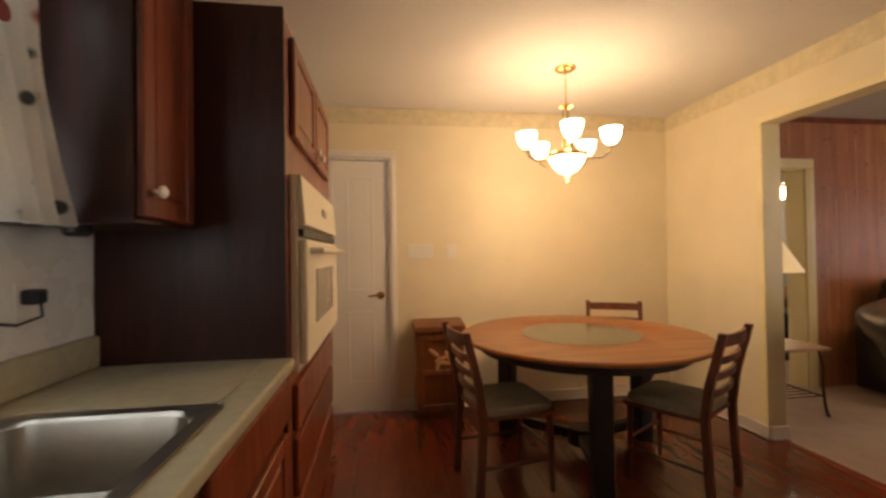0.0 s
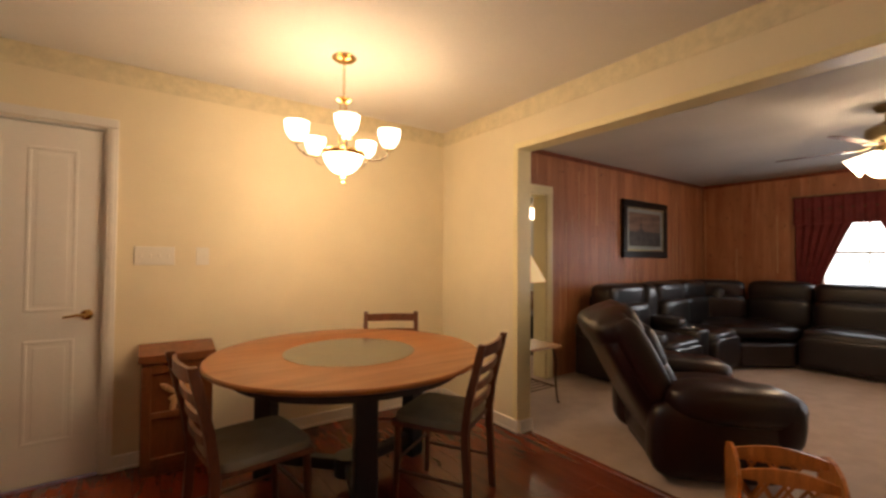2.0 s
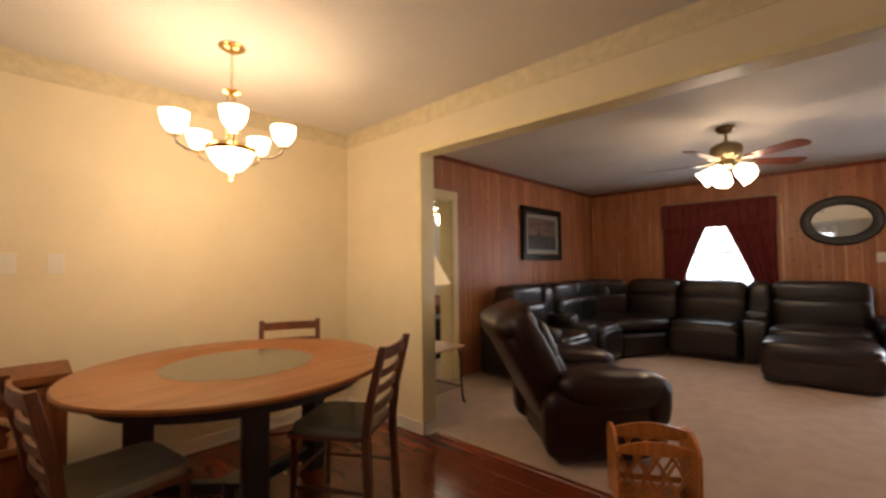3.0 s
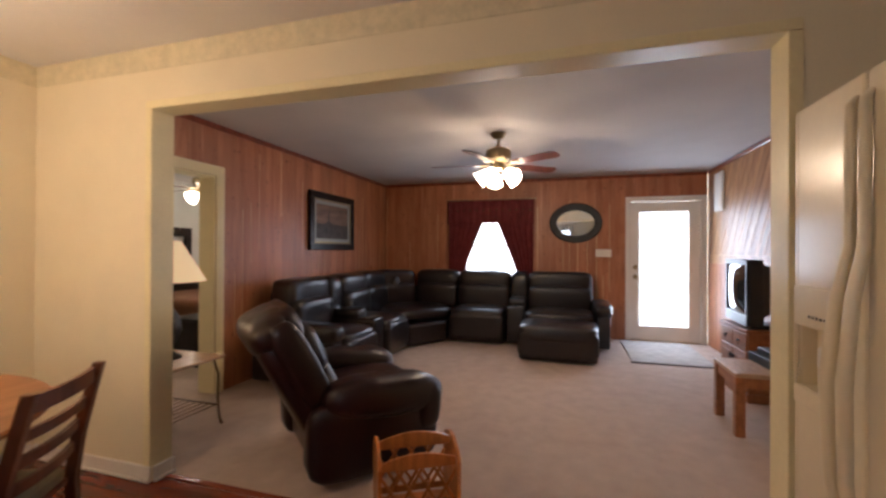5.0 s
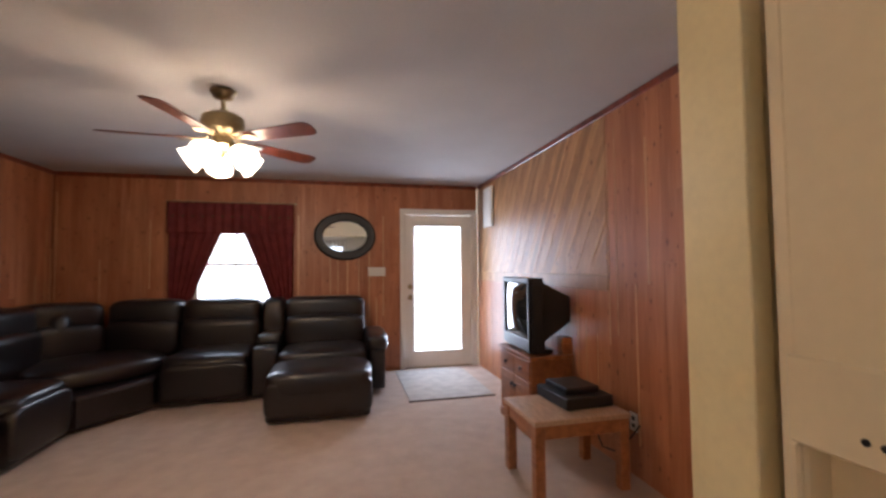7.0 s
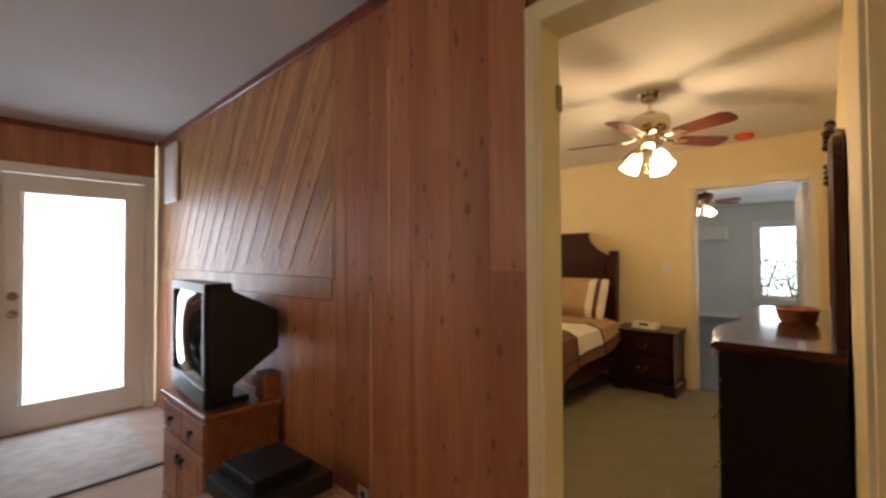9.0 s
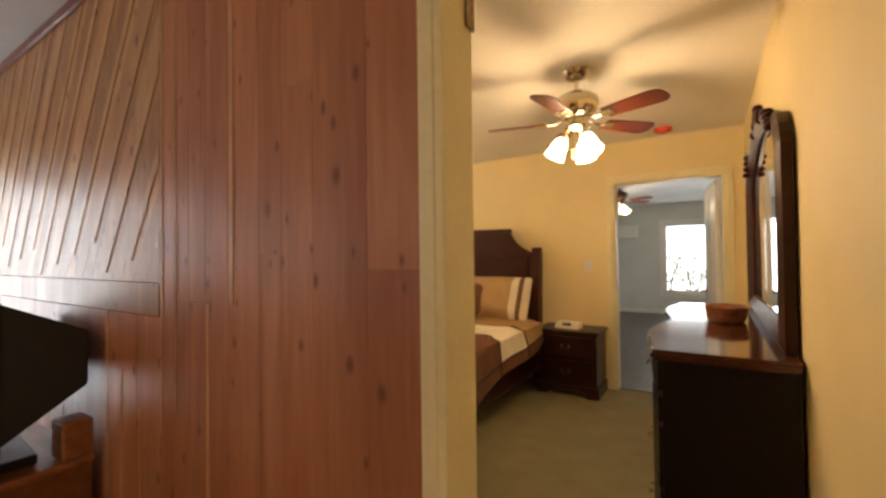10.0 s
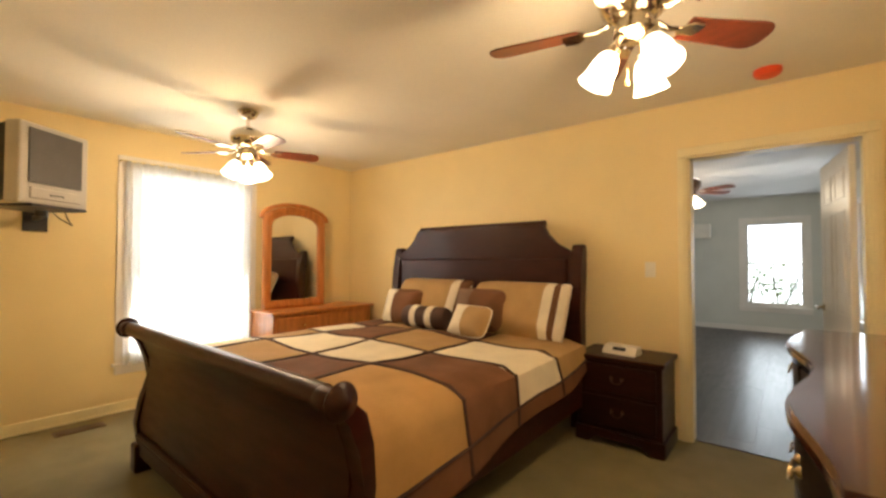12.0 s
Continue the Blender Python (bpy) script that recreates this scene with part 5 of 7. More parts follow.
def recliner():
    """A rocker recliner turned away, seen from behind."""
    d = thing("recliner", "oxblood brown leather recliner with tall rolled back and plump arms", "armchair", at(4.53, 1.715, 0, -43) @ Matrix.Scale(0.93, 4))
    mt = "leather_red"
    bm = B()
    box(bm, -0.30, 0.30, -0.38, 0.38, 0.0, 0.10, 0.02, None, 2)
    part("plinth", bm, "black_wood", d)
    bm = B()
    box(bm, -0.34, 0.34, -0.34, 0.34, 0.06, 0.36, 0.05, None, 3)
    part("base", bm, mt, d, smooth=True)
    bm = B()
    soft(bm, (0.38, 0, 0.28), (0.18, 0.58, 0.40), 0.45)
    part("footrest", bm, mt, d, smooth=True)
    bm = B()
    soft(bm, (0.12, 0, 0.42), (0.62, 0.56, 0.20), 0.4, 32, 16, None, 0.008, 2, 0.2)
    part("seat_cushion", bm, mt, d, smooth=True)
    for s in (-1, 1):
        bm = B()
        soft(bm, (0.02, s * 0.39, 0.27), (0.84, 0.22, 0.48), 0.42, 40, 22, None, 0.010, s)
        a = part("arm", bm, mt, d, smooth=True)
        bm = B()
        soft(bm, (0.06, s * 0.40, 0.50), (0.78, 0.29, 0.24), 0.66, 44, 20, pose(0, 0, 0.0, 0, 3, 0), 0.014, s + 4, 0.08)
        part("arm_pad", bm, mt, a, "plump rolled arm pad", smooth=True)
        bm = B()
        soft(bm, (0.36, s * 0.40, 0.40), (0.20, 0.27, 0.34), 0.75, 30, 18, None, 0.012, s + 9)
        part("arm_front", bm, mt, a, "gathered round arm front", smooth=True)
    lean = Matrix.Translation((-0.27, 0, 0.34)) @ Matrix.Rotation(radians(-28), 4, "Y")
    bm = B()
    soft(bm, (-0.02, 0, 0.24), (0.22, 0.80, 0.92), 0.40, 40, 26, lean, 0.010, 5)
    part("back_shell", bm, mt, d, smooth=True)
    for z, hh, x in ((0.20, 0.34, 0.08), (0.43, 0.34, 0.10), (0.60, 0.28, 0.06)):
        bm = B()
        soft(bm, (x, 0, z), (0.26, 0.72, hh), 0.5, 36, 18, lean, 0.014, z * 6)
        part("back_cushion", bm, mt, d, smooth=True)
    for s in (-1, 1):
        bm = B()
        soft(bm, (0.05, s * 0.36, 0.40), (0.20, 0.13, 0.60), 0.7, 24, 20, lean, 0.010, s + 2)
        part("back_wing", bm, mt, d, "padded side wing of the back", smooth=True)
    bm = B()
    soft(bm, (0.0, 0, 0.64), (0.30, 0.80, 0.22), 0.62, 44, 20, lean, 0.016, 8)
    part("back_roll", bm, mt, d, "padded top roll", smooth=True)


recliner()


def magazine_rack():
    d = thing("magazine_rack", "small golden oak magazine rack with cut-out lattice sides and a handle", "magazine rack", at(4.0, 1.07, 0, 120) @ Matrix.Diagonal((0.92, 0.92, 0.93, 1)))
    for s in (-1, 1):
        bm = B()
        o = [(-0.16, 0.0), (-0.12, 0.0), (-0.10, 0.04), (0.10, 0.04), (0.12, 0.0), (0.16, 0.0), (0.165, 0.34), (0.12, 0.39), (0.04, 0.42), (-0.04, 0.42), (-0.12, 0.39), (-0.165, 0.34)]
        prism(bm, o, "x", s * 0.20 - 0.009, s * 0.20 + 0.009, 0.003, Matrix.Rotation(0, 4, "Z"))
        part("end_panel", bm, "oak", d)
    bm = B()
    box(bm, -0.19, 0.19, -0.11, 0.11, 0.05, 0.062, 0.002)
    part("bottom", bm, "oak", d)
    for y, top in ((-0.12, 0.36), (0.12, 0.36), (0.0, 0.42)):
        bm = B()
        prism(bm, [(-0.19, top - 0.05), (0.19, top - 0.05)] + [(0.19 - 0.038 * i, top - 0.01 + 0.035 * math.sin(math.pi * i / 10)) for i in range(11)], "y", y - 0.007, y + 0.007, 0.002)
        part("top_rail", bm, "oak", d)
        if y:
            bm = B()
            box(bm, -0.19, 0.19, y - 0.006, y + 0.006, 0.07, 0.105, 0.002)
            part("bottom_rail", bm, "oak", d)
            for k in range(4):
                x = -0.142 + k * 0.095
                for r in (32, -32):
                    bm = B()
                    box(bm, -0.007, 0.007, -0.005, 0.005, -0.125, 0.125, 0.001, pose(x, y + (0.0005 if r > 0 else -0.0005), 0.205, 0, r, 0))
                    part("lattice", bm, "oak", d)


magazine_rack()


def end_table_and_lamp():
    x0, x1, y0, y1, h = 4.06, 4.60, 2.80, 3.33, 0.52
    d = thing("end_table", "wrought metal end table with a light wooden top and scrolled legs", "side table", at(0, 0))
    bm = B()
    box(bm, x0, x1, y0, y1, h - 0.022, h, 0.006, seg=2)
    part("top", bm, "oak_pale", d)
    for x, sx in ((x0 + 0.03, -1), (x1 - 0.03, 1)):
        for y in (y0 + 0.03, y1 - 0.03):
            bm = B()
            tube(bm, [(x - sx * 0.05, y, h - 0.025), (x - sx * 0.01, y, h - 0.14), (x - sx * 0.015, y, 0.22), (x, y, 0.08), (x + sx * 0.02, y, 0.008), (x + sx * 0.035, y, 0.012)], 0.009, 8)
            part("leg", bm, "bronze", d, smooth=True)
    for k in range(8):
        y = y0 + 0.06 + k * (y1 - y0 - 0.12) / 7
        bm = B()
        tube(bm, [(x0 + 0.04, y, 0.15), (x1 - 0.04, y, 0.15)], 0.005, 6)
        part("shelf_bar", bm, "bronze", d, smooth=True)
    for x in (x0 + 0.04, x1 - 0.04):
        bm = B()
        tube(bm, [(x, y0 + 0.03, 0.155), (x, y1 - 0.03, 0.155)], 0.007, 6)
        part("shelf_rail", bm, "bronze", d, smooth=True)
    l = thing("table_lamp", "table lamp with a lit cream coolie shade on the end table", "lamp", at(4.38, 3.10, h))
    bm = B()
    lathe(bm, [(0.085, 0.001), (0.09, 0.015), (0.05, 0.035), (0.025, 0.06), (0.05, 0.12), (0.085, 0.20), (0.075, 0.29), (0.03, 0.36), (0.018, 0.40), (0.02, 0.42)], 28)
    part("base", bm, "black_wood", l, "dark turned lamp base", smooth=True)
    bm = B()
    lathe(bm, [(0.006, 0.42), (0.006, 0.86), (0.012, 0.865), (0.004, 0.885)], 10)
    part("harp", bm, "brass", l, smooth=True)
    bm = B()
    lathe(bm, [(0.235, 0.55), (0.238, 0.553), (0.075, 0.84), (0.07, 0.84), (0.232, 0.555)], 40)
    s = part("shade", bm, "glow_shade", l, "cream coolie shade, lit", smooth=True)
    s.visible_shadow = False
    lamp_light(4.38, 3.10, h + 0.66, 1.6, WARM, 0.05)


M["oak_pale"] = mat("light oak top", (0.40, 0.23, 0.12), 0.35, vary=0.2, stretch=(1.5, 8, 8), coat=0.2)
end_table_and_lamp()


def tv_set():
    # stand: front faces +y with a small turn
    mt = "pine_wood"
    d = thing("tv_stand", "pine television cabinet with drawers, doors and dark ring pulls", "cabinet", at(6.60, -1.345, 0, 1) @ Matrix.Diagonal((1.0, 0.98, 1.0, 1)))
    bm = B()
    box(bm, -0.30, 0.30, -0.14, 0.22, 0.06, 0.60, 0.003)
    box(bm, -0.315, 0.315, -0.14, 0.235, 0.0, 0.075, 0.006)
    part("body", bm, mt, d)
    bm = B()
    box(bm, -0.325, 0.325, -0.14, 0.245, 0.601, 0.628, 0.008, seg=2)
    part("top", bm, mt, d)
    for x0, x1, z0, z1, nm in ((-0.29, -0.003, 0.44, 0.585, "drawer"), (0.003, 0.29, 0.44, 0.585, "drawer"), (-0.29, -0.003, 0.09, 0.425, "door"), (0.003, 0.29, 0.09, 0.425, "door")):
        bm = B()
        box(bm, x0, x1, 0.2205, 0.236, z0, z1, 0.004)
        if nm == "door":
            box(bm, x0 + 0.05, x1 - 0.05, 0.2365, 0.242, z0 + 0.05, z1 - 0.05, 0.005)
        q = part(nm, bm, mt, d)
        bm = B()
        c = ((x0 + x1) / 2, 0.237, (z0 + z1) / 2) if nm == "drawer" else ((x1 - 0.03) if x0 < -0.1 else (x0 + 0.03), 0.237, z1 - 0.08)
        lathe(bm, [(0.012, 0), (0.010, 0.01), (0.016, 0.016), (0.008, 0.022)], 12, pose(*c, -90, 0, 0))
        ring = [(c[0] + 0.02 * math.cos(a), c[1] + 0.014, c[2] - 0.02 + 0.02 * math.sin(a)) for a in [2 * math.pi * i / 12 for i in range(13)]]
        tube(bm, ring, 0.0025, 5)
        part("ring_pull", bm, "black_wood", q, smooth=True)
    t = thing("television", "large black cathode-ray television with a bulging screen and tapering back", "television", at(6.585, -1.345, 0.629, -3) @ Matrix.Diagonal((1.02, 0.95, 1.10, 1)))
    bm = B()
    o = [(-0.30, 0.02), (0.30, 0.02), (0.305, 0.08), (0.305, 0.50), (0.29, 0.55), (-0.29, 0.55), (-0.305, 0.50), (-0.305, 0.08)]
    prism(bm, o, "y", 0.09, 0.20, 0.012)
    box(bm, -0.22, 0.22, -0.02, 0.16, 0.0, 0.03, 0.004)
    part("cabinet", bm, "plastic_black", t)
    bm = B()
    prev = None
    for y, w, z0, z1 in ((0.095, 0.29, 0.06, 0.53), (0.085, 0.285, 0.10, 0.515), (-0.142, 0.29, 0.235, 0.415), (-0.148, 0.282, 0.245, 0.405)):
        ring = [bm.verts.new(p) for p in ((-w, y, z0), (w, y, z0), (w, y, z1), (-w, y, z1))]
        if prev:
            for i in range(4):
                bm.faces.new((prev[i], prev[(i + 1) % 4], ring[(i + 1) % 4], ring[i]))
        else:
            bm.faces.new(ring[::-1])
        prev = ring
    bm.faces.new(prev)
    part("rear_housing", bm, "plastic_black", t)
    bm = B()
    for a, b, c, e in ((-0.30, 0.30, 0.02, 0.11), (-0.30, 0.30, 0.51, 0.55), (-0.30, -0.26, 0.11, 0.51), (0.26, 0.30, 0.11, 0.51)):
        box(bm, a, b, 0.20, 0.225, c, e, 0.006)
    part("bezel", bm, "plastic_black", t)
    bm = B()
    nu, nv = 16, 12
    g = [[bm.verts.new((-0.262 + 0.524 * i / nu, 0.205 + 0.045 * (1 - (2 * i / nu - 1) ** 2) * (1 - (2 * j / nv - 1) ** 2) ** 0.5, 0.108 + 0.404 * j / nv)) for i in range(nu + 1)] for j in range(nv + 1)]
    for j in range(nv):
        for i in range(nu):
            bm.faces.new((g[j][i], g[j][i + 1], g[j + 1][i + 1], g[j + 1][i]))
    part("screen", bm, "screen", t, "bulging dark glass screen", smooth=True)
    s = thing("side_table", "low pine side table with square legs and a worn top", "side table", at(5.72, -1.09))
    bm = B()
    box(bm, -0.24, 0.24, -0.30, 0.32, 0.42, 0.45, 0.005, seg=2)
    part("top", bm, "pine_pale", s, "pale worn table top")
    bm = B()
    for a, b, c, e in ((-0.20, 0.20, 0.285, 0.305), (-0.20, 0.20, -0.285, -0.265), (-0.225, -0.205, -0.27, 0.29), (0.205, 0.225, -0.27, 0.29)):
        box(bm, a, b, c, e, 0.34, 0.419, 0.002)
    part("apron", bm, mt, s)
    for x in (-0.205, 0.205):
        for y in (-0.26, 0.285):
            bm = B()
            box(bm, x - 0.03, x + 0.03, y - 0.03, y + 0.03, 0, 0.418, 0.004)
            part("leg", bm, mt, s)
    v = thing("video_recorder", "black video recorder with a cable box on the low side table", "video recorder", at(5.79, -1.20, 0.451, 3) @ Matrix.Scale(0.92, 4))
    bm = B()
    box(bm, -0.20, 0.20, -0.17, 0.19, 0.0, 0.075, 0.005)
    part("case", bm, "plastic_black", v)
    bm = B()
    box(bm, -0.12, 0.16, -0.12, 0.14, 0.0755, 0.12, 0.006)
    part("cable_box", bm, "plastic_black", v)
    c = thing("power_cable", "tangled black cables hanging behind the side table", "cable", at(0, 0))
    bm = B()
    tube(bm, [(5.55, -1.50, 0.34), (5.60, -1.47, 0.25), (5.72, -1.45, 0.12), (5.85, -1.44, 0.10), (5.92, -1.42, 0.22), (5.90, -1.40, 0.42), (5.86, -1.37, 0.47)], 0.006, 6)
    part("cable", bm, "plastic_black", c)
    b = thing("wooden_box", "small red brown wooden box on the television stand", "box", at(6.34, -1.44, 0.629, 2) @ Matrix.Scale(0.9, 4))
    bm = B()
    box(bm, -0.06, 0.06, -0.05, 0.05, 0, 0.15, 0.01, seg=2)
    part("box", bm, mt, b)


M["pine_pale"] = mat("worn pale pine top", (0.50, 0.33, 0.22), 0.4, vary=0.2, stretch=(1.5, 8, 8), coat=0.2)
tv_set()

rg = thing("door_mat", "grey beige door mat with dark edge by the glazed door", "door mat", at(8.05, -0.80, 0.001))
bm = B()
box(bm, -0.62, 0.62, -0.44, 0.44, 0.0, 0.012, 0.005)
part("mat_surface", bm, "mat_rug", rg)
bm = B()
box(bm, -0.64, -0.621, -0.45, 0.45, 0.0, 0.010, 0.003)
part("binding", bm, "piping", rg, "dark bound edge")
# white rectangle near the ceiling, a smaller one raised on it
ep = thing("white_rectangle", "white raised rectangle high on the cedar wall", "access panel", at(8.28, -1.50, 2.08))
bm = B()
box(bm, -0.16, 0.16, -0.012, 0.012, -0.25, 0.25, 0.005)
part("cover", bm, "white_paint", ep)
bm = B()
box(bm, -0.13, 0.13, 0.0125, 0.017, -0.22, 0.22, 0.004)
part("inner_rectangle", bm, "white_paint", ep)


# ---- bedroom


def sleigh_bed():
    d = thing("sleigh_bed", "king-size mahogany sleigh bed with a scrolled footboard and tall headboard", "bed", at(0, 0))
    x0, x1 = 5.665, 7.80
    yf, yh = -2.72, -5.0
    # footboard: a scrolled profile swept across
    prof = [(yf - 0.02, 0.14), (yf + 0.03, 0.16), (yf + 0.045, 0.28), (yf + 0.02, 0.42), (yf - 0.005, 0.55), (yf + 0.0, 0.68), (yf + 0.035, 0.78), (yf + 0.08, 0.83)]
    prof += arc(yf + 0.09, 0.865, 0.04, -100, 170, 10)
    prof += [(yf + 0.035, 0.86), (yf - 0.01, 0.80), (yf - 0.04, 0.69), (yf - 0.05, 0.55), (yf - 0.03, 0.42), (yf - 0.01, 0.28)]
    bm = B()
    prism(bm, prof, "x", x0 + 0.07, x1 - 0.07, 0)
    fb = part("footboard", bm, "mahogany", d, smooth=True)
    for x in (x0, x1 - 0.075):
        fx = x if x == x0 else x - 0.06
        bm = B()
        o = [(a + (0.012 if a > yf - 0.004 else -0.012), z) for a, z in prof]
        prism(bm, o, "x", x, x + 0.075, 0.004)
        lathe(bm, [(0.056, 0), (0.062, 0.01), (0.055, 0.02), (0.03, 0.028), (0.018, 0.04), (0.004, 0.046)], 24, pose(x + (0.0 if x == x0 else 0.075), yf + 0.09, 0.865, 0, -90 if x == x0 else 90, 0))
        part("scroll_post", bm, "mahogany", fb, "scrolled end post", smooth=True)
        bm = B()
        box(bm, fx - 0.01, fx + 0.09, yf - 0.06, yf + 0.08, 0.0, 0.17, 0.014, seg=3)
        part("foot", bm, "mahogany", d)
    bm = B()
    box(bm, x0 + 0.08, x1 - 0.08, yf + 0.02, yf + 0.06, 0.10, 0.20, 0.012, seg=3)
    box(bm, x0 + 0.08, x1 - 0.08, yf + 0.030, yf + 0.065, 0.20, 0.225, 0.008, seg=2)
    part("plinth_moulding", bm, "mahogany", fb)
    # headboard
    x0, x1 = 5.85, 7.93
    bm = B()
    top = [(x0 + 0.09, 0.35), (x0 + 0.09, 1.36), (x0 + 0.13, 1.38), (x0 + 0.22, 1.42), (x0 + 0.29, 1.50), (x0 + 0.33, 1.56), (x0 + 0.34, 1.585)]
    o = top + [(x0 + x1 - a, z) for a, z in top[::-1]]
    prism(bm, o, "y", yh - 0.10, yh - 0.05, 0.006)
    hb = part("headboard", bm, "mahogany", d)
    bm = B()
    hp = [(yh - 0.12, 1.555)] + arc(yh - 0.11, 1.59, 0.035, -90, 180, 8)
    prism(bm, hp, "x", x0 + 0.34, x1 - 0.34, 0)
    part("crest", bm, "mahogany", hb, "rolled crest rail", smooth=True)
    bm = B()
    cp = [(a, z + 0.0) for a, z in ((x0 + 0.12, 0.95), (x0 + 0.12, 1.30), (x1 - 0.12, 1.30), (x1 - 0.12, 0.95))]
    prism(bm, cp, "y", yh - 0.052, yh - 0.03, 0.012)
    part("raised_panel", bm, "mahogany", hb)
    for x in (x0, x1 - 0.09):
        bm = B()
        o = [(yh - 0.12, 0), (yh - 0.02, 0), (yh - 0.02, 0.6), (yh + 0.0, 0.9), (yh - 0.02, 1.2), (yh - 0.06, 1.33)] + arc(yh - 0.10, 1.37, 0.045, -30, 200, 8) + [(yh - 0.14, 1.2), (yh - 0.11, 0.9)]
        prism(bm, o, "x", x, x + 0.09, 0.006)
        part("head_post", bm, "mahogany", hb, smooth=True)
    x0, x1 = 5.77, 7.86
    for x in (x0 + 0.02, x1 - 0.05):
        bm = B()
        box(bm, x, x + 0.03, yh - 0.04, yf - 0.02, 0.22, 0.47, 0.006)
        part("side_rail", bm, "mahogany", d)
    mt = thing("mattress", "deep cream mattress on its base in the sleigh bed", "mattress", at(0, 0))
    bm = B()
    box(bm, x0 + 0.055, x1 - 0.055, yh - 0.0, yf - 0.07, 0.36, 0.64, 0.05, None, 3)
    part("mattress", bm, "ivory", mt, smooth=True)

    # duvet: patches over a draped surface
    ax0, ax1, ay0, ay1 = x0 + 0.04, x1 - 0.04, yf - 0.075, yh + 0.10
    W = ax1 - ax0
    drop = 0.42

    def surf(u, v, lift=0.0):
        """u across from the drop on the near side to the far drop, v from foot to head."""
        s = -drop + u * (W + 2 * drop)
        y = ay0 + (ay1 - ay0) * v
        r = 0.07
        if s < 0:
            x, z = ax0 - 0.03 - 0.02 * min(1, -s / 0.3), 0.685 + s * (1.06 - 0.62 * v)
        elif s > W:
            x, z = ax1 + 0.03 + 0.02 * min(1, (s - W) / 0.3), 0.685 - (s - W) * (1.06 - 0.62 * v)
        else:
            x, z = ax0 + s, 0.695
            e = min(s, W - s)
            z -= 0.05 * max(0, 1 - e / r) ** 2
            x += (-0.03 if s < W / 2 else 0.03) * max(0, 1 - e / r)
            z += 0.018 * math.sin(s * 4.1) * math.sin(v * 7) * min(1, e * 4)
        z += 0.012 * noise.noise(Vector((s * 3, v * 6, 1)))
        if s < 0 or s > W:
            q = min(1, abs(s if s < 0 else s - W) / drop)
            x += (-1 if s < 0 else 1) * q * 0.022 * (1 + math.sin(v * 11 + s * 2))
            z += q * 0.008 * math.sin(v * 13)
            z = max(z, 0.2)
        if v < 0.05:
            z -= 0.06 * (1 - v / 0.05)
        return Vector((x, y, z + lift))
    dv = thing("duvet", "suede patchwork duvet in tan, chocolate and ivory draped over the bed", "duvet", at(0, 0))
    us = [0.0, 0.05, 0.36, 0.56, 0.76, 1.0]
    vs = [0.0, 0.29, 0.52, 0.76, 1.0]
    col = [["piping", "piping", "piping", "piping"], ["gold", "brown", "ivory", "tan"], ["brown", "ivory", "tan", "brown"], ["tan", "ivory", "brown", "tan"], ["ivory", "tan", "ivory", "brown"]]
    for i in range(5):
        for j in range(4):
            bm = B()
            n, k = 12, 14
            g = []
            for b_ in range(k + 1):
                row = []
                for a_ in range(n + 1):
                    u, v = us[i] + (us[i + 1] - us[i]) * a_ / n, vs[j] + (vs[j + 1] - vs[j]) * b_ / k
                    e = min(a_, n - a_, b_, k - b_)
                    row.append(bm.verts.new(surf(u, v, 0.0 if e == 0 else 0.012)))
                g.append(row)
            for b_ in range(k):
                for a_ in range(n):
                    bm.faces.new((g[b_][a_], g[b_][a_ + 1], g[b_ + 1][a_ + 1], g[b_ + 1][a_]))
            c = "brown" if col[i][j] == "piping" else col[i][j]
            part("patch", bm, c, dv, {"brown": "chocolate brown suede patch", "tan": "tan suede patch", "gold": "camel suede patch", "ivory": "ivory suede patch"}[c], smooth=True)
    bm = B()
    for v in vs[1:-1]:
        tube(bm, [surf(u / 60, v, 0.006) for u in range(61)], 0.012, 6, 0.6)
    for u in us[1:-1]:
        tube(bm, [surf(u, v / 40, 0.006) for v in range(41)], 0.012, 6, 0.6)
    part("piping", bm, "piping", dv, "dark brown piping between patches", smooth=True)

    def pillow(name, label, c, s, rx, rz, stripes, base="tan", p=0.5):
        q = thing(name, label, "pillow", pose(*c, rx, 0, rz))
        bm = B()
        soft(bm, (0, 0, 0), (s[0], s[2], s[1]), p, 40, 20, None, 0.005, c[0])
        # pinch the edges
        for v in bm.verts:
            e = max(abs(v.co.x) / (s[0] / 2), abs(v.co.z) / (s[1] / 2))
            v.co.y *= max(0.12, 1 - 0.85 * e ** 3)
        part("cover", bm, base, q, smooth=True)
        bm = B()
        loop = []
        for i in range(48):
            an = 2 * math.pi * i / 48
            ca, sa = math.cos(an), math.sin(an)
            loop.append((s[0] / 2 * math.copysign(abs(ca) ** (p * 0.95), ca) * 0.995, 0, s[1] / 2 * math.copysign(abs(sa) ** (p * 0.95), sa) * 0.995))
        tube(bm, loop + loop[:1], 0.006, 6)
        part("piping", bm, "ivory" if base == "tan" else base, q, smooth=True)
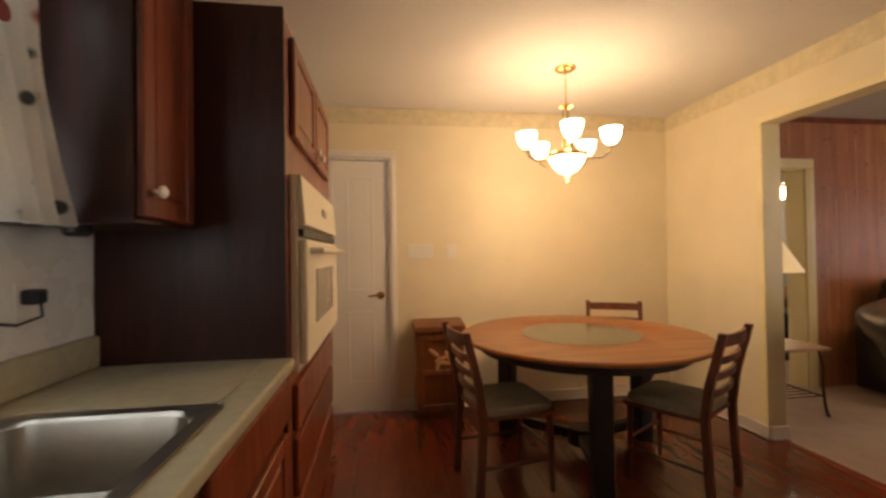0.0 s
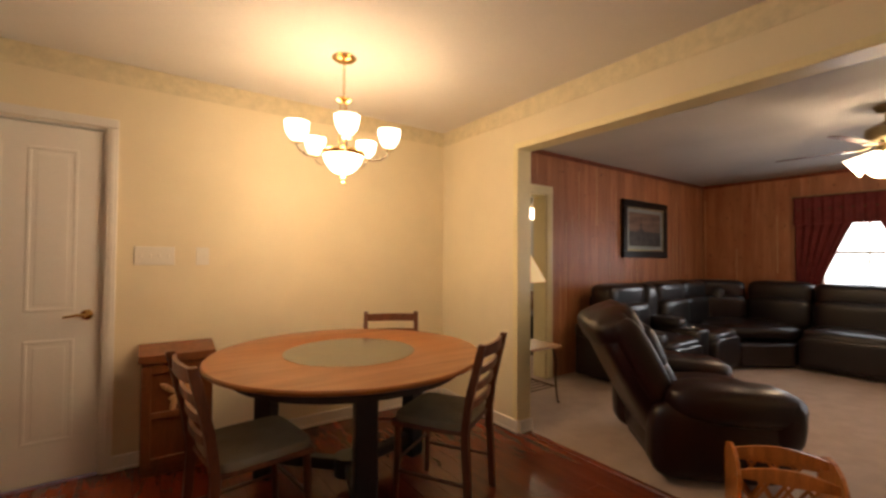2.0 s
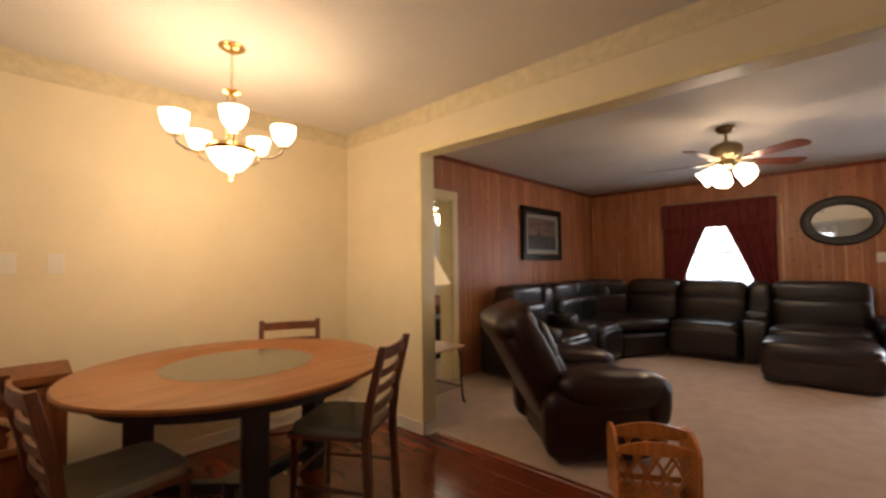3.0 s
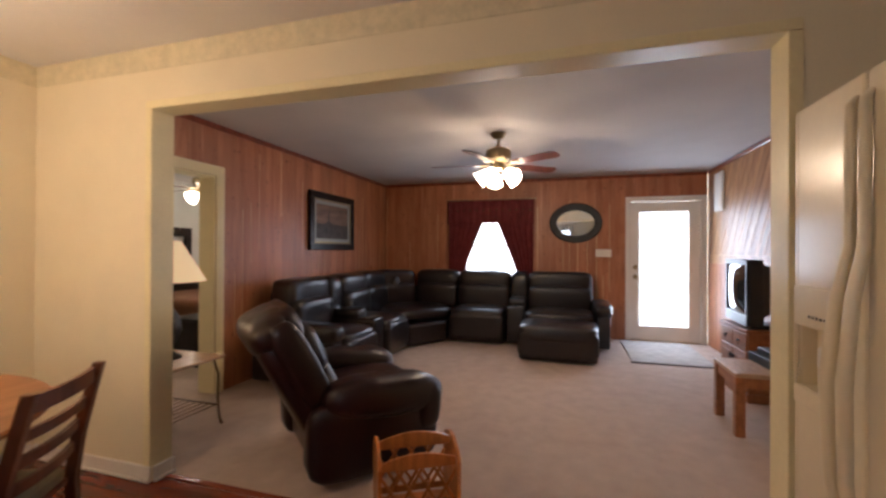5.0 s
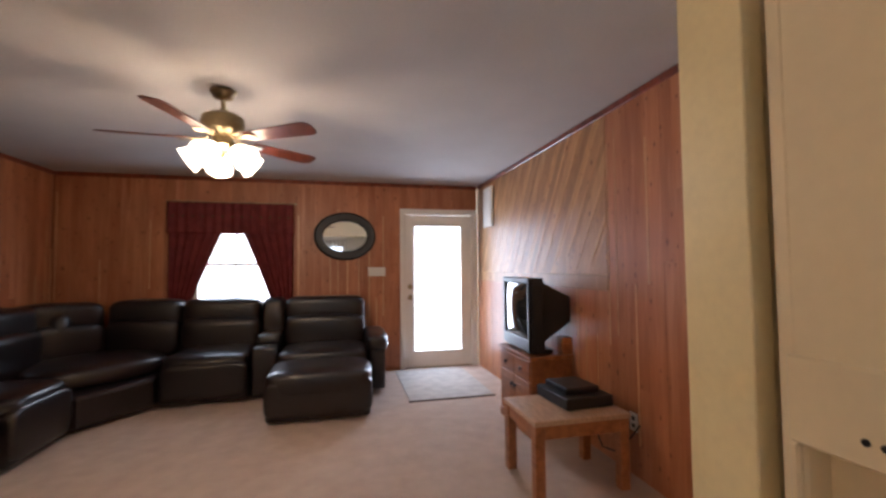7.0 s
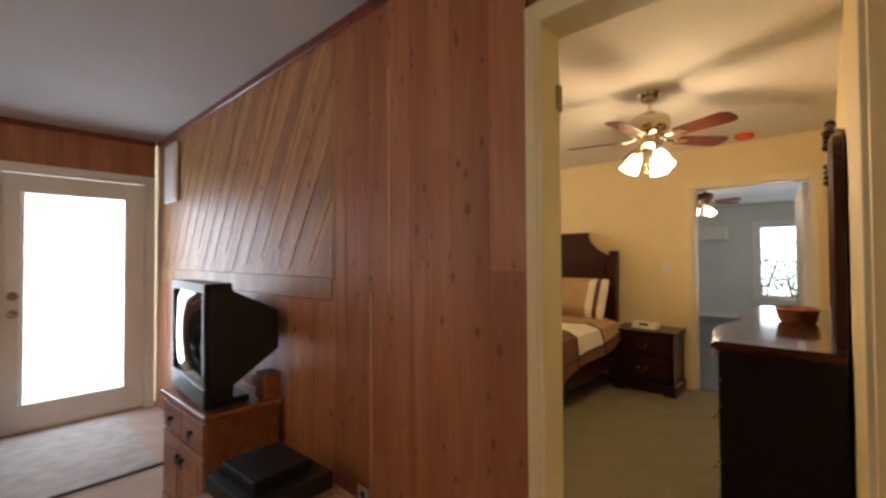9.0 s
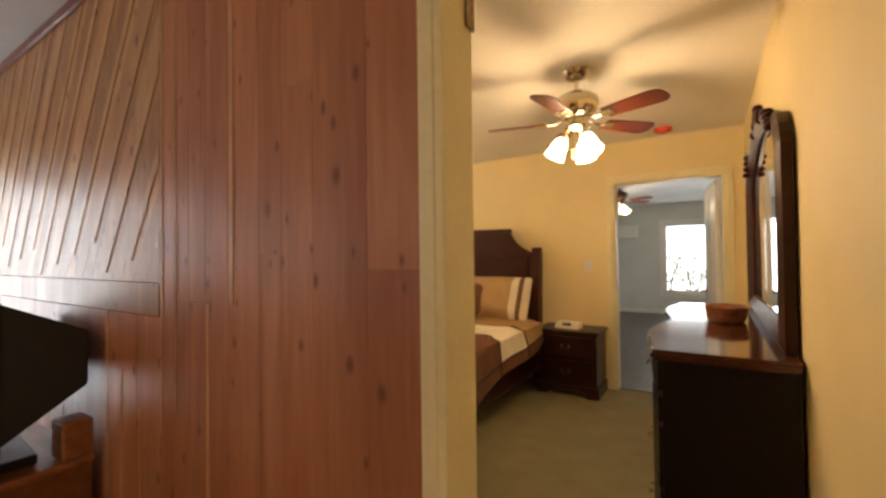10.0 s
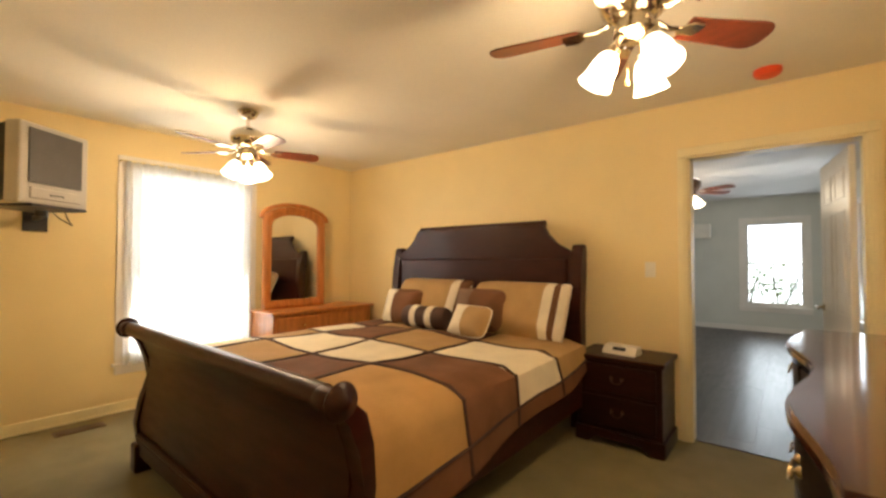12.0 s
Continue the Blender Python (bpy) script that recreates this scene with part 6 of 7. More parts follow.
        for a, b, mt_ in stripes:
            bm = B()
            n, k = 8, 18
            for sd in (-1, 1):
                g = []
                for i in range(n + 1):
                    row = []
                    for j in range(k + 1):
                        x, z = (a + (b - a) * i / n) * s[0] / 2, (-0.97 + 1.94 * j / k) * s[1] / 2
                        e = max(abs(x) / (s[0] / 2), abs(z) / (s[1] / 2))
                        ff = lambda t: max(0.0, 1 - min(1, abs(t)) ** (2 / p)) ** (p / 2)
                        y = s[2] / 2 * ff(2 * x / s[0]) * ff(2 * z / s[1]) * max(0.12, 1 - 0.85 * e ** 3) + 0.007
                        row.append(bm.verts.new((x, sd * y, z)))
                    g.append(row)
                for i in range(n):
                    for j in range(k):
                        bm.faces.new((g[i][j], g[i + 1][j], g[i + 1][j + 1], g[i][j + 1]))
            part("stripe", bm, mt_, q, {"ivory": "ivory stripe", "brown": "chocolate stripe", "piping": "dark stripe"}.get(mt_, "stripe"), smooth=True)
    hy = yh + 0.10
    pillow("pillow", "tan suede pillow with ivory and chocolate stripes against the headboard", (6.30, hy + 0.10, 0.90), (0.86, 0.46, 0.22), 26, 0, [(-0.995, -0.86, "ivory"), (-0.86, -0.76, "brown"), (-0.76, -0.60, "ivory")], p=0.34)
    pillow("pillow", "tan suede pillow with chocolate end and ivory stripe against the headboard", (7.20, hy + 0.10, 0.90), (0.86, 0.46, 0.22), 26, 0, [(-0.99, -0.80, "brown"), (-0.79, -0.62, "ivory")], p=0.34)
    pillow("cushion", "square cushion half chocolate and half brown leaning on the pillow", (6.56, hy + 0.23, 0.89), (0.44, 0.34, 0.15), 22, 5, [(0.30, 0.97, "taupe")], "brown", 0.36)
    pillow("cushion", "small ivory and camel block cushion", (6.52, hy + 0.41, 0.82), (0.38, 0.25, 0.14), 30, -8, [(0.15, 0.97, "ivory")], "tan", 0.4)
    pillow("cushion", "chocolate cushion with one wide ivory stripe", (7.40, hy + 0.26, 0.86), (0.40, 0.32, 0.15), 22, 10, [(0.35, 0.85, "ivory")], "brown", 0.36)
    bs = thing("bolster", "chocolate bolster with two ivory bands", "cushion", pose(6.98, hy + 0.40, 0.81, 0, 90, 5))
    bm = B()
    lathe(bm, [(0.03, -0.22), (0.08, -0.21), (0.09, -0.18), (0.092, 0.18), (0.08, 0.21), (0.03, 0.22)], 28)
    part("roll", bm, "piping", bs, smooth=True)
    for a in (-0.10, 0.06):
        bm = B()
        lathe(bm, [(0.088, a), (0.095, a + 0.002), (0.095, a + 0.058), (0.088, a + 0.06)], 28)
        part("band", bm, "ivory", bs, "ivory band", smooth=True)


sleigh_bed()


def bail_pull(bm, m):
    """A small bail handle facing local +y."""
    for s in (-1, 1):
        lathe(bm, [(0.012, 0), (0.012, 0.004), (0.006, 0.012)], 10, m @ pose(s * 0.035, 0, 0, -90, 0, 0))
    tube(bm, [m @ Vector(p) for p in ((-0.035, 0.012, 0), (-0.033, 0.018, -0.018), (-0.015, 0.02, -0.028), (0.015, 0.02, -0.028), (0.033, 0.018, -0.018), (0.035, 0.012, 0))], 0.0035, 6)


def nightstand():
    d = thing("nightstand", "dark mahogany two-drawer nightstand with bracket base", "nightstand", at(5.54, -5.06) @ Matrix.Diagonal((1, 1, 1.13, 1)))
    bm = B()
    box(bm, -0.28, 0.28, -0.20, 0.19, 0.09, 0.515, 0.004)
    part("body", bm, "mahogany_dark", d)
    bm = B()
    box(bm, -0.30, 0.30, -0.215, 0.215, 0.516, 0.545, 0.008, seg=3)
    part("top", bm, "mahogany_dark", d)
    bm = B()
    prism(bm, [(-0.295, 0), (-0.20, 0), (-0.15, 0.045), (0.15, 0.045), (0.20, 0), (0.295, 0), (0.295, 0.089), (-0.295, 0.089)], "y", 0.17, 0.205, 0.003)
    box(bm, -0.295, -0.26, -0.20, 0.169, 0, 0.089, 0.002)
    box(bm, 0.26, 0.295, -0.20, 0.169, 0, 0.089, 0.002)
    part("bracket_base", bm, "mahogany_dark", d)
    for z0, z1 in ((0.12, 0.30), (0.325, 0.495)):
        bm = B()
        box(bm, -0.245, 0.245, 0.1905, 0.208, z0, z1, 0.006, seg=2)
        q = part("drawer", bm, "mahogany_dark", d)
        bm = B()
        bail_pull(bm, Matrix.Translation((0, 0.209, (z0 + z1) / 2 + 0.01)))
        part("pull", bm, "bronze", q, smooth=True)
    c = thing("clock_radio", "cream clock radio with a dark display on the nightstand", "clock", at(5.555, -5.02, 0.6165, -8))
    bm = B()
    prism(bm, [(-0.06, 0), (0.06, 0), (0.055, 0.02), (0.02, 0.055), (-0.055, 0.06)], "x", -0.12, 0.12, 0.006)
    part("case", bm, "plastic_white", c)
    bm = B()
    box(bm, -0.045, 0.045, -0.002, 0.002, -0.014, 0.014, 0.001, pose(0.0, 0.041, 0.0395, 45, 0, 0))
    part("display", bm, "plastic_black", c, "dark display window")


nightstand()


def dresser():
    """Against the west wall with a serpentine front; its front faces +x."""
    d = thing("dresser", "large espresso stained dresser with a glossy serpentine top and many drawers", "dresser", at(4.115, 0))
    y0, y1 = -4.45, -2.70
    L = y1 - y0

    def front(v):
        return 0.448 - 0.030 * math.cos(4 * math.pi * v)

    def outline(o, n=48):
        return [(0.0, y0 - o), *[(front(i / n) + o, y0 - o + (L + 2 * o) * i / n) for i in range(n + 1)], (0.0, y1 + o)]
    bm = B()
    prism(bm, outline(0), "z", 0.10, 0.925, 0)
    part("body", bm, "espresso", d)
    bm = B()
    for o, z0, z1 in ((0.02, 0.926, 0.937), (0.035, 0.938, 0.955), (0.028, 0.956, 0.968)):
        prism(bm, outline(o), "z", z0, z1, 0.003 if o > 0.03 else 0)
    tp = part("top", bm, "dresser_top", d, "glossy serpentine top")
    bm = B()
    prism(bm, outline(0.02), "z", 0.0, 0.11, 0.004)
    part("plinth", bm, "espresso", d)
    n = 3
    for r, (z0, z1) in enumerate(((0.14, 0.38), (0.40, 0.64), (0.66, 0.76), (0.785, 0.905))):
        for k in range(n):
            a, b = 0.03 + k * 0.94 / n + 0.008, 0.03 + (k + 1) * 0.94 / n - 0.008
            bm = B()
            m_ = 10
            pts = [(front(a + (b - a) * i / m_) + 0.003, y0 + L * (a + (b - a) * i / m_)) for i in range(m_ + 1)]
            o = pts + [(x + 0.014, y) for x, y in pts[::-1]]
            prism(bm, o, "z", z0, z1, 0.003)
            q = part("drawer", bm, "espresso", d)
            if z1 - z0 > 0.11:
                v = (a + b) / 2
                bm = B()
                bail_pull(bm, pose(front(v) + 0.018, y0 + L * v, (z0 + z1) / 2 + 0.01, 0, 0, -90))
                part("pull", bm, "antique", q, "brass bail pull", smooth=True)
    mr = thing("dresser_mirror", "tall arched mirror in a carved mahogany frame standing on the dresser", "mirror", at(4.110, -3.57, 0.970))
    w = 0.78
    arch = [(-w, 0.0), (w, 0.0), (w, 0.76)] + [(w - 0.02 - 0.10 * i / 3, 0.80 + 0.10 * (i / 3) ** 0.7) for i in range(4)] + [(0.5 - 0.1 * i, 0.92 + 0.13 * math.sin(math.pi * (i + 0.8) / 11.6)) for i in range(11)]
    arch += [(-w + 0.12 - 0.10 * i / 3, 0.90 - 0.10 * (i / 3) ** 1.5) for i in range(4)] + [(-w, 0.76)]
    inner = [(u * 0.84, 0.09 + z * 0.84) for u, z in arch]
    bm = B()
    rings = []
    for f, x in ((0.0, 0.0), (0.0, 0.035), (0.35, 0.05), (0.7, 0.035), (1.0, 0.02), (1.0, 0.0)):
        rings.append([bm.verts.new((x, a[0] + (b[0] - a[0]) * f, a[1] + (b[1] - a[1]) * f)) for a, b in zip(arch, inner)])
    for p_, q_ in zip(rings, rings[1:]):
        for i in range(len(arch)):
            bm.faces.new((p_[i], p_[(i + 1) % len(arch)], q_[(i + 1) % len(arch)], q_[i]))
    part("frame", bm, "mahogany", mr)
    bm = B()
    prism(bm, inner, "x", 0.004, 0.012)
    part("glass", bm, "mirror", mr)
    for i, (y, z, s) in enumerate(((0, 1.06, 0.12), (0.09, 1.04, 0.08), (-0.09, 1.04, 0.08), (0.17, 1.01, 0.06), (-0.17, 1.01, 0.06), (0, 1.10, 0.07))):
        bm = B()
        soft(bm, (0.035, y, z), (0.05, s, s * 0.8), 0.9, 14, 10, None, 0.004, i)
        part("crest_carving", bm, "mahogany", mr, "carved shell crest", smooth=True)
    for s in (-1, 1):
        bm = B()
        for k in range(4):
            soft(bm, (0.045, s * (0.62 - 0.04 * k), 0.86 + 0.03 * k), (0.05, 0.06, 0.035), 0.9, 10, 8, None, 0.003, k)
        part("shoulder_carving", bm, "mahogany", mr, "carved leaves", smooth=True)
    bw = thing("wooden_bowl", "oval painted wooden bowl in amber and dark brown on the dresser", "bowl", at(4.30, -3.60, 0.9695))
    bm = B()
    lathe(bm, [(0.09, 0.0), (0.105, 0.015), (0.118, 0.075), (0.122, 0.08), (0.112, 0.078), (0.10, 0.02), (0.04, 0.012)], 36, None, 0.85, 1.25)
    part("bowl", bm, "basket", bw, smooth=True)


dresser()


def wall_tv():
    m = pose(8.57, -2.24, 1.645, 0, 0, 128) @ Matrix.Diagonal((0.90, 1.0, 1.10, 1))
    d = thing("wall_television", "silver cathode-ray television on a swivel wall bracket", "television", m)
    # local: the front faces +y
    bm = B()
    box(bm, -0.27, 0.27, 0.10, 0.20, 0.0, 0.47, 0.012, seg=2)
    part("front_case", bm, "plastic_silver", d)
    bm = B()
    prev = None
    for y, w, z0, z1 in ((0.101, 0.255, 0.01, 0.46), (0.0, 0.24, 0.02, 0.44), (-0.16, 0.16, 0.06, 0.36), (-0.2, 0.14, 0.08, 0.33)):
        ring = [bm.verts.new(p) for p in ((-w, y, z0), (w, y, z0), (w, y, z1), (-w, y, z1))]
        if prev:
            for i in range(4):
                bm.faces.new((prev[i], prev[(i + 1) % 4], ring[(i + 1) % 4], ring[i]))
        else:
            bm.faces.new(ring[::-1])
        prev = ring
    bm.faces.new(prev)
    part("rear_case", bm, "plastic_black", d)
    bm = B()
    box(bm, -0.21, 0.21, 0.2005, 0.208, 0.12, 0.44, 0.004)
    part("screen", bm, "screen_dull", d, "dark grey screen")
    bm = B()
    box(bm, -0.20, 0.20, 0.2005, 0.212, 0.03, 0.095, 0.006)
    part("control_panel", bm, "plastic_silver", d)
    for k in range(4):
        bm = B()
        box(bm, -0.05 + k * 0.03, -0.03 + k * 0.03, 0.2125, 0.216, 0.055, 0.065, 0.001)
        part("button", bm, "plastic_black", d)
    b = thing("tv_bracket", "black swivel bracket carrying the wall television", "wall bracket", at(0, 0))
    bm = B()
    box(bm, -0.22, 0.22, -0.15, 0.24, -0.018, -0.001, 0.004, m)
    part("tray", bm, "plastic_black", b)
    bm = B()
    tube(bm, [(8.60, -2.32, 1.62), (8.80, -2.33, 1.60), (8.985, -2.33, 1.60)], 0.022, 10)
    lathe(bm, [(0.035, 0), (0.035, 0.07)], 14, Matrix.Translation((8.60, -2.32, 1.583)))
    part("arm", bm, "plastic_black", b, smooth=True)
    bm = B()
    box(bm, 8.975, 8.998, -2.40, -2.26, 1.50, 1.72, 0.004)
    part("wall_plate", bm, "plastic_black", b)
    c = thing("tv_cable", "thin black cable looping under the wall television", "cable", at(0, 0))
    bm = B()
    tube(bm, [(8.57, -2.42, 1.66), (8.60, -2.46, 1.57), (8.72, -2.50, 1.54), (8.88, -2.45, 1.60), (8.99, -2.42, 1.66)], 0.004, 6)
    part("cable", bm, "plastic_black", c)


wall_tv()


def oak_dresser():
    d = thing("oak_dresser", "golden oak dresser with drawers in the bedroom corner", "dresser", at(0, 0))
    x0, x1, y0, y1 = 8.50, 8.97, -5.22, -3.98
    bm = B()
    box(bm, x0 + 0.02, x1, y0, y1, 0.06, 0.735, 0.004)
    box(bm, x0 + 0.04, x1, y0 + 0.02, y1 - 0.02, 0, 0.06, 0.0)
    part("body", bm, "oak", d)
    bm = B()
    box(bm, x0 - 0.01, x1 + 0.005, y0 - 0.02, y1 + 0.02, 0.736, 0.765, 0.006, seg=2)
    part("top", bm, "oak", d)
    for k in range(2):
        for z0 in (0.09, 0.30, 0.51):
            a = y0 + 0.03 + k * 0.6
            bm = B()
            box(bm, x0 + 0.004, x0 + 0.019, a, a + 0.57, z0, z0 + 0.195, 0.005)
            q = part("drawer", bm, "oak", d)
            bm = B()
            knob(bm, pose(x0 + 0.004, a + 0.285, z0 + 0.1, 0, -90, 0), 0.014)
            part("knob", bm, "brass", q, smooth=True)
    m = thing("oak_mirror", "arched mirror in a golden oak frame standing on the oak dresser", "mirror", at(8.84, -4.40, 0.766))
    w, h = 0.37, 0.95
    arch = [(-w, 0), (w, 0), (w, h)] + [(w * math.cos(radians(a)), h + 0.15 * math.sin(radians(a))) for a in range(15, 180, 15)] + [(-w, h)]
    inner = [(u * 0.76, 0.09 + z * 0.84) for u, z in arch]
    bm = B()
    rings = []
    for f, x in ((0.0, 0.02), (0.0, -0.02), (0.3, -0.032), (0.8, -0.02), (1.0, -0.01), (1.0, 0.02)):
        rings.append([bm.verts.new((x, a[0] + (b[0] - a[0]) * f, a[1] + (b[1] - a[1]) * f)) for a, b in zip(arch, inner)])
    for p_, q_ in zip(rings, rings[1:]):
        for i in range(len(arch)):
            bm.faces.new((p_[i], p_[(i + 1) % len(arch)], q_[(i + 1) % len(arch)], q_[i]))
    part("frame", bm, "oak", m)
    bm = B()
    prism(bm, inner, "x", 0.0, 0.01)
    part("glass", bm, "mirror", m)
    bm = B()
    tube(bm, [(-0.01, (w + 0.03) * math.cos(radians(a)), h + 0.01 + 0.165 * math.sin(radians(a))) for a in range(0, 181, 12)], 0.022, 8)
    part("cornice", bm, "oak", m, "moulded arched cornice", smooth=True)


oak_dresser()
ruffle("sheer_curtain", "white sheer curtain glowing with daylight over the tall bedroom window", 8.955, -3.97, -2.88, 0.40, 2.13, at(0, 0), 0.012, 16, material="sheer")
rd = thing("curtain_rod", "thin white curtain rod over the sheer curtain", "curtain rod", at(0, 0))
bm = B()
tube(bm, [(8.995, -2.84, 2.125), (8.955, -2.845, 2.13), (8.955, -4.0, 2.13), (8.995, -4.005, 2.125)], 0.008, 8)
part("rod", bm, "cream_trim", rd, smooth=True)
vt = thing("floor_vent", "brown metal floor vent grille in the green carpet", "floor vent", at(8.78, -2.58, 0.001))
bm = B()
box(bm, -0.06, 0.06, -0.15, 0.15, 0, 0.006, 0.002)
part("plate", bm, "bronze", vt)
for k in range(10):
    bm = B()
    box(bm, -0.045, 0.045, -0.13 + k * 0.028, -0.118 + k * 0.028, 0.0062, 0.011, 0.001)
    part("slat", bm, "bronze", vt)
sm = thing("smoke_detector", "round orange smoke detector on the bedroom ceiling", "smoke detector", at(4.695, -5.0, CEIL))
bm = B()
lathe(bm, [(0.07, -0.001), (0.072, -0.02), (0.06, -0.038), (0.03, -0.045)], 28)
part("body", bm, "orange", sm, smooth=True)
bm = B()
lathe(bm, [(0.012, -0.0455), (0.01, -0.05)], 12)
part("button", bm, "orange", sm)
for z in (0.28, 1.85):
    hg = tagged(new("hinge"), "worn brass hinge", kind="structure")
    hg.matrix_world = at(4.781, -1.635, z)
    bm = B()
    box(bm, -0.002, 0.002, -0.010, 0.012, -0.038, 0.038, 0.001)
    part("hinge_leaf", bm, "antique", hg)
    bm = B()
    lathe(bm, [(0.005, -0.04), (0.005, 0.04)], 10, Matrix.Translation((0, -0.014, 0)))
    part("hinge_pin", bm, "antique", hg)
ac = thing("wall_air_conditioner", "white wall-mounted air conditioner in the far room", "air conditioner", at(6.15, -11.39, 1.85))
bm = B()
box(bm, -0.40, 0.40, 0, 0.19, -0.14, 0.14, 0.03, seg=3)
part("case", bm, "plastic_white", ac)
bm = B()
box(bm, -0.36, 0.36, 0.15, 0.195, -0.145, -0.12, 0.004)
part("louvre", bm, "plastic_white", ac)

# second bedroom, through the north doorway
sb = thing("second_bed", "made bed with a brown cover in the second bedroom", "bed", at(7.15, 5.55))
bm = B()
box(bm, -0.75, 0.75, -0.95, 0.95, 0.10, 0.40, 0.02)
part("base", bm, "espresso", sb)
bm = B()
soft(bm, (0, 0, 0.50), (1.56, 1.95, 0.30), 0.25, 40, 16)
part("cover", bm, "brown", sb, "brown bed cover", smooth=True)
ch = thing("chest", "dark wooden chest at the foot of the bed", "chest", at(5.95, 4.45))
bm = B()
box(bm, -0.25, 0.35, -0.2, 0.2, 0, 0.50, 0.01)
part("body", bm, "espresso", ch)
bm = B()
box(bm, -0.27, 0.37, -0.22, 0.22, 0.501, 0.53, 0.006)
part("lid", bm, "espresso", ch)
h2 = thing("second_headboard", "dark wooden mirror frame on the second bedroom wall", "mirror", at(7.45, 6.58, 0))
bm = B()
for a, b, c, e in ((-0.55, 0.25, 1.52, 1.66), (-0.55, -0.42, 0.8, 1.52), (0.12, 0.25, 0.8, 1.52)):
    box(bm, a, b, -0.06, 0.0, c, e, 0.01)
box(bm, -0.5, 0.2, -0.35, 0, 0, 0.8, 0.01)
part("frame", bm, "espresso", h2)


# ---- boards on walls and floors
WALLS = {o.name: o for o in scene.objects if o.name.startswith(("wall_", "floor"))}


def board_mesh(w, h, t):
    bm = B()
    box(bm, -w / 2, w / 2, -t, 0, 0, h, min(0.0010, t * 0.4))
    me = bpy.data.meshes.new("board")
    bm.to_mesh(me)
    bm.free()
    return me


_cache = {}


def board(parent, m, w, h, t, material, name="plank"):
    key = (round(w, 3), round(h, 3), t, material)
    if key not in _cache:
        _cache[key] = board_mesh(w, h, t)
        _cache[key].materials.append(M[material])
    o = new(name, _cache[key])
    o.parent = WALLS[parent]
    o.matrix_world = m


rnd = random.Random(4)


def clad(parent, axis, a0, a1, face, turn, holes, top=2.43):
    """Vertical boards of uneven widths with a pale streak here and there; turn sets the way they face."""
    p = a0
    while p < a1 - 0.004:
        w = rnd.choice((0.09, 0.115, 0.14, 0.165))
        w = min(w, a1 - p)
        if a1 - p - w < 0.03:
            w = a1 - p
        for h0, h1 in [(h[0], h[1]) for h in holes]:
            for edge in (h0, h1):
                if p < edge - 0.004 < p + w:
                    w = edge - p
        c = p + w / 2
        spans = [(0.0, top)]
        for h0, h1, lo, hi in holes:
            if h0 - 0.002 <= c <= h1 + 0.002:
                spans = [s for s in ((0.0, lo), (hi, top)) if s[1] - s[0] > 0.02]
        for lo, hi in spans:
            cut = rnd.uniform(0.5, 1.9)
            cuts = [lo, hi] if (hi - lo < 1.3 or rnd.random() < 0.5) else [lo, lo + cut, hi]
            for s, e in zip(cuts, cuts[1:]):
                m = at(c, face, s, turn) if axis == "x" else at(face, c, s, turn)
                board(parent, m, round(w - 0.0004, 4), round(e - s - 0.0004, 4), 0.014, "panel")
            if rnd.random() < 0.5 and hi - lo > 0.5:
                ln = rnd.uniform(0.35, min(1.5, hi - lo - 0.1))
                s = rnd.uniform(lo + 0.02, hi - ln - 0.02)
                q = c + w * 0.36
                m = at(q, face, s, turn) if axis == "x" else at(face, q, s, turn)
                board(parent, m @ Matrix.Translation((0, -0.0022, 0)), rnd.choice((0.010, 0.014, 0.018)), round(ln, 1), 0.014, "sapwood", "streak")
        p += w


clad("wall_living_north", "x", 3.98, 8.76, 3.425, 0, [(4.18, 5.19, -0.01, 2.055)])
clad("wall_living_east", "y", -1.50, 3.40, 8.780, -90, [(1.01, 2.11, 0.76, 1.97), (-1.498, -0.442, -0.01, 2.103)])
# south wall: vertical boards, with a field of diagonal boards over a level one
clad("wall_living_south", "x", 4.826, 5.86, -1.534, 180, [])
clad("wall_living_south", "x", 5.86, 8.76, -1.534, 180, [], top=1.15)
clad("wall_living_south", "x", 3.98, 4.826, -1.534, 180, [(3.98, 4.826, -0.01, 2.121)])
for a, b in ((5.862, 7.30), (7.302, 8.758)):
    board("wall_living_south", at((a + b) / 2, -1.534, 1.152, 180), b - a, 0.108, 0.016, "diag", "level_plank")


def clip_poly(poly, x0, x1, z0, z1):
    for ax, lim, sg in ((0, x0, 1), (0, x1, -1), (1, z0, 1), (1, z1, -1)):
        out = []
        for i in range(len(poly)):
            a, b = poly[i - 1], poly[i]
            ia, ib = (a[ax] - lim) * sg >= 0, (b[ax] - lim) * sg >= 0
            if ia != ib:
                t = (lim - a[ax]) / (b[ax] - a[ax])
                out.append((a[0] + (b[0] - a[0]) * t, a[1] + (b[1] - a[1]) * t))
            if ib:
                out.append(b)
        poly = out
        if len(poly) < 3:
            return []
    return poly


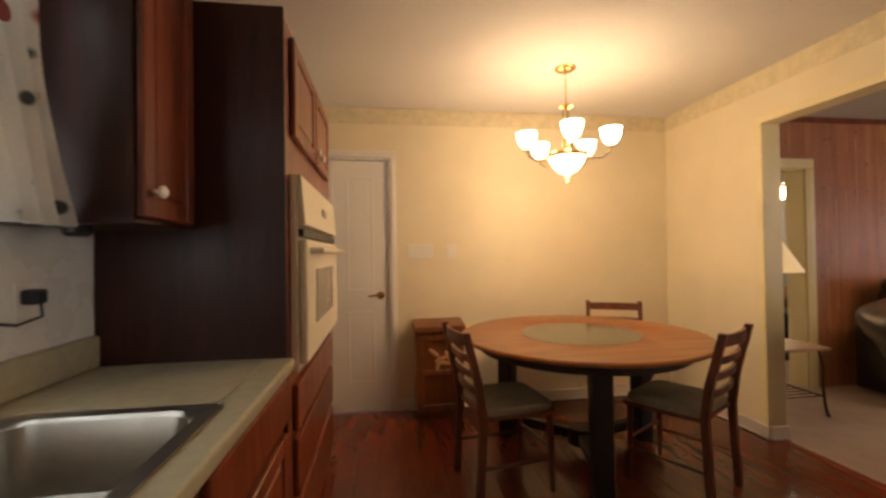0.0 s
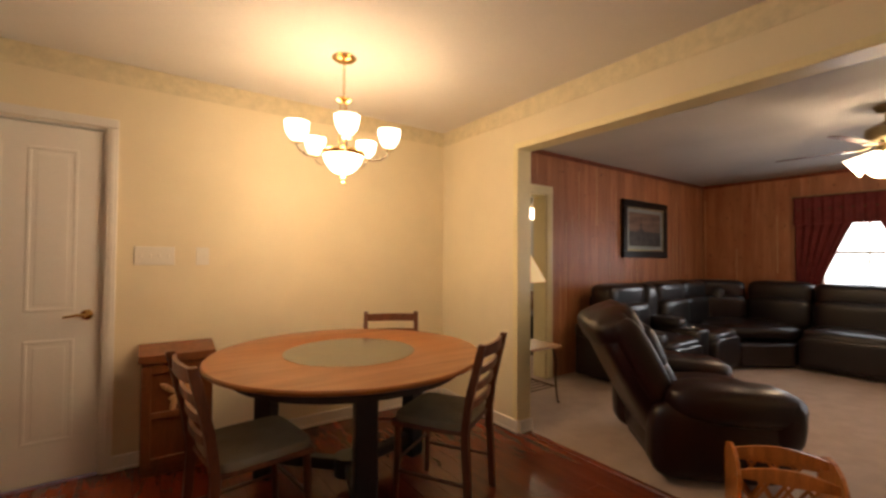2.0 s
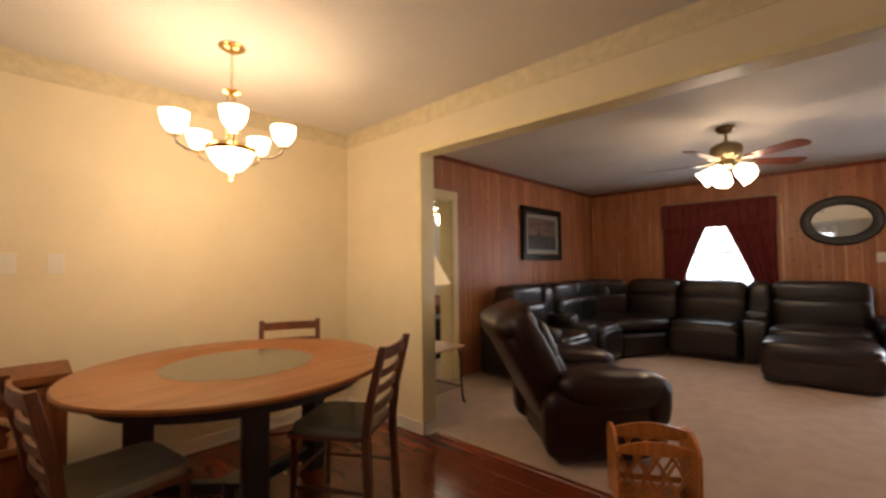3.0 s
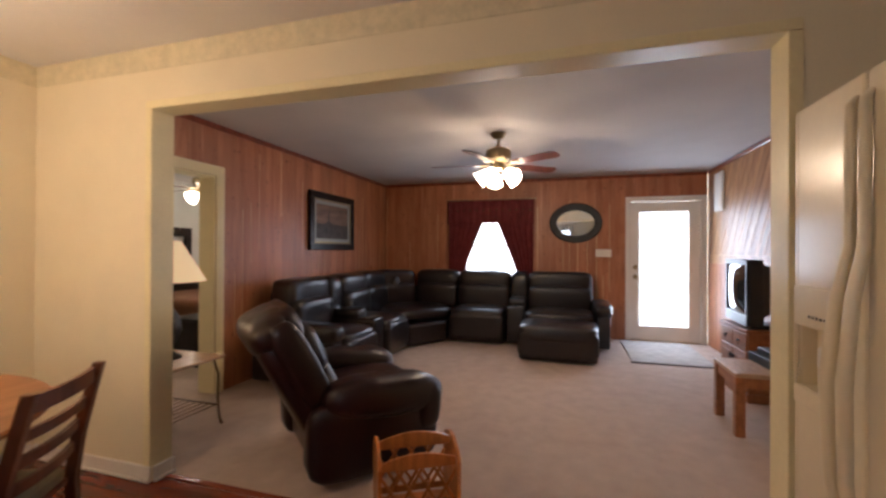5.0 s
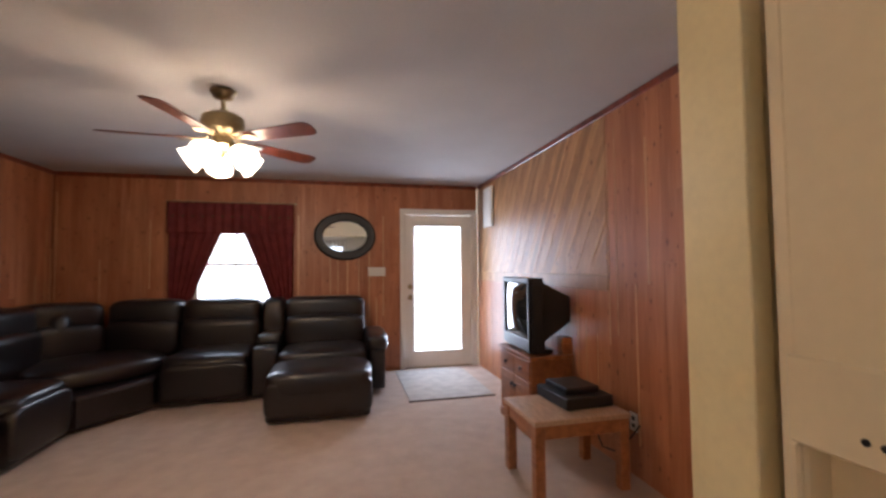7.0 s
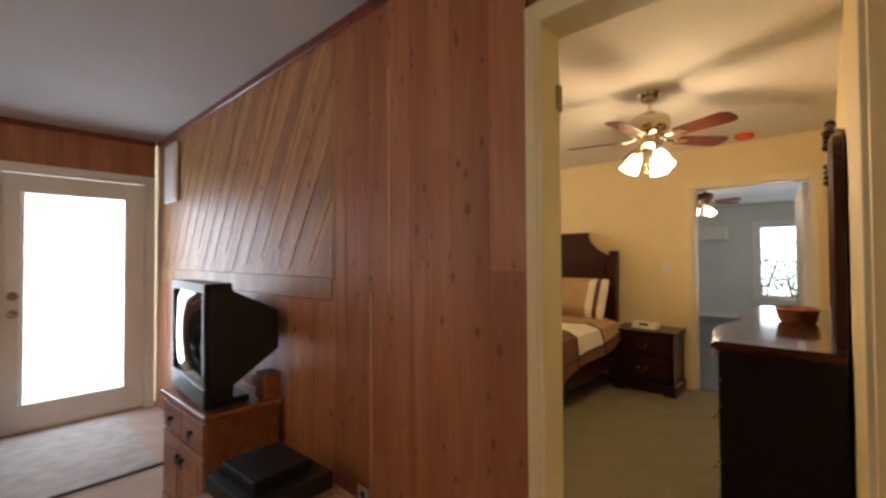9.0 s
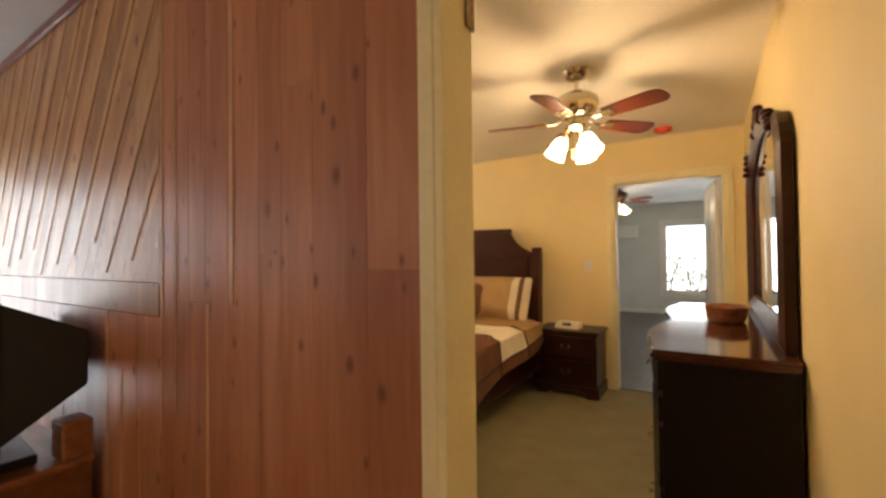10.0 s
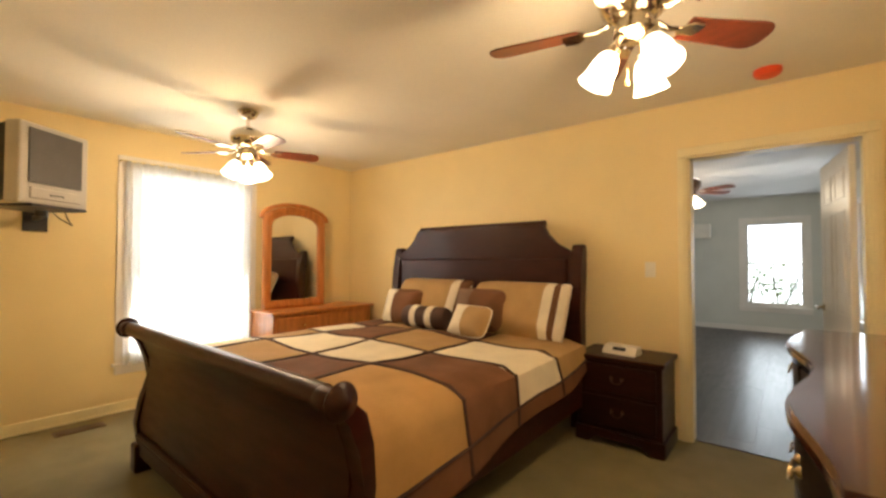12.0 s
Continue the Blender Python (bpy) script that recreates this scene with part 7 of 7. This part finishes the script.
wb = 0.078
dirx, dirz = -math.cos(radians(58)), math.sin(radians(58))
nx, nz = dirz, -dirx
for k in range(-4, 52):
    cx, cz = 5.0 + k * (wb / nx), 1.262
    for half, shift, y1, material, name in ((wb * 0.494, 0.0, -1.5215, "diag" if k % 3 else "diag_pale", "plank"), (0.017, wb * 0.25, -1.5185, "diag_pale", "ridge")):
        if name == "ridge" and (k % 2 or cx > 8.4):
            continue
        ox, oz = cx + nx * shift, cz + nz * shift
        a = [(ox - dirx, oz - dirz), (ox + dirx * 3, oz + dirz * 3)]
        poly = [(a[0][0] - nx * half, a[0][1] - nz * half), (a[1][0] - nx * half, a[1][1] - nz * half), (a[1][0] + nx * half, a[1][1] + nz * half), (a[0][0] + nx * half, a[0][1] + nz * half)]
        low = 1.262 if name == "plank" else 1.275 + 0.16 * ((k * 37) % 11) / 11
        poly = clip_poly(poly, 5.864, 8.758, low, 2.43)
        if len(poly) >= 3:
            bm = B()
            prism(bm, poly, "y", -1.534 if name == "plank" else -1.5213, y1, 0.0)
            o = part(name, bm, material)
            o.parent = WALLS["wall_living_south"]


def floor_boards(parent, x0, x1, y0, y1, z, w, ln, material, limit=290):
    x, n = x0, 0
    while x < x1 - 0.01:
        ww = min(w, x1 - x)
        y = y0 - rnd.uniform(0, ln * 0.9)
        while y < y1:
            a, b = max(y, y0), min(y + ln, y1)
            if b - a > 0.03:
                key = ("f", round(ww, 3), round(b - a, 2), material)
                if key not in _cache:
                    bm = B()
                    box(bm, -ww / 2 + 0.0003, ww / 2 - 0.0003, 0, round(b - a, 2) - 0.0006, -0.011, 0, 0.0008)
                    me = bpy.data.meshes.new("floor_plank")
                    bm.to_mesh(me)
                    bm.free()
                    me.materials.append(M[material])
                    _cache[key] = me
                o = new("plank", _cache[key])
                o.parent = WALLS[parent]
                o.location = (x + ww / 2, a, z)
                n += 1
            y += ln
        x += ww


floor_boards("floor_kitchen", 0.42, 3.898, -1.6, 3.55, 0.0, 0.127, 1.2, "laminate")
floor_boards("floor_far", 3.92, 8.08, -11.40, -5.37, 0.0, 0.18, 1.6, "dark_floor")
